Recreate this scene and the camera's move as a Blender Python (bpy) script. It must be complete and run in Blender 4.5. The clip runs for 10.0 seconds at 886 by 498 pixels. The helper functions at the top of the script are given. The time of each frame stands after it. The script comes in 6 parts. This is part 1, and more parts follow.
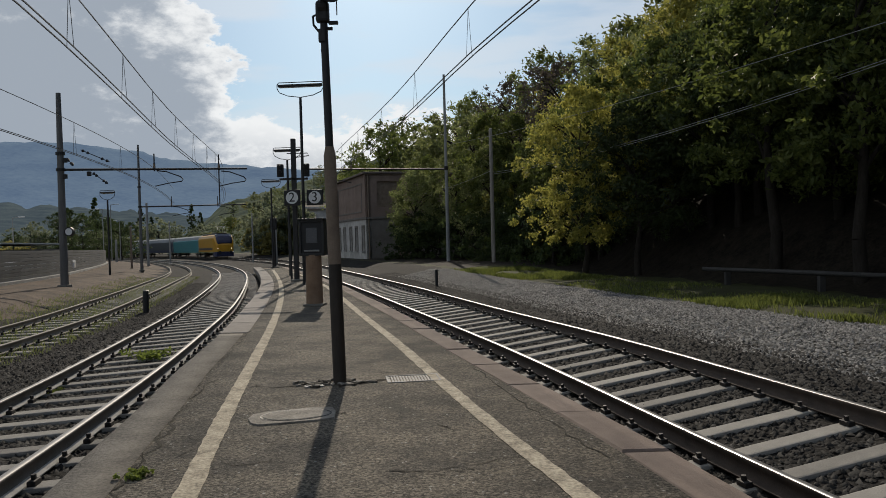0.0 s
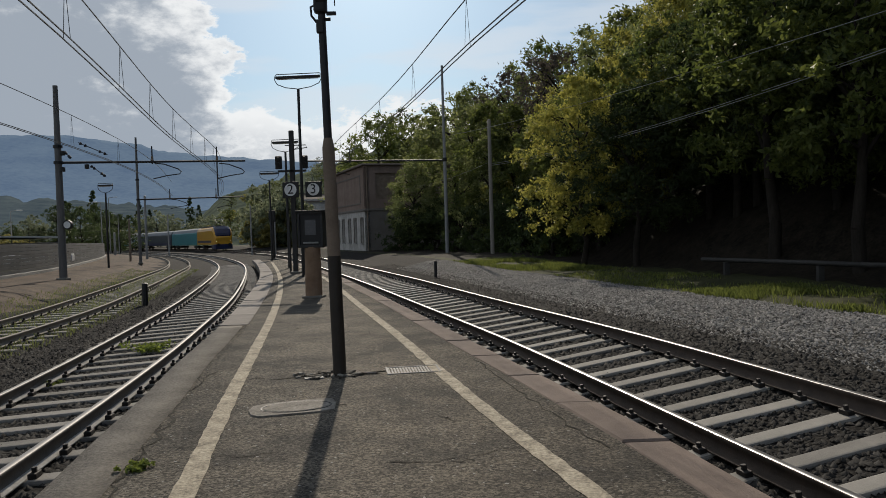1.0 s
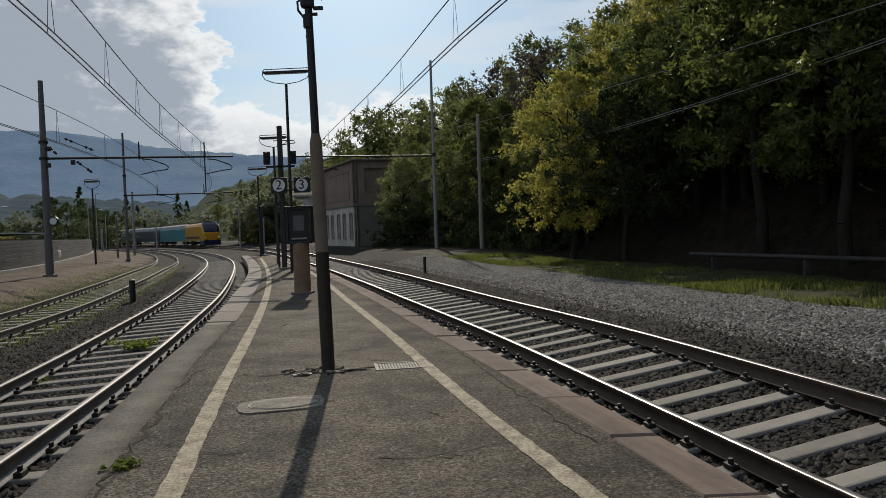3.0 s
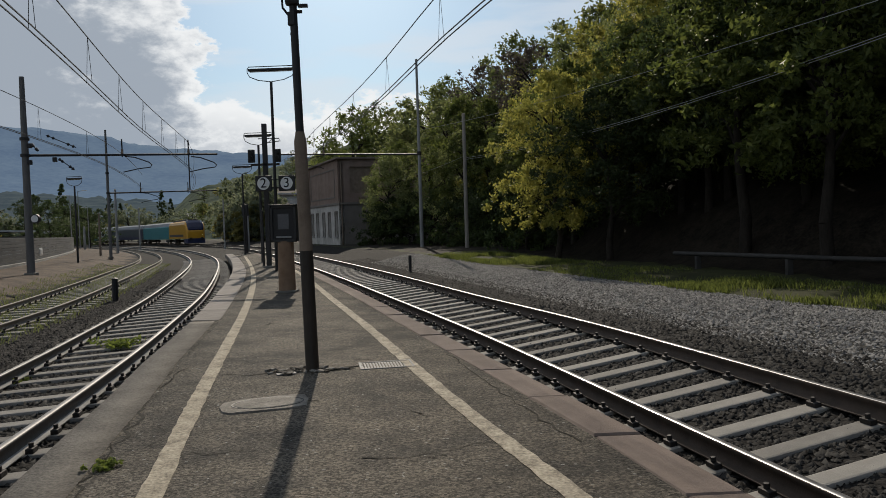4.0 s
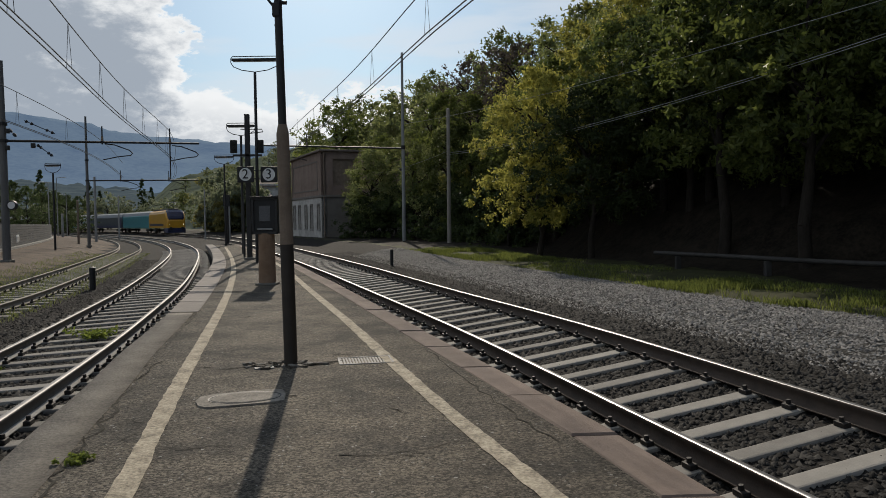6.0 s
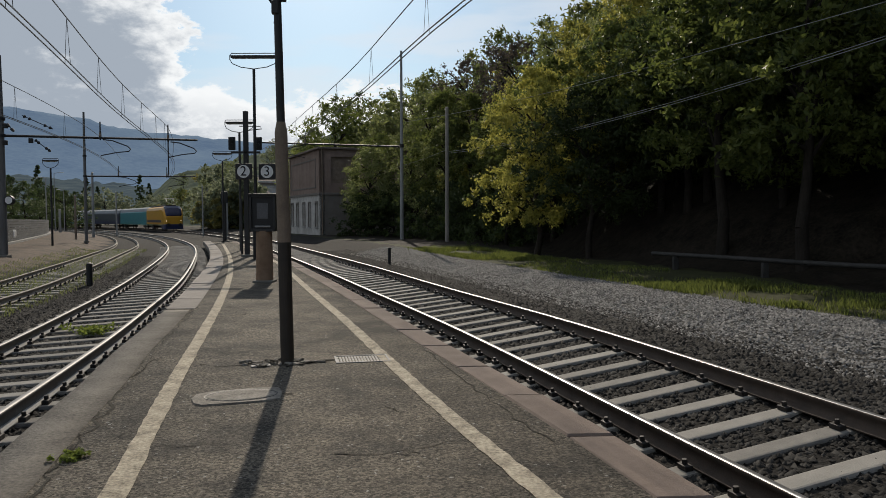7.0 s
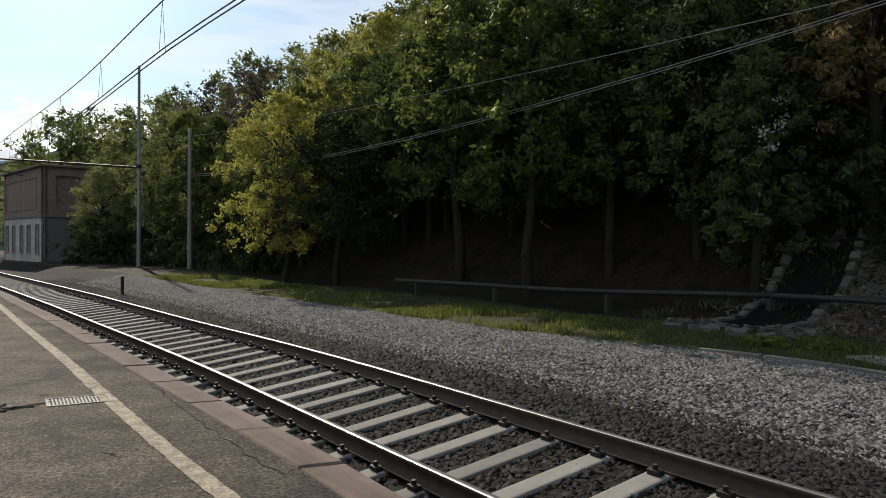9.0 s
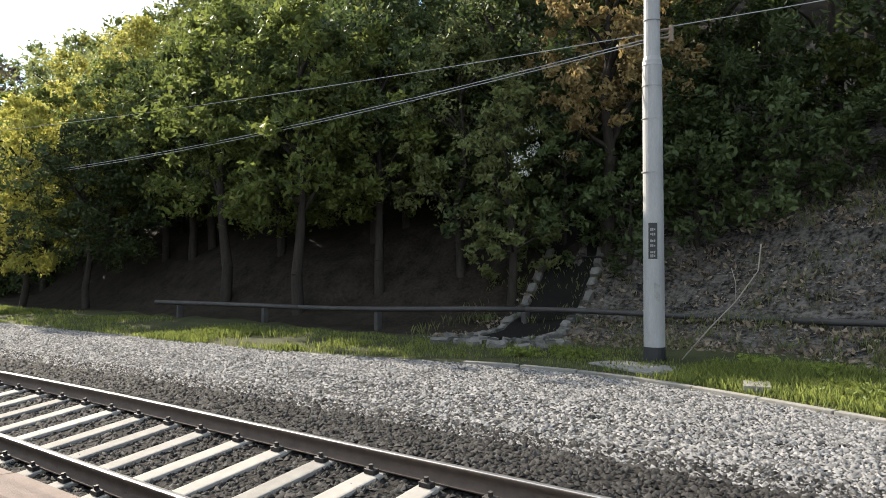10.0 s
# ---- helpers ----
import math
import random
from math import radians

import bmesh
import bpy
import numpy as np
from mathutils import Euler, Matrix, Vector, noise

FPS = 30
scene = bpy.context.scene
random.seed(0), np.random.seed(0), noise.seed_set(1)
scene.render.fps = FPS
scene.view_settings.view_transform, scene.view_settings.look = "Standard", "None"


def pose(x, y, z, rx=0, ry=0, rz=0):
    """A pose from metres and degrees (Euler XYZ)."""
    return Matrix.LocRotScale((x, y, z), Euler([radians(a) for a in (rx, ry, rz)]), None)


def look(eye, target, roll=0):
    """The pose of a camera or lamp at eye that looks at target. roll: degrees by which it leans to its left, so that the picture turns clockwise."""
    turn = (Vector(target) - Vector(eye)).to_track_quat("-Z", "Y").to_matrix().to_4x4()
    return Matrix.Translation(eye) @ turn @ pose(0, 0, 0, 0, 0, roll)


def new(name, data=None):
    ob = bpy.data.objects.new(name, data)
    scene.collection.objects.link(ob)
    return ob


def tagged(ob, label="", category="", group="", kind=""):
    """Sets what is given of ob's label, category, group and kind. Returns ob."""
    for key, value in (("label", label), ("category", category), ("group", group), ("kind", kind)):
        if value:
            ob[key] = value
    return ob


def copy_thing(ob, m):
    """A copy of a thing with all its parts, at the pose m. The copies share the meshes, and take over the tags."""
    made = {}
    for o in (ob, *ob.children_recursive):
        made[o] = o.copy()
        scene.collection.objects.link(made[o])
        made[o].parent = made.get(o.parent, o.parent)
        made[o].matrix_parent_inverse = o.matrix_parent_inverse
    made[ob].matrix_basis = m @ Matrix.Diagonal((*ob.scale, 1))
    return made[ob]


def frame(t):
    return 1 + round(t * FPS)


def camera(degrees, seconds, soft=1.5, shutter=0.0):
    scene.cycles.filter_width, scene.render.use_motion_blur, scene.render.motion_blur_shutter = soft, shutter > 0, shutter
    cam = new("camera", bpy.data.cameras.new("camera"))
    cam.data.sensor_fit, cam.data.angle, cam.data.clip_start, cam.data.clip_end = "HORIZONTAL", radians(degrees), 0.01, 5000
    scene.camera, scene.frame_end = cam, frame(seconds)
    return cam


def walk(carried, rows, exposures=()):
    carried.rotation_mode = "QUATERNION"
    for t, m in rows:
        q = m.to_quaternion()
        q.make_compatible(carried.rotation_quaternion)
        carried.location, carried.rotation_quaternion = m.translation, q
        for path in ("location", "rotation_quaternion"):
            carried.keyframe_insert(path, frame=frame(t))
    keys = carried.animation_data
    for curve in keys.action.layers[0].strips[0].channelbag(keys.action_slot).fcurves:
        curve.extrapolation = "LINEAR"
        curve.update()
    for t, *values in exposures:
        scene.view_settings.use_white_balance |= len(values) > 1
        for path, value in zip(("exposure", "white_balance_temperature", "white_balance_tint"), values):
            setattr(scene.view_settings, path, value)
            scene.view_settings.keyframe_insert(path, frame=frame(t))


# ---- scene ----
# ---- camera and walk ----
cam = camera(60.36, 10.0, soft=0.8)
PATH = [
    (0.0, pose(-0.000, -0.000, 1.541, 89.093, 1.542, -0.000)),
    (0.5, pose(-0.004, 0.001, 1.537, 88.894, 1.667, -0.112)),
    (1.0, pose(-0.006, 0.010, 1.537, 88.460, 1.782, -0.097)),
    (1.5, pose(-0.004, 0.013, 1.539, 88.552, 1.859, -0.067)),
    (2.0, pose(0.003, 0.017, 1.538, 88.567, 1.913, -0.329)),
    (2.5, pose(0.003, 0.017, 1.540, 88.315, 1.926, -0.480)),
    (4.0, pose(0.014, 0.030, 1.544, 87.942, 1.781, -1.979)),
    (4.5, pose(0.012, 0.028, 1.548, 88.181, 1.527, -2.267)),
    (5.0, pose(0.014, 0.043, 1.552, 88.302, 1.066, -2.636)),
    (5.5, pose(0.018, 0.052, 1.559, 87.781, 0.885, -3.149)),
    (7.0, pose(0.023, 0.058, 1.570, 87.396, 0.137, -3.429)),
    (7.5, pose(0.028, 0.043, 1.578, 88.089, 0.220, -4.447)),
    (8.0, pose(0.075, 0.033, 1.594, 88.164, 0.541, -8.456)),
    (8.5, pose(0.133, -0.007, 1.606, 88.816, -0.238, -15.690)),
    (9.0, pose(0.154, -0.018, 1.602, 89.423, -0.370, -21.946)),
    (9.5, pose(0.131, -0.013, 1.609, 89.539, -0.082, -32.953)),
    (10.0, pose(0.106, -0.024, 1.631, 90.805, -0.086, -39.182)),
]
walk(cam, PATH, [(0.0, -0.28), (5.5, -0.28), (7.0, -0.18), (7.5, -0.18), (8.0, -0.17), (8.5, -0.1), (9.0, 0.12), (9.5, 0.65), (9.75, 1.22), (10.0, 1.75)])

# ---- world and sun ----
SUN_BEARING, SUN_ELEVATION = -5.0, 31.0   # degrees right of +y, above the horizon
world = bpy.data.worlds.new("sky")
scene.world = world
world.use_nodes = True


def build_sky():
    nt = world.node_tree
    nt.nodes.clear()
    N, L = nt.nodes.new, nt.links.new

    def math_node(op, a, b=None):
        n = N("ShaderNodeMath")
        n.operation = op
        for i, v in enumerate((a, b)):
            if v is None:
                continue
            if isinstance(v, (int, float)):
                n.inputs[i].default_value = v
            else:
                L(v, n.inputs[i])
        return n.outputs[0]

    def ramp(v, lo, hi, a=0.0, b=1.0):
        n = N("ShaderNodeMapRange")
        n.interpolation_type = "SMOOTHSTEP"
        L(v, n.inputs["Value"])
        for key, val in (("From Min", lo), ("From Max", hi), ("To Min", a), ("To Max", b)):
            n.inputs[key].default_value = val
        return n.outputs[0]

    out, bg = N("ShaderNodeOutputWorld"), N("ShaderNodeBackground")
    sky = N("ShaderNodeTexSky")
    sky.sky_type = "NISHITA"
    sky.sun_disc = False
    sky.sun_elevation, sky.sun_rotation = radians(SUN_ELEVATION), radians(SUN_BEARING)
    sky.altitude, sky.air_density, sky.dust_density = 200, 1.0, 1.2
    co = N("ShaderNodeTexCoord")
    sep = N("ShaderNodeSeparateXYZ")
    L(co.outputs["Generated"], sep.inputs[0])
    bearing = math_node("ARCTAN2", sep.outputs[0], sep.outputs[1])
    up = sep.outputs[2]
    stretch = N("ShaderNodeMapping")
    stretch.inputs["Scale"].default_value = (1.0, 1.0, 1.9)
    stretch.inputs["Location"].default_value = (0.35, 0.1, 0.22)
    L(co.outputs["Generated"], stretch.inputs[0])
    big = N("ShaderNodeTexNoise")
    big.inputs["Scale"].default_value, big.inputs["Detail"].default_value, big.inputs["Roughness"].default_value = 3.2, 10.0, 0.56
    L(stretch.outputs[0], big.inputs["Vector"])
    wisp_map = N("ShaderNodeMapping")
    wisp_map.inputs["Scale"].default_value = (1.0, 1.0, 5.0)
    L(co.outputs["Generated"], wisp_map.inputs[0])
    wisp = N("ShaderNodeTexNoise")
    wisp.inputs["Scale"].default_value, wisp.inputs["Detail"].default_value = 3.5, 9.0
    L(wisp_map.outputs[0], wisp.inputs["Vector"])
    # a grey bank to the west, cumulus low over the valley, thin cloud elsewhere
    puff = N("ShaderNodeTexNoise")
    puff.inputs["Scale"].default_value, puff.inputs["Detail"].default_value, puff.inputs["Roughness"].default_value = 9.0, 12.0, 0.62
    L(stretch.outputs[0], puff.inputs["Vector"])
    ragged = math_node("ADD", math_node("MULTIPLY", math_node("SUBTRACT", big.outputs[0], 0.5), 0.55), math_node("MULTIPLY", math_node("SUBTRACT", puff.outputs[0], 0.5), 0.50))
    bank = math_node("SUBTRACT", math_node("ADD", math_node("MULTIPLY", bearing, -1.0), ragged), 0.262)
    heap_top = math_node("SUBTRACT", 0.180, math_node("MULTIPLY", math_node("ADD", bearing, 0.25), 0.11))
    heap = math_node("ADD", math_node("MULTIPLY", math_node("SUBTRACT", heap_top, up), 1.8), math_node("MULTIPLY", math_node("SUBTRACT", puff.outputs[0], 0.52), 0.36))
    heap = math_node("SUBTRACT", heap, ramp(bearing, 0.0, 0.5, 0.0, 0.2))
    body = math_node("MAXIMUM", bank, heap)
    cloud = ramp(body, -0.004, 0.022)
    thick = math_node("MAXIMUM", ramp(math_node("ADD", bank, math_node("MULTIPLY", math_node("SUBTRACT", puff.outputs[0], 0.5), 0.26)), 0.0, 0.17), math_node("MULTIPLY", ramp(puff.outputs[0], 0.60, 0.40), ramp(heap, 0.03, 0.11, 0.0, 0.62)))
    thin = math_node("MULTIPLY", ramp(wisp.outputs[0], 0.44, 0.60), 0.56)
    # brighter towards the sun
    near_sun = ramp(math_node("ABSOLUTE", math_node("SUBTRACT", bearing, -0.16)), 1.3, 0.0, 0.95, 1.0)

    def mix(fac, a, b):
        n = N("ShaderNodeMix")
        n.data_type = "RGBA"
        L(fac, n.inputs[0])
        for i, v in ((6, a), (7, b)):
            if isinstance(v, tuple):
                n.inputs[i].default_value = v
            else:
                L(v, n.inputs[i])
        return n.outputs[2]

    blue = N("ShaderNodeVectorMath")
    blue.operation = "MULTIPLY"
    L(sky.outputs[0], blue.inputs[0])
    blue.inputs[1].default_value = (0.50, 0.66, 0.80)
    base = mix(thin, blue.outputs[0], (8.6, 9.2, 9.9, 1))
    shade = mix(thick, (10.8, 11.0, 11.1, 1), (4.3, 4.9, 5.7, 1))
    full = mix(cloud, base, shade)
    scaled = N("ShaderNodeVectorMath")
    scaled.operation = "SCALE"
    L(full, scaled.inputs[0])
    L(near_sun, scaled.inputs["Scale"])
    L(scaled.outputs[0], bg.inputs["Color"])
    bg.inputs["Strength"].default_value = 0.098
    L(bg.outputs[0], out.inputs["Surface"])


build_sky()
sun = new("sun", bpy.data.lights.new("sun", "SUN"))
sun.data.energy, sun.data.angle, sun.data.color = 4.3, radians(0.6), (1.0, 0.89, 0.74)
sun_way = Vector((math.sin(radians(SUN_BEARING)) * math.cos(radians(SUN_ELEVATION)), math.cos(radians(SUN_BEARING)) * math.cos(radians(SUN_ELEVATION)), math.sin(radians(SUN_ELEVATION))))
sun.matrix_world = look(tuple(sun_way * 100), (0, 0, 0))


# ---- materials ----
def material(name, dark, light, scale=4.0, rough=0.8, metal=0.0, bump=0.3, fine=60.0, spread=0.5, random_mix=0.0, space="Object", stretch=(1, 1, 1), fine_mix=0.35, spec=0.5):
    m = bpy.data.materials.new(name)
    m.use_nodes = True
    nt = m.node_tree
    N, L = nt.nodes.new, nt.links.new
    p = nt.nodes["Principled BSDF"]
    co, mp = N("ShaderNodeTexCoord"), N("ShaderNodeMapping")
    mp.inputs["Scale"].default_value = stretch
    if space == "World":
        geo = N("ShaderNodeNewGeometry")
        L(geo.outputs["Position"], mp.inputs[0])
    else:
        L(co.outputs["Object"], mp.inputs[0])
    a, b = N("ShaderNodeTexNoise"), N("ShaderNodeTexNoise")
    for n, s, d in ((a, scale, 6.0), (b, fine, 4.0)):
        n.inputs["Scale"].default_value, n.inputs["Detail"].default_value, n.inputs["Roughness"].default_value = s, d, 0.6
        L(mp.outputs[0], n.inputs["Vector"])
    blend = N("ShaderNodeMix")
    blend.data_type = "FLOAT"
    blend.inputs[0].default_value = fine_mix
    L(a.outputs[0], blend.inputs[2])
    L(b.outputs[0], blend.inputs[3])
    rg = N("ShaderNodeMapRange")
    rg.inputs["From Min"].default_value, rg.inputs["From Max"].default_value = 0.5 - 0.25 * (1.5 - spread), 0.5 + 0.25 * (1.5 - spread)
    L(blend.outputs[0], rg.inputs["Value"])
    fac = rg.outputs[0]
    if random_mix:
        info = N("ShaderNodeObjectInfo")
        isl = N("ShaderNodeNewGeometry")
        add = N("ShaderNodeMath")
        add.operation = "ADD"
        L(info.outputs["Random"], add.inputs[0])
        L(isl.outputs["Random Per Island"], add.inputs[1])
        fr = N("ShaderNodeMath")
        fr.operation = "FRACT"
        L(add.outputs[0], fr.inputs[0])
        mx = N("ShaderNodeMix")
        mx.data_type = "FLOAT"
        mx.inputs[0].default_value = random_mix
        L(fac, mx.inputs[2])
        L(fr.outputs[0], mx.inputs[3])
        fac = mx.outputs[0]
    col = N("ShaderNodeMix")
    col.data_type = "RGBA"
    L(fac, col.inputs[0])
    col.inputs[6].default_value, col.inputs[7].default_value = (*dark, 1), (*light, 1)
    L(col.outputs[2], p.inputs["Base Color"])
    rr = N("ShaderNodeMapRange")
    rr.inputs["To Min"].default_value, rr.inputs["To Max"].default_value = max(0.05, rough - 0.1), min(1.0, rough + 0.1)
    L(b.outputs[0], rr.inputs["Value"])
    L(rr.outputs[0], p.inputs["Roughness"])
    p.inputs["Metallic"].default_value = metal
    p.inputs["Specular IOR Level"].default_value = min(spec, 0.12) if rough >= 0.8 else spec
    if bump:
        bp = N("ShaderNodeBump")
        bp.inputs["Strength"].default_value, bp.inputs["Distance"].default_value = bump, 0.02
        L(b.outputs[0], bp.inputs["Height"])
        L(bp.outputs[0], p.inputs["Normal"])
    return m


def leaf_material(name, dark, light, through_light=0.45):
    m = bpy.data.materials.new(name)
    m.use_nodes = True
    nt = m.node_tree
    N, L = nt.nodes.new, nt.links.new
    p, out = nt.nodes["Principled BSDF"], nt.nodes["Material Output"]
    geo, info = N("ShaderNodeNewGeometry"), N("ShaderNodeObjectInfo")
    co, noise_tex = N("ShaderNodeTexCoord"), N("ShaderNodeTexNoise")
    noise_tex.inputs["Scale"].default_value = 0.7
    L(co.outputs["Object"], noise_tex.inputs["Vector"])
    mx = N("ShaderNodeMix")
    mx.data_type = "FLOAT"
    mx.inputs[0].default_value = 0.5
    L(geo.outputs["Random Per Island"], mx.inputs[2])
    L(noise_tex.outputs[0], mx.inputs[3])
    col = N("ShaderNodeMix")
    col.data_type = "RGBA"
    L(mx.outputs[0], col.inputs[0])
    col.inputs[6].default_value, col.inputs[7].default_value = (*dark, 1), (*light, 1)
    vary = N("ShaderNodeHueSaturation")
    rg = N("ShaderNodeMapRange")
    rg.inputs["To Min"].default_value, rg.inputs["To Max"].default_value = 0.75, 1.2
    L(info.outputs["Random"], rg.inputs["Value"])
    L(rg.outputs[0], vary.inputs["Value"])
    L(col.outputs[2], vary.inputs["Color"])
    L(vary.outputs[0], p.inputs["Base Color"])
    p.inputs["Roughness"].default_value = 0.55
    p.inputs["Specular IOR Level"].default_value = 0.3
    tr, add = N("ShaderNodeBsdfTranslucent"), N("ShaderNodeMixShader")
    L(vary.outputs[0], tr.inputs["Color"])
    add.inputs[0].default_value = through_light
    L(p.outputs[0], add.inputs[1])
    L(tr.outputs[0], add.inputs[2])
    L(add.outputs[0], out.inputs["Surface"])
    return m


def asphalt_material():
    """Worn asphalt: stones of many greys, dusty brown patches, dark patches and hairline cracks."""
    m = bpy.data.materials.new("worn asphalt")
    m.use_nodes = True
    nt = m.node_tree
    N, L = nt.nodes.new, nt.links.new
    p = nt.nodes["Principled BSDF"]
    geo = N("ShaderNodeNewGeometry")

    def tex(kind, scale, **kw):
        n = N(kind)
        n.inputs["Scale"].default_value = scale
        for k, v in kw.items():
            n.inputs[k.replace("_", " ")].default_value = v
        L(geo.outputs["Position"], n.inputs["Vector"])
        return n

    def mix(fac, a, b, mode="MIX"):
        n = N("ShaderNodeMix")
        n.data_type, n.blend_type = "RGBA", mode
        for i, v in ((0, fac), (6, a), (7, b)):
            if isinstance(v, (float, tuple)):
                n.inputs[i].default_value = v
            else:
                L(v, n.inputs[i])
        return n.outputs[2]

    def ramp(v, lo, hi, a=0.0, b=1.0):
        n = N("ShaderNodeMapRange")
        L(v, n.inputs["Value"])
        for key, val in (("From Min", lo), ("From Max", hi), ("To Min", a), ("To Max", b)):
            n.inputs[key].default_value = val
        return n.outputs[0]

    patch = tex("ShaderNodeTexNoise", 0.8, Detail=9.0, Roughness=0.6)
    dust = tex("ShaderNodeTexNoise", 2.3, Detail=8.0, Roughness=0.65)
    grain = tex("ShaderNodeTexNoise", 34.0, Detail=4.0, Roughness=0.7)
    chips = tex("ShaderNodeTexVoronoi", 62.0)
    sep = N("ShaderNodeSeparateColor")
    L(chips.outputs["Color"], sep.inputs[0])
    base = mix(ramp(patch.outputs[0], 0.38, 0.62), (0.060, 0.055, 0.048, 1), (0.150, 0.132, 0.108, 1))
    base = mix(ramp(dust.outputs[0], 0.45, 0.72, 0.0, 0.75), base, (0.185, 0.160, 0.126, 1))
    stone = mix(ramp(sep.outputs[0], 0.0, 1.0), (0.36, 0.36, 0.36, 1), (1.7, 1.68, 1.62, 1))
    col = mix(1.0, base, stone, "MULTIPLY")
    col = mix(ramp(sep.outputs[1], 0.990, 0.996), col, (0.34, 0.33, 0.30, 1))
    col = mix(ramp(grain.outputs[0], 0.52, 0.38, 0.0, 0.7), col, (0.018, 0.016, 0.014, 1))
    L(col, p.inputs["Base Color"])
    p.inputs["Roughness"].default_value = 0.92
    p.inputs["Specular IOR Level"].default_value = 0.15
    add = N("ShaderNodeMath")
    add.operation = "ADD"
    L(grain.outputs[0], add.inputs[0])
    L(sep.outputs[2], add.inputs[1])
    bp = N("ShaderNodeBump")
    bp.inputs["Strength"].default_value, bp.inputs["Distance"].default_value = 0.9, 0.012
    L(add.outputs[0], bp.inputs["Height"])
    L(bp.outputs[0], p.inputs["Normal"])
    return m


M_ASPHALT = asphalt_material()
M_COPING = material("pink stone coping", (0.105, 0.080, 0.066), (0.25, 0.195, 0.162), 3, 0.85, bump=0.4, fine=80, random_mix=0.3, space="World")
M_PAINT = material("worn cream line paint", (0.13, 0.112, 0.085), (0.52, 0.455, 0.345), 6, 0.85, bump=0.6, fine=38, space="World", spread=0.95, fine_mix=0.5)
M_CONCRETE = material("grey concrete", (0.24, 0.235, 0.22), (0.42, 0.41, 0.385), 3, 0.85, bump=0.3, fine=90, random_mix=0.2)
M_SLEEPER = material("pale concrete sleeper", (0.15, 0.14, 0.125), (0.36, 0.338, 0.30), 5, 0.85, bump=0.3, fine=70, random_mix=0.45)
M_RAIL_SIDE = material("rusty rail steel", (0.035, 0.026, 0.020), (0.105, 0.074, 0.053), 8, 0.75, metal=0.25, bump=0.3, fine=60, space="World")
M_RAIL_TOP = material("polished rail head", (0.26, 0.25, 0.24), (0.42, 0.41, 0.40), 3, 0.40, metal=0.85, bump=0.02, fine=30, space="World")
M_BALLAST = material("dark ballast stone", (0.0025, 0.0024, 0.0022), (0.054, 0.051, 0.047), 2, 0.85, bump=0.5, fine=26, random_mix=0.75, space="World")
M_GRAVEL = material("light grey gravel", (0.012, 0.0118, 0.0115), (0.29, 0.283, 0.272), 2, 0.85, bump=0.5, fine=26, random_mix=0.75, space="World")
M_GRASS = leaf_material("sunlit grass", (0.026, 0.042, 0.013), (0.26, 0.295, 0.072), 0.58)
M_LEAF_GREEN = leaf_material("green leaves", (0.034, 0.056, 0.016), (0.19, 0.215, 0.05), 0.55)
M_LEAF_YELLOW = leaf_material("yellowing leaves", (0.10, 0.125, 0.032), (0.54, 0.49, 0.11), 0.55)
M_LEAF_RUST = leaf_material("rusty autumn leaves", (0.11, 0.08, 0.032), (0.34, 0.255, 0.11), 0.5)
M_LEAF_DARK = leaf_material("dark evergreen leaves", (0.02, 0.036, 0.014), (0.10, 0.13, 0.04), 0.45)
M_LEAF_OLIVE = leaf_material("grey-green leaves", (0.07, 0.095, 0.034), (0.28, 0.30, 0.11), 0.55)
M_BARK = material("dark bark", (0.012, 0.010, 0.008), (0.05, 0.042, 0.034), 9, 0.9, bump=0.8, fine=50, stretch=(1, 1, 0.25))
M_STEEL_DARK = material("dark painted steel", (0.012, 0.012, 0.013), (0.04, 0.038, 0.036), 6, 0.55, metal=0.2, bump=0.1, fine=70)
M_STEEL_BROWN = material("weathered brown steel", (0.13, 0.10, 0.075), (0.30, 0.235, 0.18), 4, 0.8, metal=0.0, bump=0.2, fine=60)
M_MAST = material("galvanised grey mast", (0.20, 0.20, 0.195), (0.36, 0.36, 0.345), 3, 0.65, metal=0.1, bump=0.15, fine=50, stretch=(1, 1, 0.3))
M_WIRE = material("copper wire darkened", (0.02, 0.018, 0.016), (0.06, 0.05, 0.045), 5, 0.5, metal=0.5, bump=0)
M_BLACK = material("matt black", (0.006, 0.006, 0.006), (0.018, 0.018, 0.018), 5, 0.6, bump=0.05)
M_WHITE = material("white enamel", (0.62, 0.62, 0.60), (0.80, 0.80, 0.78), 6, 0.4, bump=0.02)


# ---- mesh helpers ----
def link_mesh(name, bm, mat, parent=None, label="", smooth=False):
    me = bpy.data.meshes.new(name)
    bm.normal_update()
    bm.to_mesh(me)
    bm.free()
    for mm in (mat if isinstance(mat, (list, tuple)) else [mat]):
        me.materials.append(mm)
    if smooth:
        me.polygons.foreach_set("use_smooth", [True] * len(me.polygons))
    ob = new(name, me)
    ob.parent = parent
    if label:
        tagged(ob, label)
    return ob


def part(name, bm, mat, parent, label="", smooth=False):
    return link_mesh(name, bm, mat, parent, label, smooth)


def thing(name, at=(0, 0, 0), turn=0.0):
    ob = new(name)
    ob.matrix_basis = pose(*at, 0, 0, turn)
    return ob


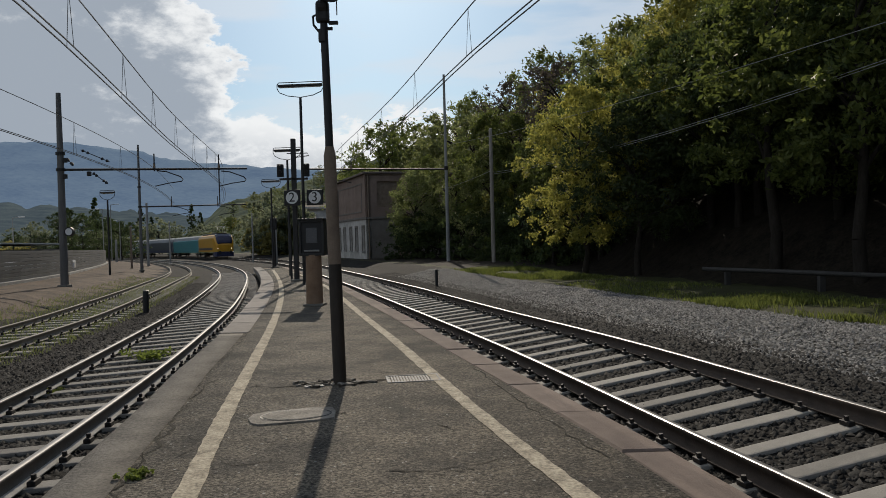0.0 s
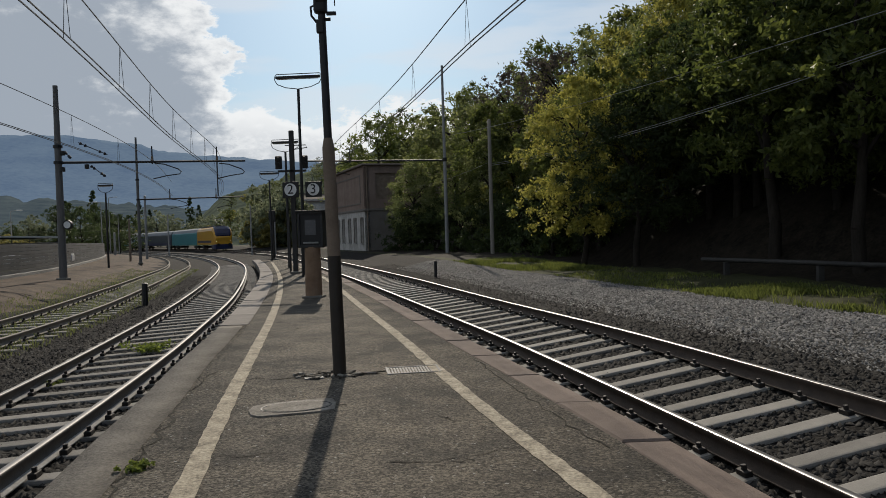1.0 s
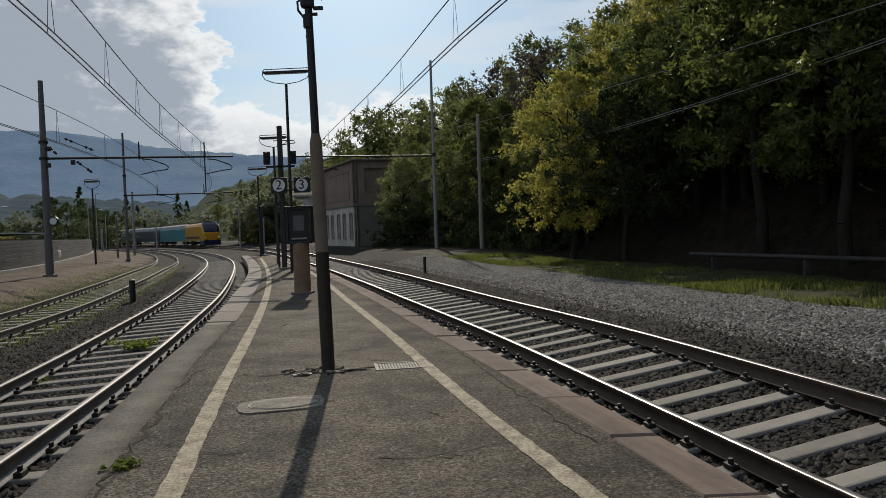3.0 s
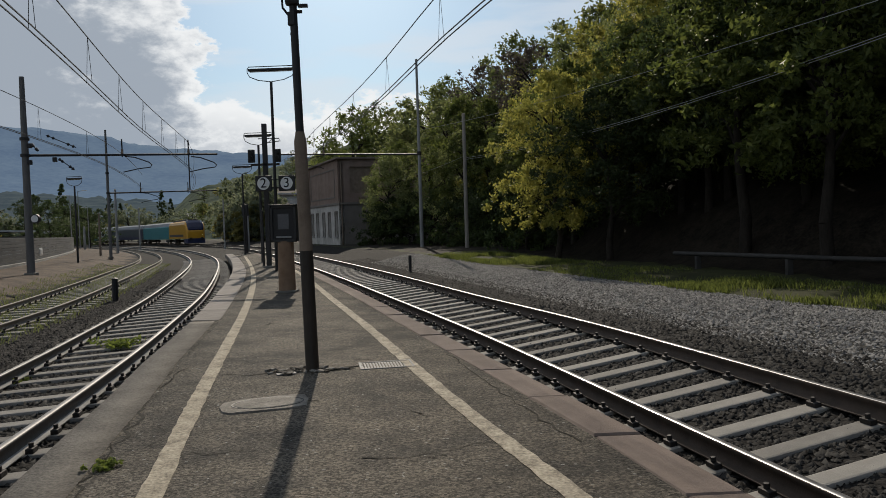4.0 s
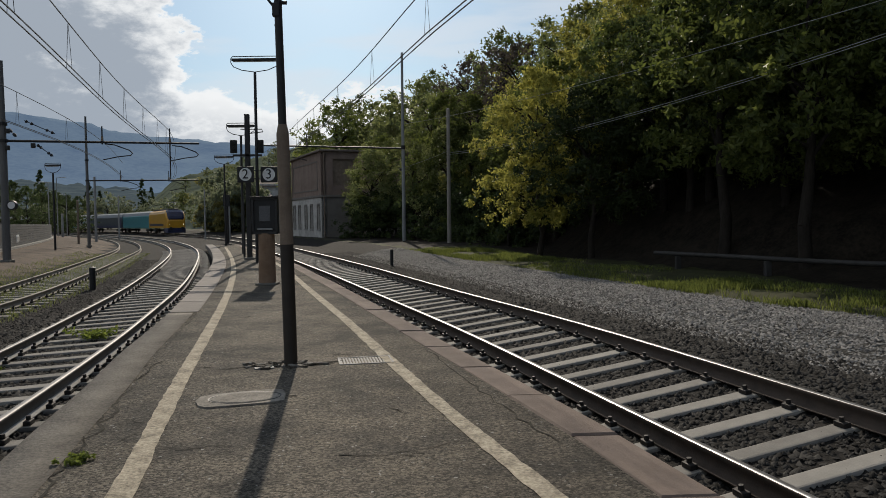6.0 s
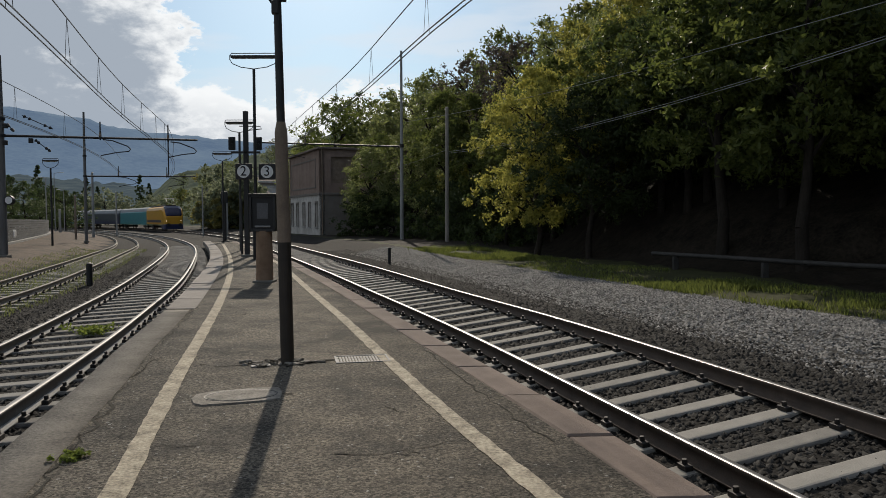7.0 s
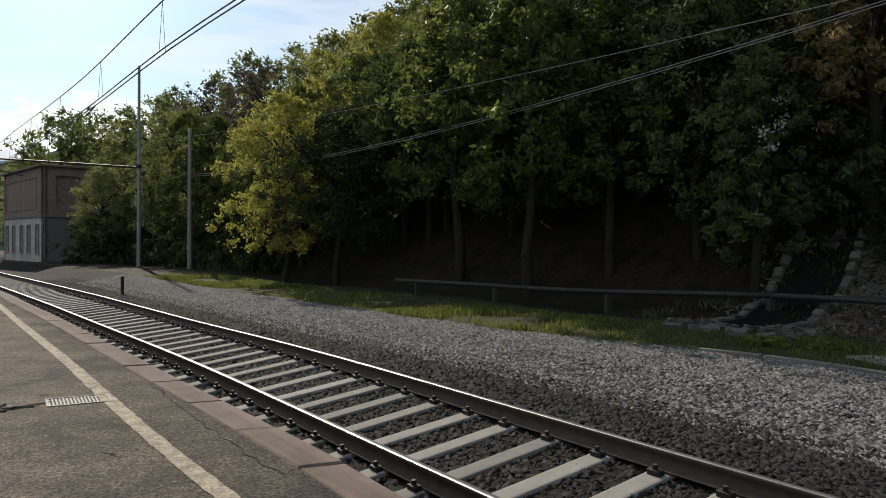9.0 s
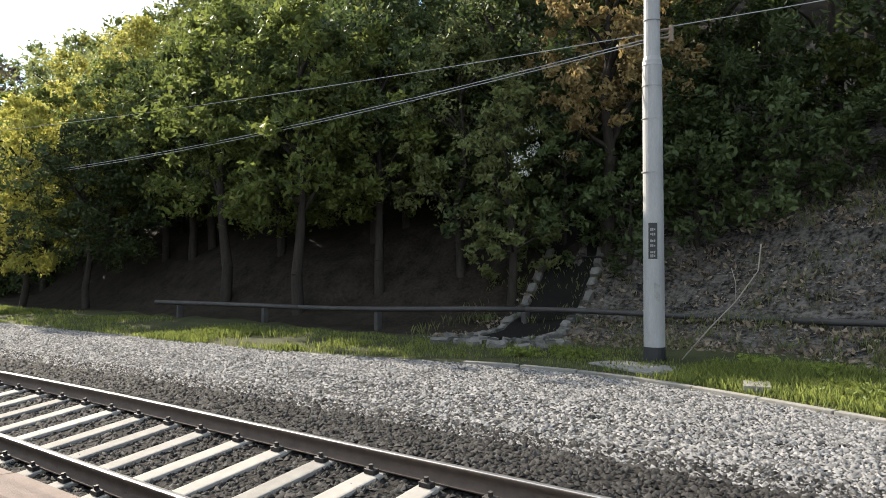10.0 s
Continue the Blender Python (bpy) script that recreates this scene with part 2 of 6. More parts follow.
def array_mesh(name, verts, faces, mat, parent=None, index=None, smooth=False):
    me = bpy.data.meshes.new(name)
    verts, faces = np.asarray(verts, np.float32), np.asarray(faces, np.int32)
    k = faces.shape[1]
    me.vertices.add(len(verts))
    me.vertices.foreach_set("co", verts.ravel())
    me.loops.add(faces.size)
    me.loops.foreach_set("vertex_index", faces.ravel())
    me.polygons.add(len(faces))
    me.polygons.foreach_set("loop_start", np.arange(0, faces.size, k, dtype=np.int32))
    me.polygons.foreach_set("loop_total", np.full(len(faces), k, np.int32))
    for mm in (mat if isinstance(mat, (list, tuple)) else [mat]):
        me.materials.append(mm)
    if index is not None:
        me.polygons.foreach_set("material_index", np.asarray(index, np.int32))
    if smooth:
        me.polygons.foreach_set("use_smooth", np.ones(len(faces), bool))
    me.update(calc_edges=True)
    me.validate()
    ob = new(name, me)
    ob.parent = parent
    return ob


def box(bm, x, y, z, sx, sy, sz, turn=0.0, bevel=0.0):
    m = Matrix.Translation((x, y, z)) @ Matrix.Rotation(turn, 4, "Z") @ Matrix.Diagonal((sx, sy, sz, 1))
    made = bmesh.ops.create_cube(bm, size=1, matrix=m)
    if bevel:
        edges = list({e for v in made["verts"] for e in v.link_edges})
        bmesh.ops.bevel(bm, geom=edges, offset=bevel, segments=2, affect="EDGES", profile=0.6)


def rod(bm, a, b, r0, r1=None, seg=8, caps=True):
    a, b = Vector(a), Vector(b)
    d = b - a
    m = Matrix.Translation((a + b) / 2) @ d.to_track_quat("Z", "Y").to_matrix().to_4x4()
    bmesh.ops.create_cone(bm, cap_ends=caps, segments=seg, radius1=r0, radius2=r0 if r1 is None else r1, depth=d.length, matrix=m)


def tube(bm, pts, r, seg=6):
    """One bent tube through points."""
    pts = [Vector(p) for p in pts]
    rings, side_way = [], None
    for i, p in enumerate(pts):
        d = (pts[min(i + 1, len(pts) - 1)] - pts[max(i - 1, 0)]).normalized()
        if side_way is None:
            side_way = d.orthogonal().normalized()
        side_way = (side_way - d * side_way.dot(d)).normalized()
        other = d.cross(side_way)
        rings.append([bm.verts.new(p + (side_way * math.cos(k * 2 * math.pi / seg) + other * math.sin(k * 2 * math.pi / seg)) * r) for k in range(seg)])
    for a, b in zip(rings[:-1], rings[1:]):
        for k in range(seg):
            bm.faces.new((a[k], a[(k + 1) % seg], b[(k + 1) % seg], b[k]))
    bm.faces.new(rings[0][::-1])
    bm.faces.new(rings[-1])


# ---- plan: lines that run along the railway, as x over y ----
def spline(points):
    """A natural cubic x(y) through points given as (x, y)."""
    P = np.array(sorted(points, key=lambda q: q[1]), float)
    y, x = P[:, 1], P[:, 0]
    n, h = len(y), np.diff(P[:, 1])
    A, b = np.eye(n), np.zeros(n)
    for i in range(1, n - 1):
        A[i, i - 1], A[i, i], A[i, i + 1] = h[i - 1], 2 * (h[i - 1] + h[i]), h[i]
        b[i] = 6 * ((x[i + 1] - x[i]) / h[i] - (x[i] - x[i - 1]) / h[i - 1])
    k = np.linalg.solve(A, b)

    def at(q):
        q = np.asarray(q, float)
        i = np.clip(np.searchsorted(y, q) - 1, 0, n - 2)
        u, v, hh = q - y[i], y[i + 1] - q, h[i]
        val = k[i] * v ** 3 / (6 * hh) + k[i + 1] * u ** 3 / (6 * hh) + (x[i] / hh - k[i] * hh / 6) * v + (x[i + 1] / hh - k[i + 1] * hh / 6) * u
        lo = x[0] + (x[1] - x[0]) / h[0] * (q - y[0])
        hi = x[-1] + (x[-1] - x[-2]) / h[-1] * (q - y[-1])
        return np.where(q < y[0], lo, np.where(q > y[-1], hi, val))
    return at


TRACK_R = spline([(7.6, -30), (5.9, -10), (4.27, 1), (3.245, 5.7), (2.635, 8.5), (1.76, 12.4), (0.8, 16.2), (-0.7, 22), (-4.15, 35.4), (-6.6, 44.6), (-14.0, 71), (-23.3, 96), (-34, 119.5), (-57, 163), (-84, 197), (-130, 245)])
TRACK_L = spline([(-2.6, -25), (-3.5, -3), (-4.0, 4), (-4.60, 9), (-5.04, 12), (-5.48, 14.6), (-6.50, 20.3), (-7.73, 26), (-9.46, 33.3), (-10.93, 39.2), (-14.05, 50.4), (-18.6, 64), (-22.4, 74), (-27.5, 86), (-34.6, 101), (-45.6, 122), (-70, 165), (-96, 199), (-138, 247)])
TRACK_S = spline([(-7.6, -20), (-8.4, 5), (-9.45, 16.3), (-9.9, 19.4), (-10.4, 22.0), (-11.4, 26.2), (-13.1, 33), (-15.4, 41.8), (-17.9, 51.2), (-21.1, 61), (-26.0, 74), (-32.5, 89), (-42, 108), (-54, 128), (-78, 170), (-104, 204)])
EDGE_L = spline([(-2.0, -12), (-2.3, 1), (-2.51, 4.66), (-2.66, 5.54), (-2.93, 7.29), (-3.19, 8.73), (-3.46, 10.54), (-3.83, 12.94), (-4.7, 17.88), (-6.2, 25.56), (-8.5, 35.27), (-11.3, 45.9), (-12.5, 50.2)])
EDGE_R = spline([(4.8, -12), (2.5, 0.5), (1.72, 4.33), (1.56, 5.18), (1.37, 6.02), (1.10, 7.19), (0.71, 8.77), (0.06, 11.47), (-1.06, 16.2), (-2.38, 21.52), (-3.5, 25.96), (-5.5, 33.43), (-8.6, 44), (-10.4, 50.2)])
LINE_L = spline([(-1.2, -6), (-1.61, 4.59), (-1.76, 5.46), (-2.05, 7.13), (-2.42, 9.38), (-2.86, 12.07), (-3.6, 16.28), (-4.8, 22.4), (-6.3, 29.2), (-10.1, 45)])
LINE_R = spline([(3.05, -6), (0.79, 4.41), (0.62, 5.11), (0.33, 6.33), (-0.03, 7.96), (-0.75, 11.33), (-1.76, 15.78), (-2.75, 20.24), (-4.6, 28), (-7.9, 40)])
GRAVEL_EDGE = spline([(9.6, -25), (9.0, -5), (8.93, 3.3), (9.25, 6.1), (8.96, 8.6), (7.8, 11), (6.0, 16), (4.2, 22.3), (2.1, 30), (-1.5, 42), (-7.2, 60), (-17, 90), (-28, 119), (-50, 164)])


def fall(x, y):
    """The line falls gently away from the station."""
    return -0.0065 * np.maximum(0, np.minimum(np.hypot(x, y), 300) - 25)


RAIL = -0.29          # rail level under the platform's surface
CANT_L = 0.075


def smooth(a, lo, hi):
    u = np.clip((a - lo) / (hi - lo), 0, 1)
    return u * u * (3 - 2 * u)


def CANT_R(y):
    """The outer rail is lifted most beside the platform."""
    return 0.15 + 0.055 * smooth(y, 18.0, 9.0)


def cant_at(cant, y):
    return float(cant(y)) if callable(cant) else cant


def track_point(line, y, off, cant=0.0):
    """A place beside a track's middle: off metres to the right, at rail level."""
    e = 0.05
    x = float(line(y))
    d = (float(line(y + e)) - x) / e
    n = math.hypot(1, d)
    px, py = x + off / n, y - off * d / n
    return px, py, RAIL + float(fall(x, y)) + cant_at(cant, y) * (off / 1.5 + 0.5)


def side(line, x, y):
    """How far a place lies right of a line."""
    e = 0.05
    d = (line(y + e) - line(y)) / e
    return (x - line(y)) / np.sqrt(1 + d * d)


def ground_z(x, y):
    x, y = np.asarray(x, float), np.asarray(y, float)
    base = RAIL + fall(x, y)
    yy = np.clip(y, -60, 240)
    oR, oL, oS, oG = side(TRACK_R, x, yy), side(TRACK_L, x, yy), side(TRACK_S, x, yy), side(GRAVEL_EDGE, x, yy)
    bed = base - 0.205
    cantR = CANT_R(yy) * np.clip(oR / 1.5 + 0.5, -0.2, 1.2) * smooth(np.abs(oR), 4.5, 1.8)
    cantL = CANT_L * np.clip(oL / 1.5 + 0.5, -0.2, 1.2) * smooth(np.abs(oL), 3.0, 1.4)
    z = bed + np.where(oR > -1.9, cantR, 0) + np.where(oL < 2.0, cantL, 0)
    z = z + 0.075 * smooth(oR, 0.86, 1.02) * smooth(oR, 2.6, 1.5)
    # right: gravel, grass verge, wooded bank
    far_fall = fall(x, y) * (1 - smooth(y, 70, 30) * 0.8)
    verge = -0.12 + 0.2 * smooth(y, 25, 45) + far_fall
    rise = smooth(oR, 1.6, 4.0)
    z = np.where(oR > 1.4, z * (1 - rise) + verge * rise, z)
    z = np.where(oG > 0, verge + 0.10 * smooth(oG, 0, 2.5), z)
    foot = 3.4 + 5.0 * smooth(y, 25, 55)
    bank = np.maximum(0, oG - foot)
    hill = 0.62 * bank * smooth(bank, 0, 2.5)
    hill = np.where(bank > 45, 0.62 * 45 + (bank - 45) * 0.25, hill)
    hill = np.minimum(hill, 60) * smooth(y, 130, 60)
    z = z + np.where(oG > foot, hill, 0)
    # left: second platform, then lower ground behind the wall
    kerbed = smooth(-oS, 1.7, 3.4)
    z = np.where(oS < -1.6, z * (1 - kerbed) + (-0.06 + fall(x, y)) * kerbed, z)
    z = np.where(oS < -9.5, -0.06 + fall(x, y) - 1.1 * smooth(-oS, 9.5, 22), z)
    # the bank is trodden down below the pipe
    z = np.where((y < 18) & (y > -6) & (oG > 3.0) & (oG < 7.0), np.minimum(z, 0.30 + 0.9 * np.maximum(0, oG - 5.2)), z)
    und = noise_field(x, y)
    z = z + und * smooth(oG, 0.4, 6) * 0.5 + und * smooth(-oS, 11, 30)
    return z


def noise_field(x, y):
    return 0.12 * np.sin(0.9 * x + 1.3) * np.cos(0.7 * y + 0.4) + 0.2 * np.sin(0.23 * x - 0.31 * y) + 0.05 * np.sin(2.3 * x + 1.7 * y)


# ---- ground: one sheet to the horizon, finest by the platform ----
def build_ground():
    n = 340
    u = np.linspace(-1, 1, n)
    b = math.asinh(3000 / 7.0)
    xs, ys = 7.0 * np.sinh(b * u), 12 + 7.0 * np.sinh(b * u)
    X, Y = np.meshgrid(xs, ys)
    Z = ground_z(X, Y)
    oE = np.minimum(X - EDGE_L(Y), EDGE_R(Y) - X)
    Z = np.where((oE > 0.3) & (Y < 49.5) & (Y > -11), Z - 0.3, Z)
    idx = np.arange(n * n).reshape(n, n)
    faces = np.stack([idx[:-1, :-1], idx[:-1, 1:], idx[1:, 1:], idx[1:, :-1]], -1).reshape(-1, 4)
    cx, cy = X[:-1, :-1].ravel() + 0.1, Y[:-1, :-1].ravel() + 0.1
    oR, oG, oS = side(TRACK_R, cx, np.clip(cy, -60, 240)), side(GRAVEL_EDGE, cx, np.clip(cy, -60, 240)), side(TRACK_S, cx, np.clip(cy, -60, 240))
    mi = np.zeros(len(cx), int)
    mi[(oR > 2.5)] = 1
    mi[(oR > 2.5) & (cy > 33)] = 0
    mi[(oG > 0)] = 2
    mi[(oG > 3.4)] = 3
    # ground under the trees gets a near-black soil colour in place of shade
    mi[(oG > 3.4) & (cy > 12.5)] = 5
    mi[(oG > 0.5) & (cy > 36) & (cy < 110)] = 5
    mi[(oS < -2.3)] = 4
    mi[(oS < -9.5)] = 2
    mi[np.hypot(cx, cy) > 260] = 2
    ob = array_mesh("ground", np.stack([X, Y, Z], -1).reshape(-1, 3), faces, [M_BED, M_GRAVEL_BED, M_SOIL_GRASS, M_LITTER, M_LEFT_PLATFORM, M_SHADED_SOIL], index=mi, smooth=True)
    tagged(ob, "gravel, grass and leaf-covered ground falling away along the railway", "ground", kind="structure")
    return ob


M_BED = material("dark ballast bed", (0.004, 0.0037, 0.0034), (0.032, 0.029, 0.026), 5, 0.95, bump=1.0, fine=16, space="World", fine_mix=0.8, spread=1.15, spec=0.08)
# bed colour kept dark to stand for shade in the gaps between stones
M_GRAVEL_BED = material("gravel bed darkened for gaps between stones", (0.005, 0.005, 0.0045), (0.062, 0.059, 0.054), 4, 0.9, bump=1.0, fine=18, space="World", fine_mix=0.8, spread=1.15, spec=0.15)
M_SOIL_GRASS = material("mossy soil under grass", (0.018, 0.019, 0.010), (0.062, 0.066, 0.026), 1.5, 0.95, bump=0.6, fine=30, space="World")
M_LITTER = material("leaf litter on soil", (0.008, 0.0075, 0.0065), (0.115, 0.104, 0.09), 2.5, 0.95, bump=1.0, fine=11, space="World", spread=1.1, fine_mix=0.6)
M_LEFT_PLATFORM = material("brown earth and old paving", (0.028, 0.020, 0.014), (0.135, 0.098, 0.07), 0.9, 0.9, bump=0.6, fine=14, space="World", spread=1.0, fine_mix=0.45)
M_SHADED_SOIL = material("soil darkened for tree shade", (0.005, 0.004, 0.003), (0.035, 0.028, 0.02), 2.0, 0.95, bump=0.8, fine=12, space="World", spread=0.9, fine_mix=0.5)
build_ground()


# ---- island platform ----
def strip(left, right, ys, lift, drop=0.0):
    """Vertices and faces of a strip between two lines, with sides that go down by drop."""
    v, f = [], []
    for y in ys:
        a, b = float(left(y)), float(right(y))
        za, zb = float(fall(a, y)) + lift, float(fall(b, y)) + lift
        v += [(a, y, za), (b, y, zb)]
        if drop:
            v += [(a, y, za - drop), (b, y, zb - drop)]
    k = 4 if drop else 2
    for i in range(len(ys) - 1):
        p, q = i * k, (i + 1) * k
        f.append((p, p + 1, q + 1, q))
        if drop:
            f += [(p + 1, p + 3, q + 3, q + 1), (p, q, q + 2, p + 2)]
    if drop:
        e = (len(ys) - 1) * k
        f += [(0, 2, 3, 1), (e, e + 1, e + 3, e + 2)]
    return v, f


def shifted(line, d):
    return lambda y: line(y) + d


def build_platform():
    ys = np.concatenate([np.arange(-12, 16, 0.5), np.arange(16, 50.3, 1.5)])
    COPE = 0.32
    v, f = strip(shifted(EDGE_L, 0.02), shifted(EDGE_R, -COPE), ys, 0.0, 0.75)
    plat = array_mesh("platform", v, f, M_ASPHALT)
    tagged(plat, "cracked grey asphalt island platform edged with stone coping", "platform", kind="structure")
    rng = random.Random(5)

    def cope(line, y0, y1, inner, sign, length):
        y = y0
        while y < y1:
            L = length * rng.uniform(0.96, 1.04)
            lift = rng.uniform(0.0, 0.012)
            bm = bmesh.new()
            g = 0.012
            pts = []
            for yy in (y + g, y + L - g):
                e = float(line(yy))
                pts.append((e, yy, e - sign * inner))
            vs = []
            for z in (0.004 + lift, -0.22):
                for (e, yy, i) in pts:
                    vs.append(bm.verts.new((e + sign * 0.02, yy, z + float(fall(e, yy)))))
                    vs.append(bm.verts.new((i, yy, z + float(fall(e, yy)))))
            for q in ((0, 1, 3, 2), (4, 6, 7, 5), (0, 4, 5, 1), (2, 3, 7, 6), (0, 2, 6, 4), (1, 5, 7, 3)):
                bm.faces.new([vs[j] for j in q])
            bmesh.ops.recalc_face_normals(bm, faces=bm.faces)
            top = [e for e in bm.edges if all(w.co.z > -0.1 + float(fall(w.co.x, w.co.y)) for w in e.verts)]
            bmesh.ops.bevel(bm, geom=top, offset=0.015, segments=1, affect="EDGES")
            part("coping_stone", bm, M_COPING if sign > 0 else M_COPING_GREY, plat)
            y += L

    cope(EDGE_R, -6.0, 49.8, COPE, 1, 1.25)
    cope(EDGE_L, 12.95, 49.8, 0.48, -1, 1.6)
    # worn lines along both edges
    for line, w, y0, y1 in ((LINE_L, 0.15, -6, 45), (LINE_R, 0.145, -6, 40)):
        ys2 = np.arange(y0, y1, 0.13)
        jl, jr = np.random.uniform(-0.009, 0.009, len(ys2)), np.random.uniform(-0.009, 0.009, len(ys2))
        vv, ff = [], []
        for i, y in enumerate(ys2):
            x = float(line(y))
            z = float(fall(x, y)) + 0.005
            vv += [(x - w / 2 + jl[i], y, z), (x + w / 2 + jr[i], y, z)]
            if i:
                ff.append((2 * i - 2, 2 * i - 1, 2 * i + 1, 2 * i))
        ob = array_mesh("painted_line", vv, ff, M_PAINT, plat)
        tagged(ob, "worn cream safety line")
    ys3 = np.arange(-4, 12.95, 0.4)
    vv, ff = strip(shifted(EDGE_L, 0.0), shifted(EDGE_L, 0.4), ys3, 0.006, 0.03)
    tagged(array_mesh("edge_band", vv, ff, M_EDGE_BAND, plat), "paler worn edge of the platform")
    return plat


M_EDGE_BAND = material("worn pale edging", (0.085, 0.078, 0.068), (0.22, 0.20, 0.172), 2.5, 0.9, bump=0.7, fine=40, spread=0.9, space="World", fine_mix=0.5)
M_COPING_GREY = material("pale stone coping", (0.14, 0.125, 0.112), (0.30, 0.272, 0.245), 3, 0.85, bump=0.4, fine=80, random_mix=0.3, space="World")
PLATFORM = build_platform()


# ---- tracks ----
RAIL_PROFILE = [(-0.032, 0), (0.032, 0), (0.036, -0.008), (0.036, -0.03), (0.010, -0.05), (0.010, -0.135), (0.07, -0.15), (0.07, -0.165), (-0.07, -0.165), (-0.07, -0.15), (-0.010, -0.135), (-0.010, -0.05), (-0.036, -0.03), (-0.036, -0.008)]


def sweep(name, rows, profile, mats, index, parent):
    """rows: (x, y, z, normal x, normal y)."""
    k = len(profile)
    v, f, mi = [], [], []
    for x, y, z, nx, ny in rows:
        v += [(x + o * nx, y + o * ny, z + h) for o, h in profile]
    for i in range(len(rows) - 1):
        for j in range(k):
            a, b = i * k + j, i * k + (j + 1) % k
            f.append((a, b, b + k, a + k))
            mi.append(index(j))
    return array_mesh(name, v, f, mats, parent, mi)


def rail_rows(line, off, cant, y0, y1):
    rows, y = [], y0
    while y <= y1:
        x, yy, z = track_point(line, y, off, cant)
        d = (float(line(y + 0.05)) - float(line(y))) / 0.05
        n = math.hypot(1, d)
        rows.append((x, yy, z, 1 / n, -d / n))
        y += 0.8 if y < 30 else 2.0
    return rows


M_CLIP = material("greasy dark rail clip", (0.006, 0.005, 0.0045), (0.03, 0.024, 0.019), 20, 0.7, metal=0.2, bump=0.3)


def sleeper_mesh():
    bm = bmesh.new()
    box(bm, 0, 0, -0.08, 2.45, 0.215, 0.16, bevel=0.022)
    me = bpy.data.meshes.new("sleeper")
    bm.to_mesh(me)
    bm.free()
    return me


def clip_mesh():
    bm = bmesh.new()
    for s in (-1, 1):
        for o in (-0.115, 0.115):
            box(bm, s * 0.7525 + o, 0, 0.02, 0.07, 0.13, 0.05, bevel=0.01)
            rod(bm, (s * 0.7525 + o, 0, 0.03), (s * 0.7525 + o, 0, 0.085), 0.022, seg=6)
    me = bpy.data.meshes.new("rail_clips")
    bm.to_mesh(me)
    bm.free()
    return me


def build_track(label, line, cant, y0, y1, s0, s1, mat_sleeper, mat_rail, anchor, step=0.645):
    track = thing("railway_track")
    tagged(track, label, "railway track", kind="structure")
    for off in (-0.7525, 0.7525):
        ob = sweep("rail", rail_rows(line, off, cant, y0, y1), RAIL_PROFILE, mat_rail, lambda j: 1 if j == 0 else 2 if len(mat_rail) > 2 and j in (5, 6, 8, 9) else 0, track)
        tagged(ob, "worn steel rail with a polished head")
    sm, cm = sleeper_mesh(), clip_mesh()
    sm.materials.append(mat_sleeper)
    cm.materials.append(M_CLIP)
    rng = random.Random(3)
    slots = []
    for way in (1, -1):
        y = anchor if way > 0 else anchor - step / math.hypot(1, (float(line(anchor + 0.05)) - float(line(anchor))) / 0.05)
        while s0 < y < s1:
            slots.append(y)
            y += way * step / math.hypot(1, (float(line(y + 0.05)) - float(line(y))) / 0.05)
    for y in sorted(slots):
        x, yy, z = track_point(line, y, 0, cant)
        d = (float(line(y + 0.05)) - float(line(y))) / 0.05
        ob = new("sleeper", sm)
        ob.parent = track
        ob.matrix_basis = Matrix.Translation((x, yy, z - 0.165)) @ Matrix.Rotation(math.atan(-d), 4, "Z") @ Matrix.Rotation(-math.atan(cant_at(cant, y) / 1.5), 4, "Y") @ Matrix.Rotation(radians(rng.uniform(-1, 1)), 4, "Z")
        if y < 32:
            oc = new("rail_clips", cm)
            oc.parent, oc.matrix_basis = ob, Matrix.Identity(4)
    return track


M_SLEEPER_OLD = material("weathered old sleeper", (0.12, 0.112, 0.10), (0.33, 0.31, 0.28), 5, 0.9, bump=0.4, fine=60, random_mix=0.4)
# paler than dust alone: sunlight on the foot is in the colour
M_RAIL_FOOT_LIT = material("dusty rail foot with sunlight in its tone", (0.30, 0.285, 0.265), (0.58, 0.56, 0.52), 9, 0.85, bump=0.2, fine=50, space="World")
M_RAIL_DULL = material("dull grey rail head", (0.17, 0.16, 0.15), (0.30, 0.29, 0.275), 3, 0.62, metal=0.3, bump=0.05, fine=30, space="World")
M_RAIL_DUSTY = material("dusty grey-brown rail side", (0.06, 0.055, 0.048), (0.16, 0.145, 0.13), 6, 0.7, metal=0.2, bump=0.2, fine=50, space="World")
M_RAIL_RUST = material("dull rusted rail head", (0.20, 0.18, 0.155), (0.36, 0.33, 0.29), 4, 0.8, metal=0.1, bump=0.1, fine=40, space="World")
build_track("railway track with pale concrete sleepers and polished rails beside the wooded bank", TRACK_R, CANT_R, -12, 235, -6, 62, M_SLEEPER, [M_RAIL_SIDE, M_RAIL_TOP], 8.02)
build_track("curved railway track with grey sleepers in dark ballast", TRACK_L, CANT_L, -8, 235, 0, 55, M_SLEEPER_OLD, [M_RAIL_DUSTY, M_RAIL_DULL, M_RAIL_FOOT_LIT], 8.6)
build_track("disused siding with dull rails among weeds", TRACK_S, 0.0, 2, 190, 6, 50, M_SLEEPER_OLD, [M_RAIL_RUST, M_RAIL_RUST], 12.0)


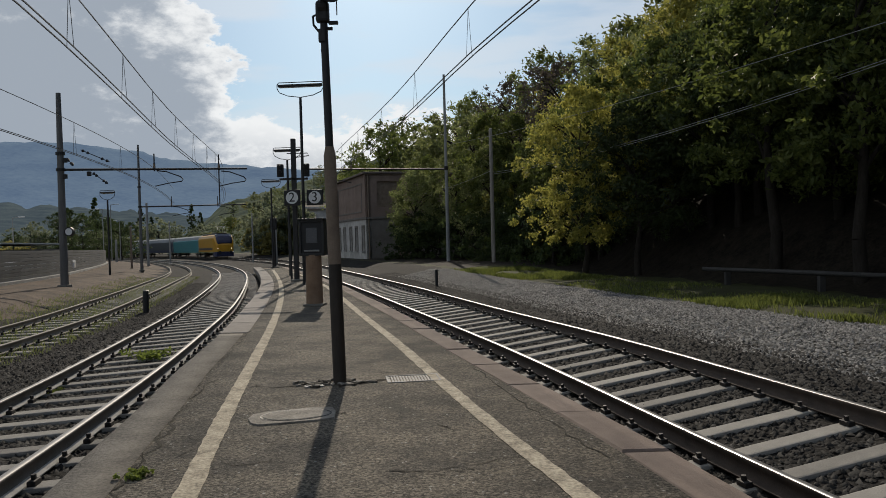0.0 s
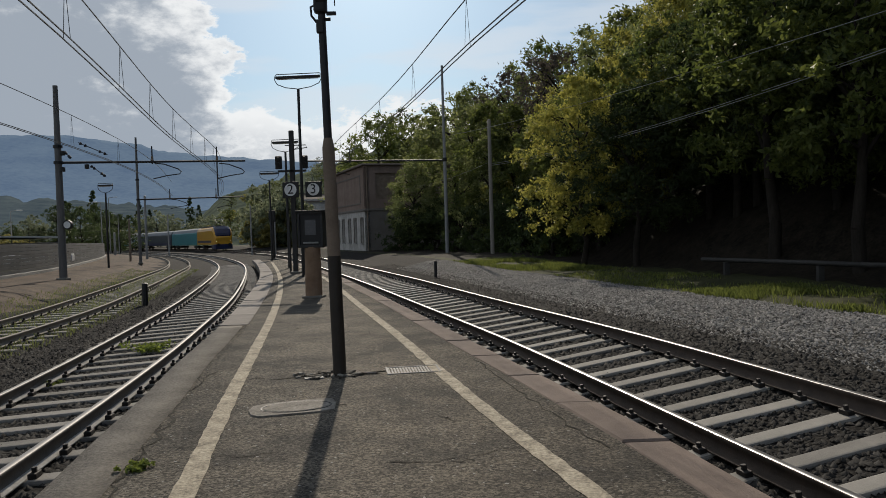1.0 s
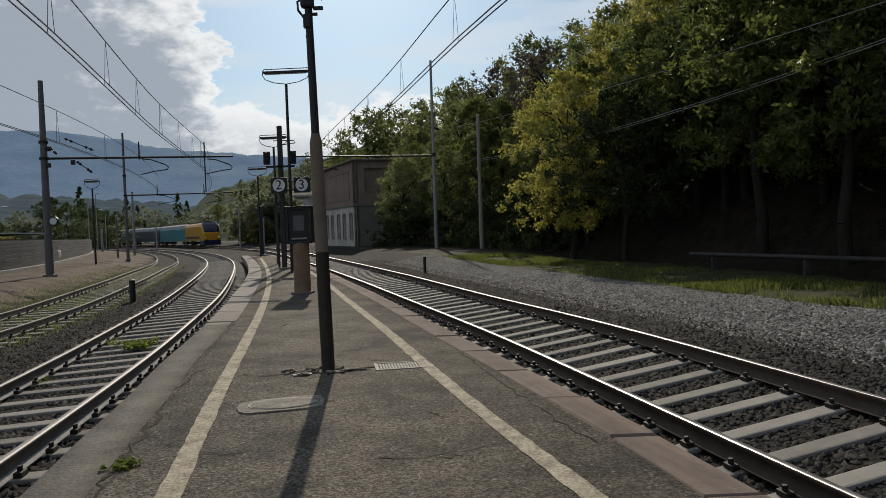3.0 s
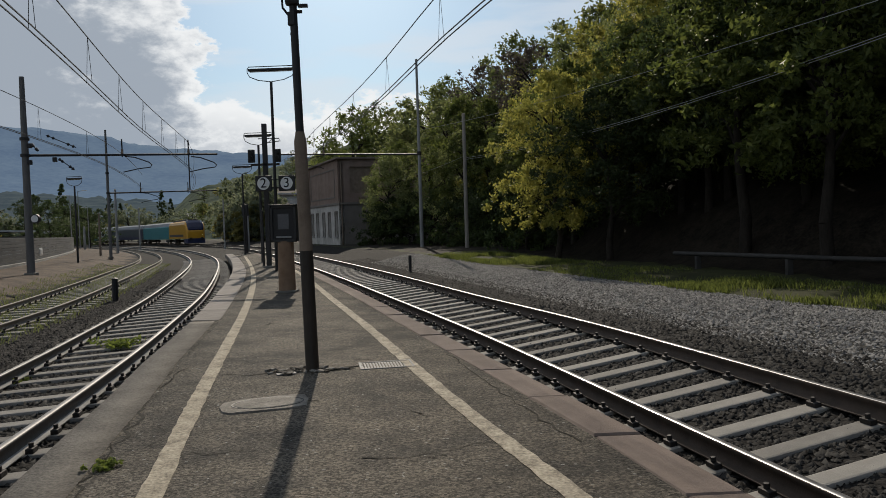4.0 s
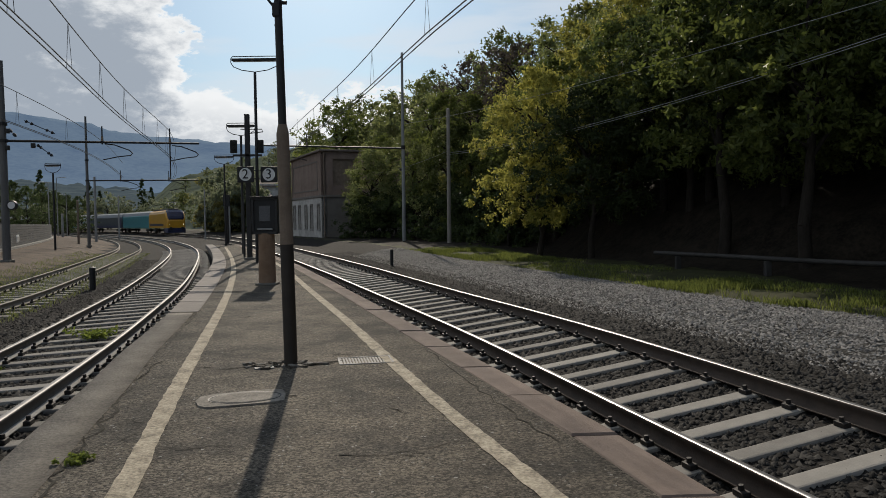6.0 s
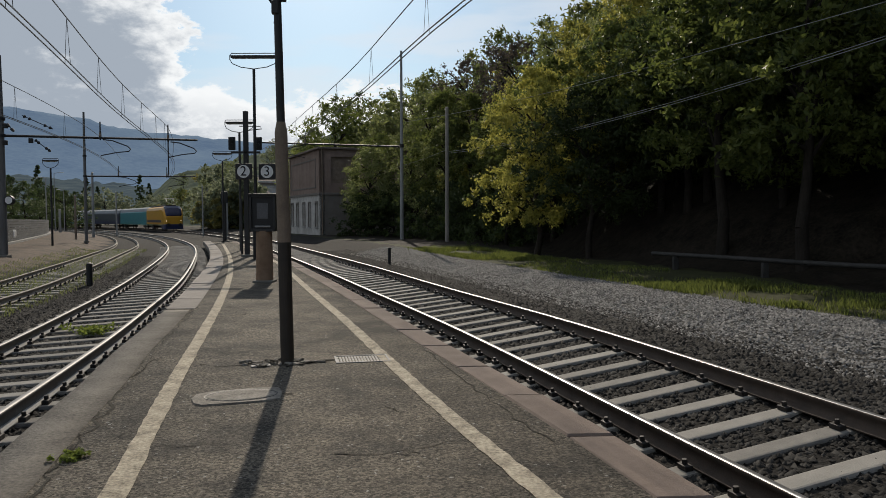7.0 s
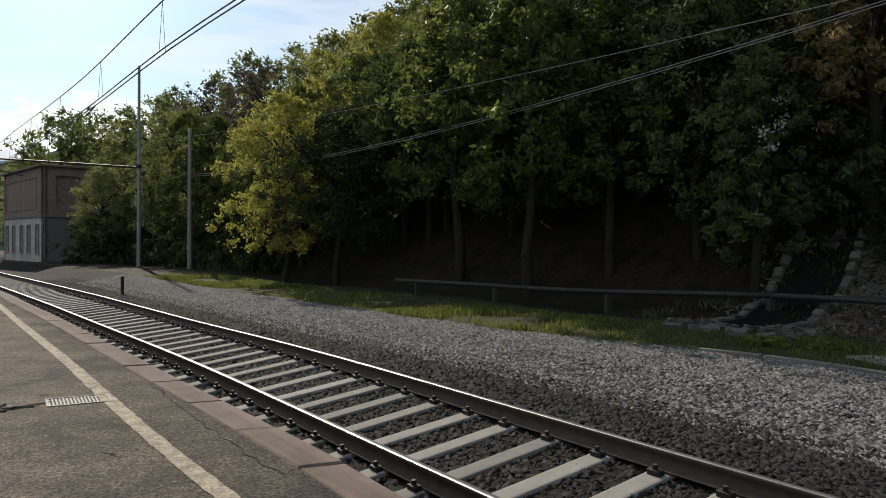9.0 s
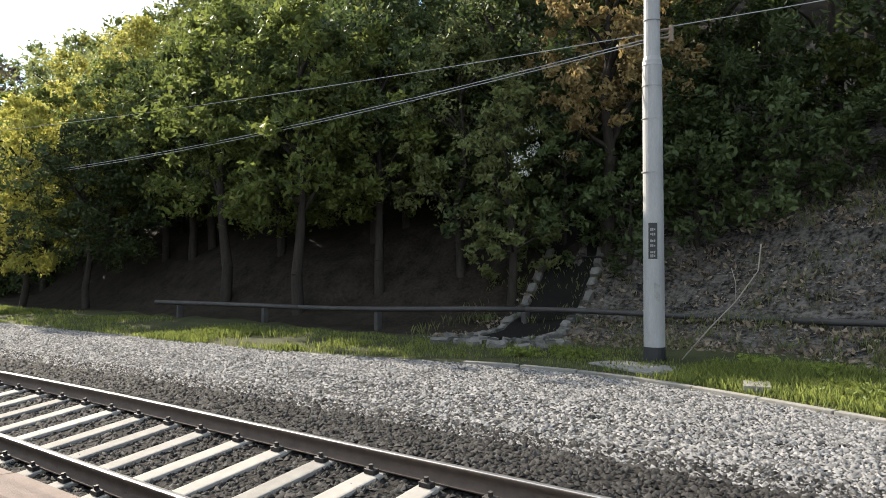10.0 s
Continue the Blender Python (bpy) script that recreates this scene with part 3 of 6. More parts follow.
# ---- loose stones ----
def stones(name, count, place, size, mat, label, seed):
    rng = np.random.default_rng(seed)
    x, y = place(rng, count)
    z = ground_z(x, y)
    n = len(x)
    base = np.array([(1, 0, -0.3), (-1, 0, -0.3), (0, 1, -0.3), (0, -1, -0.3), (0.25, 0.1, 0.9)], float)
    r = rng.uniform(size[0], size[1], n)
    v = base[None] * rng.uniform(0.6, 1.3, (n, 5, 1)) + rng.normal(0, 0.22, (n, 5, 3))
    v *= r[:, None, None]
    a = rng.uniform(0, 6.28, n)
    c, s = np.cos(a)[:, None], np.sin(a)[:, None]
    v[:, :, 2] *= 0.62
    vx, vy = v[:, :, 0] * c - v[:, :, 1] * s, v[:, :, 0] * s + v[:, :, 1] * c
    v = np.stack([vx + x[:, None], vy + y[:, None], v[:, :, 2] + z[:, None] + 0.25 * r[:, None]], -1).reshape(-1, 3)
    tri = np.array([(0, 2, 4), (2, 1, 4), (1, 3, 4), (3, 0, 4)])
    f = (tri[None] + 5 * np.arange(n)[:, None, None]).reshape(-1, 3)
    return tagged(array_mesh(name, v, f, mat), label, "stones", kind="stuff")


def beside(line, lo, hi, y0, y1, power=1.6):
    def place(rng, n):
        y = y0 + (y1 - y0) * rng.uniform(0, 1, n) ** power
        o = rng.uniform(lo, hi, n)
        d = (line(y + 0.05) - line(y)) / 0.05
        k = np.sqrt(1 + d * d)
        return line(y) + o / k, y - o * d / k
    return place


def between(line, lo, edge, y0, y1, power=1.6):
    def place(rng, n):
        y = y0 + (y1 - y0) * rng.uniform(0, 1, n) ** power
        a, b = line(y) + lo, edge(y)
        return a + (b - a) * rng.uniform(0, 1, n) ** 0.82, y
    return place


stones("ballast_stones", 50000, beside(TRACK_R, -1.5, 2.7, 1.0, 40), (0.018, 0.043), M_BALLAST, "dark angular ballast between the sleepers", 1)
stones("gravel_stones", 105000, between(TRACK_R, 2.15, lambda y: GRAVEL_EDGE(y) + 0.1, -1.0, 37, 1.8), (0.014, 0.036), M_GRAVEL, "light grey gravel beside the line", 2)
stones("ballast_stones", 36000, beside(TRACK_L, -3.2, 1.1, 3.0, 42), (0.02, 0.043), M_BALLAST, "dark angular ballast round the curved track", 3)


# ---- trees ----
def leaf_cards(rng, centres, radii, per, size, flat=0.75):
    """Folded leaf shapes round clump centres."""
    n = len(centres) * per
    c = np.repeat(centres, per, 0) + rng.normal(0, 1, (n, 3)) * np.repeat(radii, per)[:, None] * (0.55, 0.55, 0.55 * flat)
    a = rng.normal(0, 1, (n, 3))
    a /= np.linalg.norm(a, axis=1)[:, None]
    b = np.cross(a, rng.normal(0, 1, (n, 3)))
    b /= np.linalg.norm(b, axis=1)[:, None]
    s = rng.uniform(size[0], size[1], n)[:, None]
    fold = np.cross(a, b) * s * 0.18
    v = np.stack([c - a * s, c + b * s * 0.45 + fold, c + a * s, c - b * s * 0.45 + fold], 1).reshape(-1, 3)
    f = np.arange(4 * n).reshape(-1, 4)
    f = np.concatenate([f[:, (0, 1, 2)], f[:, (0, 2, 3)]])
    return v, f


def make_tree(name, label, height, spread, clumps, per, leaf, mat, seed, bare=0.25, lean=0.0, sparse=0.0, category="tree", crown_shape=0.5):
    rng = np.random.default_rng(seed)
    tree = thing(name)
    tagged(tree, label, category)
    bm = bmesh.new()
    h0 = height * bare
    r0 = 0.018 * height + 0.03
    spine = [Vector((0, 0, -0.3))]
    for i in range(1, 7):
        spine.append(Vector((lean * height * (i / 6) ** 2 + rng.normal(0, 0.03) * height * 0.3, rng.normal(0, 0.03) * height * 0.3, height * 0.82 * i / 6)))
    for i in range(6):
        rod(bm, spine[i], spine[i + 1], r0 * (1 - i / 6.5), r0 * (1 - (i + 1) / 6.5), seg=7, caps=False)
    tips = []
    for i in range(14):
        u = rng.uniform(bare, 0.95)
        k = min(5, int(u * 6))
        p = spine[k].lerp(spine[k + 1], u * 6 - k)
        a = rng.uniform(0, 6.28)
        out = spread * rng.uniform(0.45, 0.95) * (1 - 0.45 * u)
        q = p + Vector((math.cos(a) * out, math.sin(a) * out, height * rng.uniform(0.03, 0.16)))
        mid = p.lerp(q, 0.5) + Vector((0, 0, 0.06 * height * rng.uniform(-0.3, 1)))
        rod(bm, p, mid, r0 * 0.36, r0 * 0.24, seg=5, caps=False)
        rod(bm, mid, q, r0 * 0.24, r0 * 0.08, seg=5, caps=False)
        for _ in range(3):
            w = mid.lerp(q, rng.uniform(0.2, 1)) 
            e = w + Vector(rng.normal(0, 0.22, 3)) * spread * 0.8
            rod(bm, w, e, r0 * 0.1, r0 * 0.03, seg=4, caps=False)
            tips.append(e)
        tips.append(q)
    part("trunk", bm, M_BARK, tree, smooth=True)
    m = clumps
    a, u = rng.uniform(0, 6.28, m), rng.uniform(0, 1, m)
    zc = bare + (1 - bare) * u
    prof = np.sin(np.pi * np.clip((u + 0.12) / 1.12, 0, 1) ** (0.6 + 0.5 * crown_shape)) ** 0.7
    lobes = 1 + 0.28 * np.sin(3 * a + seed) + 0.18 * np.sin(5 * a + 7 * u + seed)
    rr = spread * prof * lobes * np.sqrt(rng.uniform(0.25, 1, m))
    c = np.stack([rr * np.cos(a) + lean * height * zc ** 2, rr * np.sin(a), zc * height], -1)
    if tips:
        tp = np.array([tuple(t) for t in tips])
        c[: len(tp)] = tp
    rad = rng.uniform(0.2, 0.6, m) * spread * 0.24
    keep = rng.uniform(0, 1, m) > sparse
    v, f = leaf_cards(rng, c[keep], rad[keep], per, leaf)
    ob = array_mesh("crown", v, f, mat, tree)
    return tree


def ground_at(x, y):
    return float(ground_z(np.array([x]), np.array([y]))[0])


def put(tree, x, y, turn=0.0, scale=1.0, dz=0.0, first=False):
    m = pose(x, y, ground_at(x, y) - 0.15 + dz, 0, 0, turn) @ Matrix.Diagonal((scale, scale, scale, 1))
    if first:
        tree.matrix_basis = m
        return tree
    ob = copy_thing(tree, Matrix.Identity(4))
    ob.matrix_basis = m
    return ob


GREEN = make_tree("broadleaf_tree", "tall green broadleaf tree on the wooded bank", 9.5, 3.6, 300, 50, (0.065, 0.13), M_LEAF_GREEN, 11, bare=0.16)
GREEN2 = make_tree("broadleaf_tree", "dense dark green tree on the shaded bank", 8.0, 3.4, 300, 50, (0.065, 0.13), M_LEAF_DARK, 12, bare=0.08)
YELLOW = make_tree("broadleaf_tree", "broadleaf tree with yellowing autumn leaves", 9.0, 3.2, 320, 56, (0.06, 0.12), M_LEAF_YELLOW, 13, bare=0.2)
OLIVE = make_tree("broadleaf_tree", "grey-green thinning tree on the hillside", 9.0, 3.2, 240, 46, (0.06, 0.12), M_LEAF_OLIVE, 14, bare=0.2, sparse=0.2)
GREEN_FAR = make_tree("broadleaf_tree", "green broadleaf tree high on the wooded bank", 9.5, 3.6, 170, 28, (0.09, 0.18), M_LEAF_GREEN, 61, bare=0.16)
DARK_FAR = make_tree("broadleaf_tree", "dark green tree high on the shaded bank", 8.5, 3.5, 170, 28, (0.09, 0.18), M_LEAF_DARK, 62, bare=0.1)
OLIVE_FAR = make_tree("broadleaf_tree", "grey-green thinning tree high on the bank", 9.0, 3.2, 150, 28, (0.085, 0.17), M_LEAF_OLIVE, 63, bare=0.2, sparse=0.15)
YELLOW_FAR = make_tree("broadleaf_tree", "yellowing tree high on the wooded bank", 9.0, 3.2, 170, 28, (0.085, 0.17), M_LEAF_YELLOW, 64, bare=0.2)
SHRUB = make_tree("shrub", "leafy green shrub at the foot of the bank", 2.6, 1.7, 120, 40, (0.05, 0.11), M_LEAF_GREEN, 15, bare=0.02, category="shrub")
SHRUB_DARK = make_tree("shrub", "dark evergreen shrub under the trees", 3.0, 2.0, 105, 36, (0.055, 0.125), M_LEAF_DARK, 16, bare=0.02, category="shrub")

first_use = set()


def plant(kind, x, y, turn, scale=1.0, dz=0.0):
    f = kind.name not in first_use
    first_use.add(kind.name)
    return put(kind, x, y, turn, scale, dz, first=f)


def plant_wood():
    rng = random.Random(21)
    # rows of trees going up the bank, all along the line
    for row, (off, gap, sc, y0) in enumerate(((7.0, 3.4, 0.75, 15), (10.0, 4.2, 0.9, 10), (12.5, 4.6, 1.0, 3), (18.0, 6.0, 1.15, -4), (25.0, 7.5, 1.2, -6), (34.0, 9.0, 1.2, -6))):
        y = y0 + row * 0.7
        while y < 100:
            x = float(GRAVEL_EDGE(y)) + (off + rng.uniform(-1, 1)) * 1.06
            near_building = 46 < y < 82 and off < 13
            clearing = 27 < y < 36 and off < 6
            if not (near_building or clearing):
                pick = rng.random()
                kind = GREEN if pick < 0.40 else GREEN2 if pick < 0.62 else OLIVE if pick < 0.86 else YELLOW
                if y < 26 and kind is YELLOW and off < 12:
                    kind = GREEN2
                if y > 34:
                    kind = OLIVE if pick < 0.5 else YELLOW if pick < 0.7 else GREEN
                if row >= 4 and pick > 0.5:
                    kind = OLIVE
                if row >= 2:
                    kind = {GREEN: GREEN_FAR, GREEN2: DARK_FAR, OLIVE: OLIVE_FAR, YELLOW: YELLOW_FAR}[kind]
                plant(kind, x, y, rng.uniform(0, 360), sc * rng.uniform(0.85, 1.15))
            y += gap * rng.uniform(0.8, 1.2) * (1 + max(0, y - 40) / 60)
    y = 34.0
    while y < 46:
        x = float(GRAVEL_EDGE(y)) + rng.uniform(4.6, 6.8)
        plant(SHRUB_DARK if rng.random() < 0.6 else SHRUB, x, y, rng.uniform(0, 360), rng.uniform(0.7, 1.2))
        y += rng.uniform(1.6, 2.8)
    y = -5.0
    while y < 13:
        for off in (9.0, 11.5):
            x = float(GRAVEL_EDGE(y)) + off + rng.uniform(-0.8, 0.8)
            plant(SHRUB_DARK if rng.random() < 0.8 else SHRUB, x, y, rng.uniform(0, 360), rng.uniform(0.8, 1.3))
        y += rng.uniform(1.8, 2.6)
    y = 17.0
    while y < 50:
        if not (19 < y < 26 or 34 < y < 40):
            plant(EDGE_TREE, float(GRAVEL_EDGE(y)) + rng.uniform(5.8, 6.6), y, rng.uniform(0, 360), rng.uniform(0.8, 1.1))
        y += rng.uniform(3.0, 4.4)
    for x, y, s in ((2.5, 62, 1.2), (6, 58, 1.2), (9, 66, 1.3), (0, 74, 1.2), (-4.5, 96, 1.3), (-10, 104, 1.3), (12, 52, 1.2), (4, 84, 1.4)):
        plant(OLIVE_FAR if s < 1.3 else GREEN_FAR, x, y, rng.uniform(0, 360), s)
    # single trees at the wood's edge
    slim = plant(YELLOW, 5.4, 29.5, 40, 0.82)
    slim.matrix_basis = slim.matrix_basis @ Matrix.Diagonal((0.88, 0.88, 1, 1))
    plant(EDGE_TREE, 10.0, 18.2, 80, 1.0)
    plant(EDGE_TREE, 9.2, 21.2, 200, 1.05)
    for b, d, s in ((-4.6, 78, 1.45), (-2.6, 84, 1.5), (-0.6, 72, 1.4), (1.6, 66, 1.35), (-6.2, 90, 1.3)):
        plant(GREEN_FAR if s > 1.4 else OLIVE_FAR, d * math.sin(radians(b)), d * math.cos(radians(b)), b * 40, s)
    plant(YELLOW, 9.9, 31.5, 160, 1.0)
    # dark crowns added before the yellow ones to stand for their shaded sides
    for x, y, sc in ((6.9, 27.0, 0.80), (9.7, 25.0, 0.92), (11.2, 21.5, 0.95), (12.6, 18.4, 0.95), (14.6, 15.6, 0.9)):
        plant(DARK_OVER, x, y, x * 70, sc)
    for x, y, sc in ((5.2, 36.0, 1.1), (4.2, 40.0, 1.1)):
        plant(SHRUB_DARK, x, y, x * 70, sc)
    # thinning crowns against the sky
    for b, d, sc in ((3.2, 66, 1.2), (5.4, 60, 1.25), (7.4, 56, 1.25), (9.2, 52, 1.2)):
        plant(BARE, d * math.sin(radians(b)), d * math.cos(radians(b)), b * 90, sc)
    # growth before the building's end wall
    plant(OLIVE, -1.9, 54.2, 130, 0.72)
    for x, y, sc in ((-2.7, 55.5, 0.95), (-1.6, 53.6, 1.1), (-0.2, 52.4, 1.15), (1.2, 50.5, 1.2), (2.4, 47.2, 1.2), (3.4, 43.6, 1.1)):
        plant(SHRUB_DARK, x, y, y * 30, sc)
    plant(OLIVE, 10.6, 37.0, 250, 0.95)
    plant(OLIVE, 1.0, 52.0, 10, 0.85)
    plant(OLIVE, 3.6, 47.0, 70, 0.85)
    plant(GREEN, -1.2, 57.0, 200, 0.8)
    plant(OLIVE, -1.0, 66.0, 120, 1.1)
    plant(GREEN, -4.0, 80.0, 30, 1.05)
    plant(OLIVE, -9.0, 88.0, 300, 1.0)
    plant(RUST, 14.9, 11.8, 15, 1.0)
    for x, y, s in ((14.6, 12.9, 1.0), (15.0, 11.2, 0.9), (13.9, 14.2, 1.0), (16.2, 10.2, 1.0)):
        plant(SHRUB_DARK, x, y, x * 50, s)
    plant(BLOSSOM, 12.9, 13.1, 30, 1.0)


DARK_OVER = make_tree("broadleaf_tree", "dense dark green tree added for the shaded side of the crowns", 8.0, 3.2, 260, 46, (0.065, 0.13), M_LEAF_DARK, 23, bare=0.27)
EDGE_TREE = make_tree("broadleaf_tree", "slim green tree overhanging the verge", 8.5, 2.5, 190, 46, (0.065, 0.13), M_LEAF_GREEN, 19, bare=0.3)
M_LEAF_BROWN = leaf_material("dull brown withered leaves", (0.045, 0.038, 0.032), (0.15, 0.125, 0.095), 0.35)
BARE = make_tree("broadleaf_tree", "nearly bare grey-brown tree on the skyline", 9.0, 2.8, 230, 14, (0.07, 0.15), M_LEAF_BROWN, 65, bare=0.2, sparse=0.2)
RUST = make_tree("broadleaf_tree", "slender tree hung with rusty autumn leaves", 9.5, 1.9, 280, 46, (0.05, 0.11), M_LEAF_RUST, 17, bare=0.33)
BLOSSOM = make_tree("shrub", "tall grey-leaved shrub with white seed heads", 5.6, 1.3, 130, 40, (0.05, 0.10), M_LEAF_OLIVE, 18, bare=0.1, category="shrub")
plant_wood()


def seed_heads():
    rng = np.random.default_rng(4)
    c = np.array([(0.1, -0.55, 4.3), (-0.2, -0.6, 3.7), (0.3, -0.5, 3.9), (1.5, -1.0, 3.8), (-0.6, -0.5, 3.2), (-0.7, -0.4, 3.5)])
    v, f = leaf_cards(rng, c, np.full(6, 0.17), 34, (0.03, 0.055))
    for o in scene.objects:
        if o.name.startswith("shrub") and o.get("label", "").startswith("tall grey"):
            tagged(array_mesh("seed_fluff", v, f, M_SEED, o), "fluffy white seed heads", kind="stuff")
            break


M_SEED = leaf_material("white seed fluff", (0.5, 0.5, 0.47), (0.8, 0.8, 0.77), 0.4)
seed_heads()


# ---- verge grass, weeds, litter ----
def blades(name, place, count, height, mat, label, seed, width=0.0065):
    rng = np.random.default_rng(seed)
    x, y = place(rng, count)
    z = ground_z(x, y)
    n = len(x)
    a = rng.uniform(0, 6.28, n)
    h = rng.uniform(height[0], height[1], n)
    lx, ly = np.cos(a) * h * 0.45, np.sin(a) * h * 0.45
    w = width * rng.uniform(0.6, 1.4, n)
    px, py = -np.sin(a) * w, np.cos(a) * w
    v = np.stack([np.stack([x - px, y - py, z - 0.02], -1), np.stack([x + px, y + py, z - 0.02], -1), np.stack([x + lx * 0.35 + px * 0.7, y + ly * 0.35 + py * 0.7, z + h * 0.6], -1), np.stack([x + lx, y + ly, z + h], -1)], 1).reshape(-1, 3)
    f = np.arange(4 * n).reshape(-1, 4)
    f = np.concatenate([f[:, (0, 1, 2)], f[:, (0, 2, 3)]])
    return tagged(array_mesh(name, v, f, mat), label, "grass", kind="stuff")


def verge_place(lo, hi, y0, y1, power=1.3, clump=0.5):
    def place(rng, n):
        m = n // 14
        cy = y0 + (y1 - y0) * rng.uniform(0, 1, m) ** power
        co = rng.uniform(lo, hi, m)
        # thinned gaps also stand in for shaded stretches of the verge
        bare = np.sin(cy * 1.1 + co * 0.9 + 0.6) + np.sin(cy * 0.43 - co * 1.7) + rng.normal(0, 0.5, m)
        cy, co = cy[bare > np.where(cy > 9, -0.3, -0.5)], co[bare > np.where(cy > 9, -0.3, -0.5)]
        m = len(cy)
        y = np.repeat(cy, 14) + rng.normal(0, 0.10, m * 14)
        o = np.repeat(co, 14) + rng.normal(0, 0.10, m * 14)
        return GRAVEL_EDGE(y) + o, y
    return place


blades("verge_grass", verge_place(0.1, 2.9, -3, 36), 40000, (0.03, 0.10), M_GRASS, "bright green grass between gravel and bank", 31)
blades("verge_grass", verge_place(0.3, 2.4, 0.5, 6.6), 20000, (0.04, 0.16), M_GRASS, "longer grass tufts beside the mast footing", 32, 0.0042)
# two denser sowings added to brighten the verge where sun patches fall
blades("verge_grass", verge_place(0.0, 1.7, 12.8, 17.2, 1.0), 14000, (0.06, 0.17), M_GRASS, "grass thickened to brighten the sunlit patch at the gravel's edge", 35)
blades("verge_grass", verge_place(0.0, 2.4, 26.5, 34, 1.0), 16000, (0.06, 0.17), M_GRASS, "grass thickened to brighten the sunlit patch by the bank's foot", 36)
blades("bank_weeds", verge_place(3.2, 9.5, -4, 14), 16000, (0.06, 0.22), M_LEAF_OLIVE, "dry weeds and grass on the bank", 34)
blades("weeds", beside(TRACK_S, -2.6, 1.5, 6, 50), 16000, (0.04, 0.14), M_LEAF_OLIVE, "dry weeds along the disused siding", 33)


M_WEED = leaf_material("dry green weed", (0.07, 0.10, 0.02), (0.28, 0.33, 0.07), 0.5)


def weed_tuft(x, y, r, seed, z=None, label="small green weed growing through the ballast"):
    rng = np.random.default_rng(seed)
    zz = ground_at(x, y) if z is None else z
    c = np.stack([rng.normal(0, r * 0.5, 26), rng.normal(0, r * 0.5, 26), rng.uniform(0.01, r * 0.35, 26)], -1)
    v, f = leaf_cards(rng, c, np.full(26, r * 0.25), 16, (0.008 + 0.05 * r, 0.015 + 0.11 * r), 0.5)
    ob = array_mesh("weed", v, f, M_WEED)
    ob.matrix_basis = pose(x, y, zz)
    return tagged(ob, label, "weed", kind="stuff")


weed_tuft(-5.08, 13.1, 0.34, 1, -0.42)
weed_tuft(-6.2, 9.6, 0.3, 6)
weed_tuft(-2.08, 5.05, 0.085, 2, 0.0, "low weed in a crack of the asphalt")
weed_tuft(-5.6, 10.5, 0.2, 4)
weed_tuft(1.55, 10.8, 0.12, 5)
for i, (x, y) in enumerate(((10.4, 4.4), (11.2, 5.0), (10.0, 3.6), (11.5, 6.1), (10.3, 8.9), (9.8, 9.6))):
    weed_tuft(x, y, 0.35, 20 + i, None, "leafy weeds beside the mast footing")


def litter_place(rng, n):
    y = rng.uniform(-4, 13, n)
    o = rng.uniform(3.2, 11, n)
    x = GRAVEL_EDGE(y) + o
    run, off = (x - 11.75) * 0.94 + (y - 11.5) * 0.34, (11.75 - x) * 0.34 + (y - 11.5) * 0.94
    clear = (np.abs(off) > 0.66) | (run < -0.9) | (run > 4.2)
    return x[clear], y[clear]


M_RUBBLE = material("pale rubble", (0.05, 0.045, 0.038), (0.25, 0.23, 0.2), 2, 0.9, bump=0.4, fine=30, random_mix=0.8, space="World")
stones("bank_rubble", 8000, litter_place, (0.012, 0.042), M_RUBBLE, "pale stones and rubble lying on the bank", 9)


def dead_leaves():
    rng = np.random.default_rng(44)
    x, y = litter_place(rng, 4500)
    c = np.stack([x, y, ground_z(x, y) + 0.03], -1)
    v, f = leaf_cards(rng, c, np.full(len(c), 0.16), 4, (0.035, 0.085), 0.2)
    tagged(array_mesh("fallen_leaves", v, f, M_LEAF_DEAD), "brown fallen leaves on the bank", "leaves", kind="stuff")


M_LEAF_DEAD = leaf_material("brown dead leaves", (0.06, 0.045, 0.03), (0.30, 0.235, 0.16), 0.15)
dead_leaves()


# ---- edging kerb, footing, slab, drain and pipe by the bank ----
M_KERB = material("dirty concrete kerb", (0.11, 0.105, 0.09), (0.28, 0.265, 0.235), 2.5, 0.9, bump=0.4, fine=40, random_mix=0.3, space="World")


def build_kerb():
    kerb = thing("edging_kerb")
    tagged(kerb, "low pale concrete kerb between gravel and grass", "kerb", kind="structure")
    y = -3.0
    i = 0
    while y < 9.5:
        bm = bmesh.new()
        L = 0.98
        x0, x1 = float(GRAVEL_EDGE(y)), float(GRAVEL_EDGE(y + L))
        z = ground_at((x0 + x1) / 2 - 0.2, y + L / 2)
        box(bm, (x0 + x1) / 2, y + L / 2, z - 0.055, 0.12, L - 0.015, 0.22, math.atan2(-(x1 - x0), L), bevel=0.012)
        part("kerb_stone", bm, M_KERB, kerb)
        y += L
    bm = bmesh.new()
    box(bm, 10.5, 7.5, ground_at(10.2, 7.3) - 0.075, 1.25, 1.4, 0.2, radians(-8), bevel=0.03)
    tagged(link_mesh("mast_footing", bm, M_KERB), "flat concrete footing under the mast", "footing", kind="structure")
    bm = bmesh.new()
    box(bm, 9.75, 5.2, ground_at(9.75, 5.2) + 0.05, 0.5, 0.34, 0.1, radians(30), bevel=0.015)
    tagged(link_mesh("concrete_slab", bm, M_KERB), "loose concrete slab lying in the grass", "slab")


build_kerb()


M_PIPE = material("dark weathered pipe", (0.012, 0.011, 0.010), (0.045, 0.041, 0.036), 5, 0.7, bump=0.2)


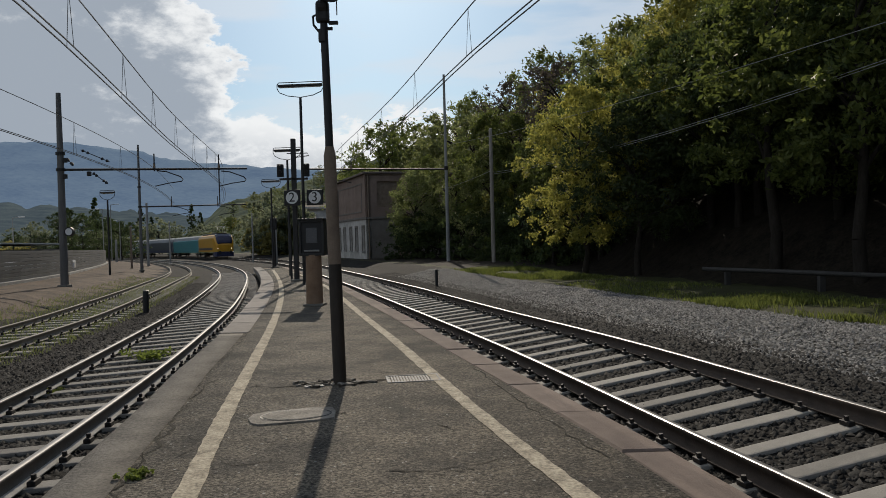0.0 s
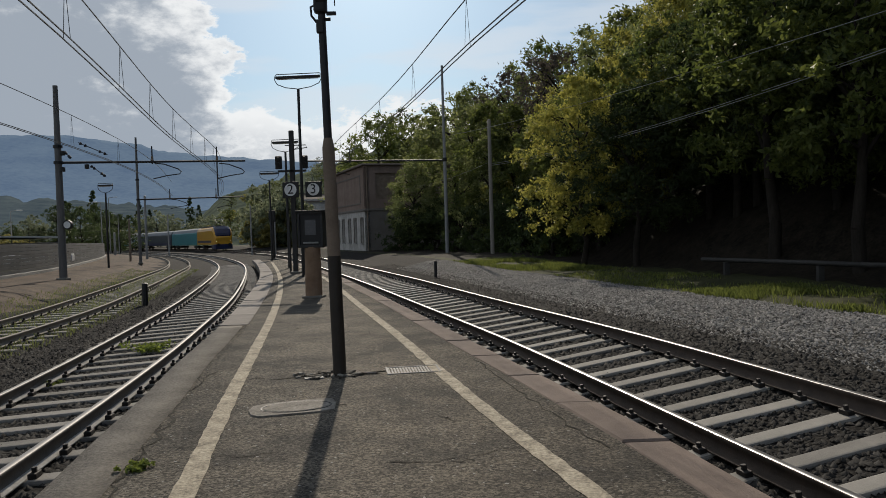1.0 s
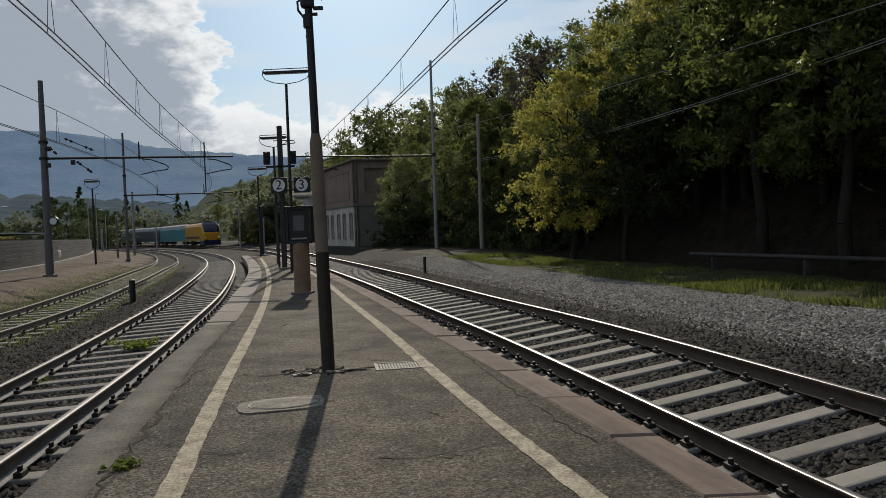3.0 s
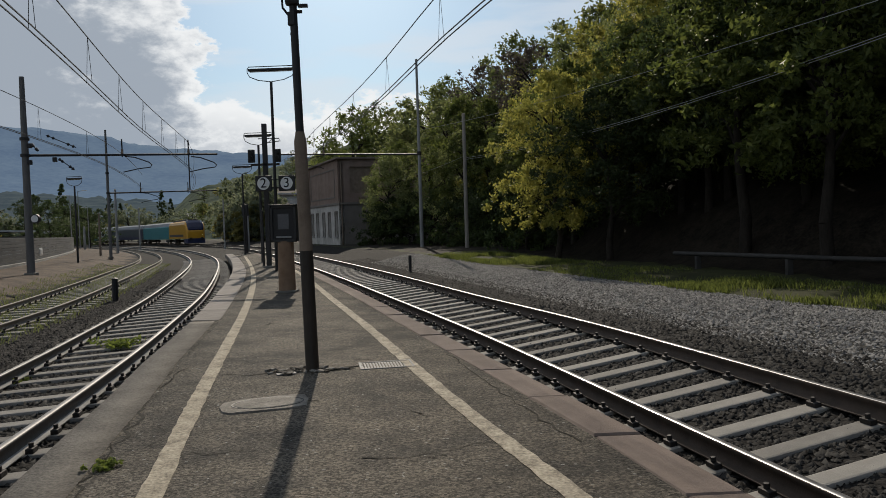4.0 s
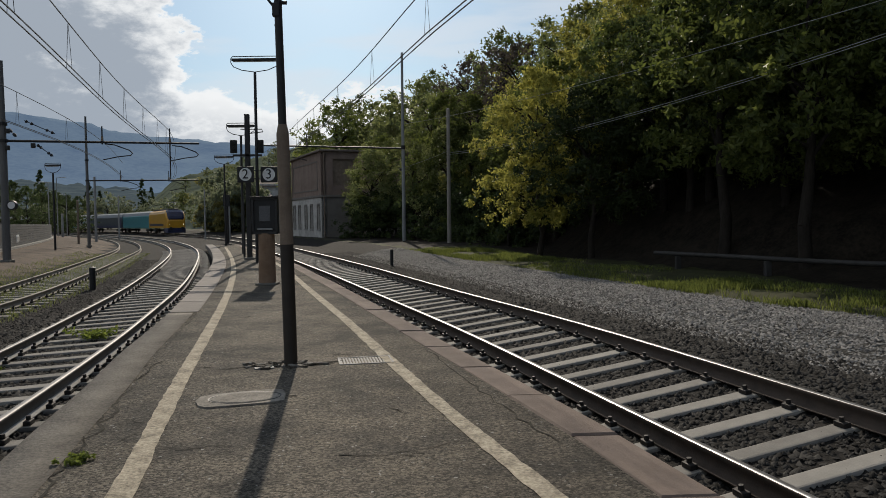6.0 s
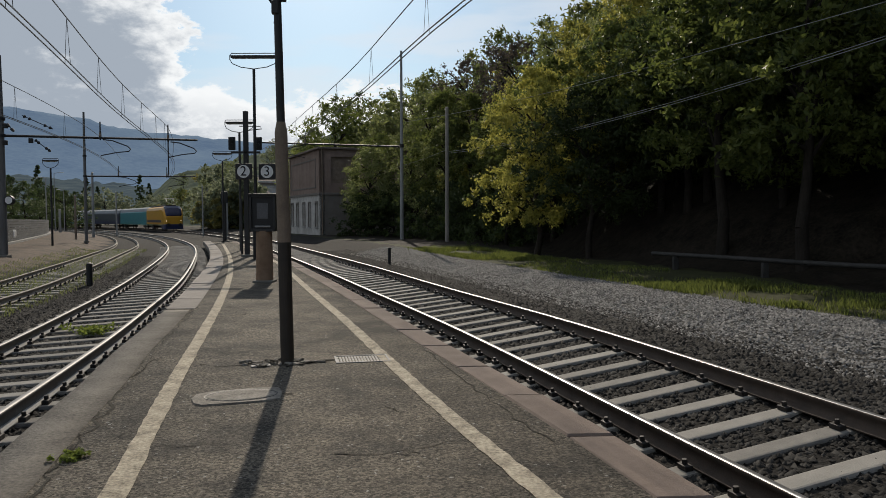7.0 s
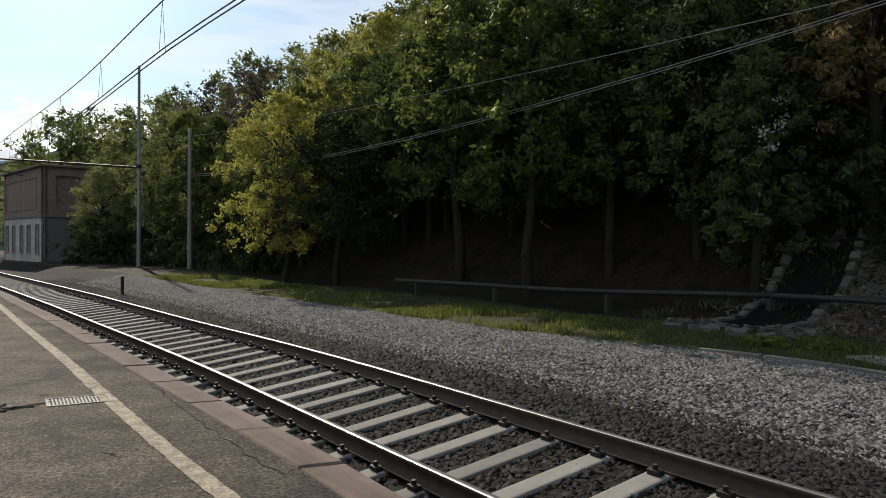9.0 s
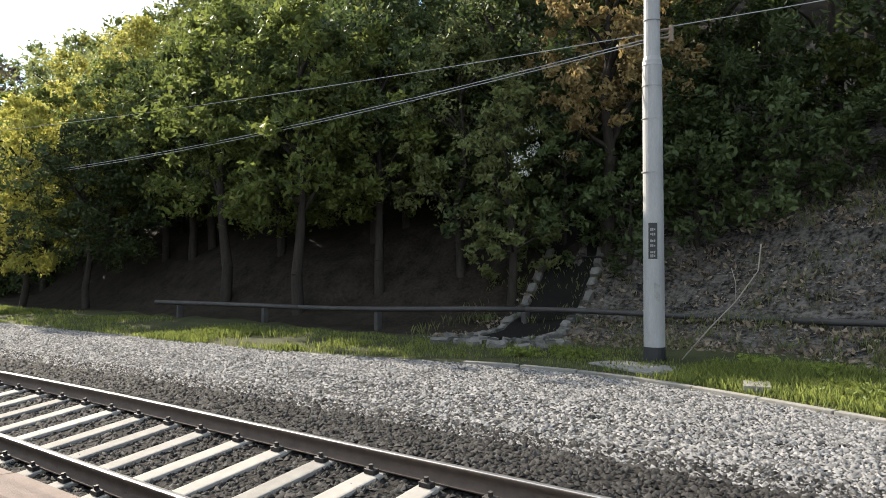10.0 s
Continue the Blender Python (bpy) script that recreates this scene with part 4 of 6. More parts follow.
def build_pipe():
    pipe = thing("ground_pipe")
    tagged(pipe, "long dark pipe on short posts along the foot of the bank", "pipe")
    line = spline([(14.3, -4), (14.2, 2), (14.1, 5.3), (13.8, 9.1), (12.6, 11.5), (10.6, 14.6), (8.6, 18.8), (6.6, 25)])
    ys = np.arange(-3, 22.1, 1.0)
    level = spline([(1.0, -3), (0.76, 2), (0.57, 5), (0.50, 7), (0.48, 9), (0.53, 11.5), (0.51, 13), (0.445, 15.5), (0.44, 18), (0.40, 23)])
    pts = [Vector((float(line(y)), y, float(level(y)))) for y in ys]
    for a, b in zip(pts[:-1:5], pts[5::5]):
        bm = bmesh.new()
        k = pts.index(a)
        tube(bm, pts[k:k + 6], 0.06, 10)
        part("pipe_length", bm, M_PIPE, pipe, smooth=True)
    for p in pts[::3]:
        bm = bmesh.new()
        g = min(ground_at(p.x, p.y), p.z - 0.1)
        box(bm, p.x, p.y, (p.z - 0.06 + g - 0.1) / 2, 0.14, 0.14, max(0.1, p.z - 0.06 - g + 0.1), bevel=0.01)
        part("pipe_post", bm, M_PIPE, pipe)


build_pipe()


def build_drain():
    drain = thing("stone_drain", (11.75, 11.5, 0), math.degrees(math.atan2(0.34, 0.94)))
    tagged(drain, "narrow stone-lined drain running down the bank under the pipe", "drain", kind="structure")
    ca, sa = 0.94, 0.34
    level = lambda u, w: ground_at(11.75 + u * ca - w * sa, 11.5 + u * sa + w * ca)
    rng = random.Random(8)
    # wet channel bed blackened for deep shade, between two rows of rough stones
    v, f = [], []
    for i in range(15):
        u = -0.9 + i * 0.35
        v += [(u, w, level(u, w) + (0.10 if abs(w) > 0.3 else 0.07)) for w in (-0.56, -0.2, 0.2, 0.56)]
        if i:
            f += [(4 * i - 4 + k, 4 * i + k, 4 * i + 1 + k, 4 * i - 3 + k) for k in range(3)]
    array_mesh("drain_floor", v, f, M_DRAIN_BED_SHADE, drain)
    for s in (-1, 1):
        u = -0.9
        while u < 4.0:
            step = rng.uniform(0.22, 0.42)
            w = s * (0.68 + rng.uniform(-0.04, 0.04))
            bm = bmesh.new()
            box(bm, 0, 0, 0, step - 0.03, rng.uniform(0.16, 0.24), 0.24, bevel=0.035)
            for vert in bm.verts:
                vert.co += Vector((rng.uniform(-0.02, 0.02), rng.uniform(-0.02, 0.02), rng.uniform(-0.02, 0.02)))
            stone = part("drain_stone", bm, M_DRAIN, drain)
            rise = math.atan2(level(u + 0.3, w) - level(u - 0.3, w), 0.6)
            stone.matrix_basis = pose(u + step / 2, w, level(u + step / 2, w) + 0.03, 0, -math.degrees(rise), 0)
            u += step
    # rough stone apron below the mouth
    for i in range(46):
        u, w = rng.uniform(-1.9, -0.35), rng.uniform(-1.25, 1.25)
        if abs(w) < 0.4 and u > -0.9:
            continue
        bm = bmesh.new()
        box(bm, 0, 0, 0, rng.uniform(0.16, 0.34), rng.uniform(0.14, 0.3), 0.16, bevel=0.03)
        for vert in bm.verts:
            vert.co += Vector((rng.uniform(-0.025, 0.025), rng.uniform(-0.025, 0.025), rng.uniform(-0.02, 0.02)))
        part("apron_stone", bm, M_DRAIN, drain).matrix_basis = pose(u, w, level(u, w) + 0.02, rng.uniform(-8, 8), rng.uniform(-14, 2), rng.uniform(0, 180))


M_DRAIN_BED_SHADE = material("wet drain floor darkened for deep shade", (0.003, 0.003, 0.0025), (0.012, 0.011, 0.009), 4, 0.8, bump=0.4)
M_DRAIN = material("mossy drain masonry", (0.03, 0.029, 0.025), (0.20, 0.19, 0.17), 6, 0.9, bump=0.6, fine=30, random_mix=0.5)
build_drain()


# ---- masts, wires, lamps ----
def build_near_mast():
    x, y = 10.95, 7.66
    g = ground_at(x, y)
    mast = thing("line_mast", (x, y, 0))
    tagged(mast, "grey tubular line mast with black foot and number plate", "mast")
    bm = bmesh.new()
    rod(bm, (0, 0, 0.17), (-0.02, 0.02, 4.98), 0.178, 0.162, 20)
    part("lower_tube", bm, M_MAST, mast, smooth=False)
    bm = bmesh.new()
    rod(bm, (-0.02, 0.02, 4.9), (-0.02, 0.02, 5.05), 0.17, 0.14, 20)
    rod(bm, (-0.02, 0.02, 5.05), (-0.03, 0.03, 9.3), 0.138, 0.115, 20)
    part("upper_tube", bm, M_MAST, mast)
    bm = bmesh.new()
    rod(bm, (0, 0, g - 0.3), (0, 0, 0.18), 0.185, 0.183, 20)
    part("black_foot", bm, M_BLACK, mast, "black painted foot")
    away = Vector((-x, -y, 0)).normalized()
    ang = math.atan2(away.y, away.x)
    bm = bmesh.new()
    for k in range(5):
        t = ang - 0.12 + (k - 2) * 0.16
        box(bm, math.cos(t) * 0.176, math.sin(t) * 0.176, 1.95, 0.012, 0.032, 0.6, t)
    plate = part("number_plate", bm, M_STEEL_DARK, mast, "dark enamel number plate")
    rng = random.Random(2)
    for z in (2.14, 2.06, 1.95, 1.87, 1.76, 1.70):
        bm = bmesh.new()
        for k in (-1, 0, 1):
            t = ang - 0.12 + k * 0.16
            box(bm, math.cos(t) * 0.185, math.sin(t) * 0.185, z, 0.004, 0.022, rng.uniform(0.025, 0.05), t)
        part("plate_mark", bm, M_PALE, plate, "pale worn mark")
    bm = bmesh.new()
    for k in range(3):
        t = ang + 0.25 + (k - 1) * 0.18
        box(bm, math.cos(t) * 0.178, math.sin(t) * 0.178, 1.12 - 0.02 * k, 0.006, 0.034, 0.28, t)
    part("sticker", bm, M_PALE, mast, "peeling pale sticker")
    for z in (5.5, 5.36):
        bm = bmesh.new()
        rod(bm, (0.02, -0.03, z), (0.18, -0.22, z + 0.02), 0.02)
        rod(bm, (0.18, -0.22, z - 0.06), (0.18, -0.22, z + 0.08), 0.045, 0.035, 10)
        part("insulator", bm, M_STEEL_BROWN, mast)
    for z, r in ((4.55, 0.174), (4.0, 0.175), (3.1, 0.177), (5.66, 0.15)):
        bm = bmesh.new()
        rod(bm, (-0.02, 0.02, z), (-0.02, 0.02, z + 0.015), r, seg=20)
        part("band", bm, M_MAST, mast)
    # a dead stem leaning on it
    bm = bmesh.new()
    tube(bm, [Vector(p) for p in ((11.05, 7.2, 0.0), (11.45, 6.95, 0.5), (11.75, 6.65, 0.95), (12.1, 6.45, 1.45), (12.3, 6.5, 1.9))], 0.011, 6)
    tube(bm, [Vector(p) for p in ((11.75, 6.65, 0.95), (11.85, 6.7, 1.25), (11.8, 6.75, 1.5))], 0.007, 5)
    tagged(link_mesh("dead_branch", bm, M_DEADWOOD, None, smooth=True), "pale dead branch standing in the grass", "branch")


M_PALE = material("pale worn paint", (0.14, 0.14, 0.13), (0.34, 0.34, 0.32), 6, 0.8, bump=0.1)
M_DEADWOOD = material("pale dead wood", (0.16, 0.14, 0.11), (0.32, 0.28, 0.23), 6, 0.9, bump=0.4)
build_near_mast()


M_MAST_DARK = material("dull grey-brown mast", (0.085, 0.083, 0.08), (0.18, 0.175, 0.165), 3, 0.75, bump=0.15, fine=50, stretch=(1, 1, 0.3))


def build_mast_with_boom(name, label, x, y, z0, top, joint, boom_end, boom_z, r, mat, arms):
    mast = thing(name, (x, y, 0))
    tagged(mast, label, "mast")
    bm = bmesh.new()
    rod(bm, (0, 0, z0 - 0.3), (0, 0, joint), r, r * 0.82, 14)
    rod(bm, (0, 0, joint), (0, 0, top), r * 0.78, r * 0.6, 14)
    part("post", bm, mat, mast)
    bm = bmesh.new()
    box(bm, 0, 0, z0 - 0.03, r * 2.6, r * 2.6, 0.14, bevel=0.03)
    part("footing", bm, M_KERB, mast)
    ex, ey = boom_end[0] - x, boom_end[1] - y
    L = math.hypot(ex, ey)
    ux, uy = ex / L, ey / L
    bm = bmesh.new()
    rod(bm, (0, 0, boom_z), (ex, ey, boom_z + 0.1), 0.055, 0.045, 8)
    part("boom", bm, M_STEEL_DARK, mast)
    for zc in (boom_z, joint):
        bm = bmesh.new()
        rod(bm, (0, 0, zc - 0.06), (0, 0, zc + 0.06), r * 1.15, seg=14)
        part("collar", bm, M_STEEL_DARK, mast)
    for d in arms:
        bm = bmesh.new()
        ax, ay = ux * d, uy * d
        rod(bm, (ax, ay, boom_z - 0.05), (ax, ay, boom_z + 0.75), 0.035, 0.03)
        part("hanger", bm, M_STEEL_DARK, mast)
        bm = bmesh.new()
        pts = [Vector((ax + ux * u, ay + uy * u, boom_z + w)) for u, w in ((0.1, -0.02), (0.5, -0.06), (1.1, -0.28), (1.22, -0.4), (1.15, -0.5), (0.6, -0.58), (0.02, -0.72))]
        tube(bm, pts, 0.025, 6)
        part("steady_arm", bm, M_STEEL_DARK, mast)
        bm = bmesh.new()
        rod(bm, (ax, ay, boom_z + 0.1), (ax, ay, boom_z + 0.3), 0.06, 0.05, 8)
        part("insulator", bm, M_STEEL_BROWN, mast)
    return mast


build_mast_with_boom("catenary_mast", "tall grey catenary mast with a long boom over the outer tracks", -16.5, 33.1, -0.13, 8.22, 5.6, (-9.12, 35.84), 4.9, 0.17, M_MAST_DARK, (3.8, 6.6))
build_mast_with_boom("catenary_mast", "slim dark catenary mast with a boom beside the wooded bank", 0.29, 44.54, 0.05, 11.0, 5.6, (-7.7, 43.3), 5.5, 0.115, M_MAST, (5.5,))
build_mast_with_boom("catenary_mast", "distant grey catenary mast with steady arms", -22.2, 56.0, -0.3, 8.9, 5.8, (-15.0, 58.4), 4.35, 0.115, M_MAST_DARK, (2.2, 5.5))


def simple_post(name, label, x, y, z0, z1, r, mat, cat, r1=None):
    bm = bmesh.new()
    rod(bm, (x, y, z0 - 0.2), (x, y, z1), r, r1 or r * 0.8, 10)
    rod(bm, (x, y, z1), (x, y, z1 + 0.03), (r1 or r * 0.8) * 1.2, r * 0.3, 10)
    return tagged(link_mesh(name, bm, mat), label, cat)


M_POLE_WOOD = material("weathered pole wood", (0.20, 0.18, 0.155), (0.38, 0.35, 0.31), 5, 0.85, bump=0.4, fine=50, stretch=(1, 1, 0.15))
def mast_gear():
    x, y = -16.5, 33.1
    gear = thing("insulator_chains", (x, y, 0))
    tagged(gear, "dark insulator chains and turnbuckles hung from the tall mast", "insulator")
    ux, uy = 0.937, 0.348
    for k, (du, dz, eu, ez) in enumerate(((0.35, 5.35, 0.75, 5.05), (0.9, 5.75, 2.2, 5.2), (1.35, 4.75, 2.1, 4.25))):
        bm = bmesh.new()
        a, b = Vector((ux * du, uy * du - 0.2, dz)), Vector((ux * eu, uy * eu - 0.6, ez))
        rod(bm, a, b, 0.018, seg=6)
        n = 6
        for i in range(n):
            c = a.lerp(b, (i + 0.5) / n)
            if i in (0, 1, 4, 5):
                rod(bm, c - (b - a).normalized() * 0.035, c + (b - a).normalized() * 0.035, 0.07, 0.045, 8)
        part("insulator_chain", bm, M_BLACK, gear)
    for du, dz in ((0.12, 5.3), (1.05, 4.72), (0.1, 4.6)):
        bm = bmesh.new()
        box(bm, ux * du + 0.12, uy * du - 0.1, dz, 0.16, 0.14, 0.2, bevel=0.02)
        part("turnbuckle", bm, M_BLACK, gear)
    bm = bmesh.new()
    rod(bm, (ux * 6.6, uy * 6.6, 3.35), (ux * 6.6, uy * 6.6, 4.9), 0.03, seg=8)
    part("drop_rod", bm, M_STEEL_DARK, gear)
    sign = thing("round_sign", (x + 0.33, y - 0.1, 2.2))
    tagged(sign, "small round white sign in a black case on the mast", "sign")
    bm = bmesh.new()
    rod(bm, (0, 0.1, 0), (0, -0.06, 0), 0.2, seg=24)
    box(bm, -0.2, 0.06, 0, 0.3, 0.06, 0.08)
    part("case", bm, M_BLACK, sign)
    bm = bmesh.new()
    rod(bm, (0, -0.062, 0), (0, -0.07, 0), 0.15, seg=24)
    part("face", bm, M_WHITE, sign, "white enamel face")


mast_gear()
simple_post("wire_pole", "pale weathered wooden pole carrying wires", 2.59, 39.37, 0.0, 7.05, 0.11, M_POLE_WOOD, "pole")
simple_post("track_post", "distant grey post beside the curve", -30.2, 77.9, -0.5, 5.8, 0.13, M_MAST, "post")
simple_post("track_post", "distant brown post on the far platform", -25.6, 62.5, -0.4, 3.1, 0.09, M_STEEL_BROWN, "post")
simple_post("track_post", "short pale distant post", -42.5, 99.0, -0.6, 2.3, 0.16, M_CONCRETE, "post")
simple_post("marker_post", "short black marker post between the tracks", -8.99, 22.9, -0.5, 0.16, 0.085, M_BLACK, "post", 0.085)
simple_post("marker_post", "short black and yellow marker beside the rails", -0.28, 28.47, -0.2, 0.32, 0.06, M_BLACK, "post", 0.06)
for px, py, h in ((-17.5, 80, 4.6), (-21.5, 86, 5.5), (-33.0, 92, 5.0), (-16.3, 74, 4.2)):
    simple_post("track_post", "thin pale post beyond the platform end", px, py, -0.6, h - 0.7, 0.09, M_CONCRETE, "post")


def wire(bm, pts, r=0.008, seg=4):
    tube(bm, [Vector(p) for p in pts], r, seg)


def sagging(a, b, sag, n=12):
    a, b = Vector(a), Vector(b)
    return [a.lerp(b, i / n) - Vector((0, 0, sag * 4 * (i / n) * (1 - i / n))) for i in range(n + 1)]


def catenary(label, line, contact_z, rise, drop_ys, y0, y1, r=0.011):
    cat = thing("catenary_wires")
    tagged(cat, label, "overhead wires")
    ys = np.linspace(y0, y1, 40)
    for dx in (-0.05, 0.05):
        bm = bmesh.new()
        wire(bm, [(float(line(y)) + dx, y, contact_z(y)) for y in ys], r)
        part("contact_wire", bm, M_WIRE, cat)
    bm = bmesh.new()
    wire(bm, [(float(line(y)), y, contact_z(y) + rise(y)) for y in ys], r)
    part("carrier_wire", bm, M_WIRE, cat)
    for y in drop_ys:
        bm = bmesh.new()
        for dx in (-0.05, 0.05):
            wire(bm, [(float(line(y)) + dx, y, contact_z(y)), (float(line(y)), y, contact_z(y) + rise(y))], 0.005)
        part("dropper", bm, M_WIRE, cat)


WIRE_L = spline([(-3.2, -14), (-4.05, 1), (-4.8, 8.77), (-5.15, 10.5), (-5.86, 13.74), (-7.5, 21.1), (-10.6, 36.5), (-16.5, 57)])
catenary("overhead wires above the curved track", WIRE_L, lambda y: 4.39 + 0.0 * y, lambda y: 0.85 + 0.35 * ((y - 13) / 23) ** 2 if y < 36 else 1.2 - 0.01 * (y - 36), (7.4, 10.9, 14.8, 18.5, 22.5, 26.5, 30.5, 34.0), -10, 57)
WIRE_R = spline([(5.2, -14), (2.9, 2), (1.37, 10.4), (1.1, 11.4), (0.26, 14.9), (-0.77, 19.6), (-4.4, 34), (-6.6, 43.3), (-16, 75)])
catenary("overhead wires above the track by the bank", WIRE_R, lambda y: 4.74 + 0.0 * y, lambda y: 0.85 + 0.25 * ((y - 16) / 28) ** 2, (9.2, 13.6, 18.8, 24, 29, 34, 39), -10, 60)
WIRE_S = spline([(-9.0, -10), (-10.2, 14), (-11.5, 24), (-13.4, 33.8), (-19, 54)])
catenary("overhead wires above the siding", WIRE_S, lambda y: 4.45 + 0.0 * y, lambda y: 1.0, (12, 18, 24, 30), -5, 54)
# the sun's glint along the cables is put into their pale colour
M_WIRE_GLINT = material("feeder cable paled by sun glint", (0.20, 0.20, 0.195), (0.40, 0.40, 0.385), 5, 0.7, bump=0)
for a, b, sag, txt in (((11.13, 7.44, 5.5), (0.45, 44.4, 6.9), 0.35, "feeder wire strung between the masts"), ((11.13, 7.44, 5.56), (15.0, -14, 6.2), 0.4, "feeder wire strung onward from the mast"),
                       ((11.13, 7.44, 5.4), (2.6, 39.3, 4.7), 0.55, "lower cable strung from mast to pole"), ((11.16, 7.44, 5.46), (2.7, 39.3, 4.8), 0.55, "lower cable strung from mast to pole"), ((2.6, 39.3, 4.9), (-2.0, 60.0, 4.9), 0.2, "cable running on from the pole")):
    bm = bmesh.new()
    wire(bm, sagging(a, b, sag), 0.0085)
    tagged(link_mesh("feeder_wire", bm, M_WIRE_GLINT), txt, "wire", group="feeder wires")


def tube_lamp(x, y, z0, z1, half, turn, label):
    lamp = thing("platform_lamp", (x, y, 0), turn)
    tagged(lamp, label, "lamp", group="platform lamps")
    bm = bmesh.new()
    rod(bm, (0, 0, z0 - 0.1), (0, 0, z1 - 0.45), 0.065, 0.05, 10)
    part("post", bm, M_STEEL_DARK, lamp)
    bm = bmesh.new()
    box(bm, 0, 0, z1, half * 2 - 0.08, 0.16, 0.09, bevel=0.02)
    part("tube_housing", bm, M_STEEL_DARK, lamp)
    bm = bmesh.new()
    pts = [Vector((u * half, 0, z1 + w)) for u, w in ((0, -0.45), (-0.55, -0.38), (-0.9, -0.25), (-1.0, -0.1), (-1.0, 0.04), (-0.93, 0.12), (0.93, 0.12), (1.0, 0.04), (1.0, -0.1), (0.9, -0.25), (0.55, -0.38), (0, -0.45))]
    tube(bm, pts, 0.016, 6)
    part("bracket", bm, M_STEEL_DARK, lamp)
    bm = bmesh.new()
    rod(bm, (-half + 0.1, 0, z1 - 0.06), (half - 0.1, 0, z1 - 0.06), 0.025, seg=8)
    part("tube", bm, M_WHITE, lamp, "unlit white fluorescent tube")
    return lamp


LAMP = tube_lamp(-5.2, 28.62, -0.03, 7.36, 0.88, -4, "tall dark platform lamp with an unlit tube and track signs")
tube_lamp(-7.17, 35.6, -0.08, 5.78, 0.66, -4, "dark platform lamp with a tube in a wire bracket")
tube_lamp(-10.85, 48.5, -0.16, 5.38, 0.62, -6, "distant dark platform lamp with a tube bracket")
tube_lamp(-20.28, 46.24, -0.22, 4.78, 0.5, -10, "thin lamp on the far platform")


def text_mesh(body, size, depth):
    cu = bpy.data.curves.new("digit", "FONT")
    cu.body, cu.size, cu.extrude, cu.align_x, cu.align_y = body, size, depth, "CENTER", "CENTER"
    ob = bpy.data.objects.new("digit", cu)
    scene.collection.objects.link(ob)
    me = bpy.data.meshes.new_from_object(ob.evaluated_get(bpy.context.evaluated_depsgraph_get()))
    bpy.data.objects.remove(ob)
    bpy.data.curves.remove(cu)
    return me


def track_sign(digit, x, y, z):
    sign = thing("track_sign", (x, y, z), -8)
    tagged(sign, "black square sign with a white disc and the digit " + digit, "sign", group="track signs")
    bm = bmesh.new()
    box(bm, 0, 0, 0, 0.62, 0.08, 0.58, bevel=0.02)
    part("board", bm, M_BLACK, sign)
    bm = bmesh.new()
    rod(bm, (0, -0.041, 0), (0, -0.049, 0), 0.235, seg=40)
    part("disc", bm, M_WHITE, sign, "white enamel disc")
    me = text_mesh(digit, 0.50, 0.004)
    me.materials.append(M_BLACK)
    ob = new("digit", me)
    ob.parent = sign
    ob.matrix_basis = Matrix.Translation((0, -0.056, 0.0)) @ Matrix.Rotation(radians(90), 4, "X")
    s = 1 if digit == "2" else -1
    for dz in (0.15, -0.15):
        bm = bmesh.new()
        rod(bm, (s * 0.3, 0, dz), (s * 0.42, 0.05, dz), 0.02)
        part("bracket", bm, M_STEEL_DARK, sign)


track_sign("2", -5.60, 28.55, 3.16)
track_sign("3", -4.77, 28.67, 3.16)


def build_signal_mast():
    mast = thing("signal_mast", (-5.74, 29.72, 0))
    tagged(mast, "dark square signal mast with two black signal heads", "signal")
    bm = bmesh.new()
    box(bm, 0, 0, 2.72, 0.18, 0.18, 5.6, bevel=0.02)
    part("post", bm, M_STEEL_DARK, mast)
    bm = bmesh.new()
    box(bm, 0, -0.05, 3.95, 1.1, 0.08, 0.08)
    part("cross_arm", bm, M_STEEL_DARK, mast)
    for dx in (-0.5, 0.5):
        bm = bmesh.new()
        box(bm, dx, -0.12, 4.28, 0.25, 0.16, 0.5, bevel=0.03)
        head = part("signal_head", bm, M_BLACK, mast)
        bm = bmesh.new()
        for z in (4.4, 4.2):
            rod(bm, (dx, -0.2, z + 0.02), (dx, -0.3, z), 0.07, 0.075, 12)
        part("hood", bm, M_BLACK, head)
    bm = bmesh.new()
    tube(bm, [Vector(p) for p in ((-0.25, 0, 4.95), (0.55, 0, 4.95), (0.6, 0, 4.85), (0.0, 0, 4.78))], 0.018)
    part("bracket", bm, M_STEEL_DARK, mast)
    bm = bmesh.new()
    box(bm, 0, 0, 0.0, 0.4, 0.4, 0.1, bevel=0.03)
    part("footing", bm, M_KERB, mast)


build_signal_mast()


def build_dwarf_signal():
    sig = thing("platform_signal", (-10.95, 49.4, -0.17))
    tagged(sig, "black signal on a post near the platform end", "signal")
    bm = bmesh.new()
    rod(bm, (0, 0, -0.1), (0, 0, 2.5), 0.1, 0.09, 10)
    part("post", bm, M_STEEL_DARK, sig)
    bm = bmesh.new()
    box(bm, 0, -0.05, 2.85, 0.4, 0.25, 0.75, bevel=0.04)
    part("signal_head", bm, M_BLACK, sig)
    bm = bmesh.new()
    box(bm, 0, 0, 0.03, 0.45, 0.45, 0.14, bevel=0.03)
    part("footing", bm, M_KERB, sig)


build_dwarf_signal()
for px, py, h in ((-6.3, 31.5, 2.2), (-4.95, 26.9, 2.0)):
    simple_post("cable_post", "thin dark post on the platform", px, py, -0.05, h, 0.045, M_STEEL_DARK, "post")


M_CONCRETE_WARM = material("worn warm concrete", (0.13, 0.118, 0.10), (0.36, 0.33, 0.285), 5, 0.9, bump=0.8, fine=45, spread=0.9, fine_mix=0.5)


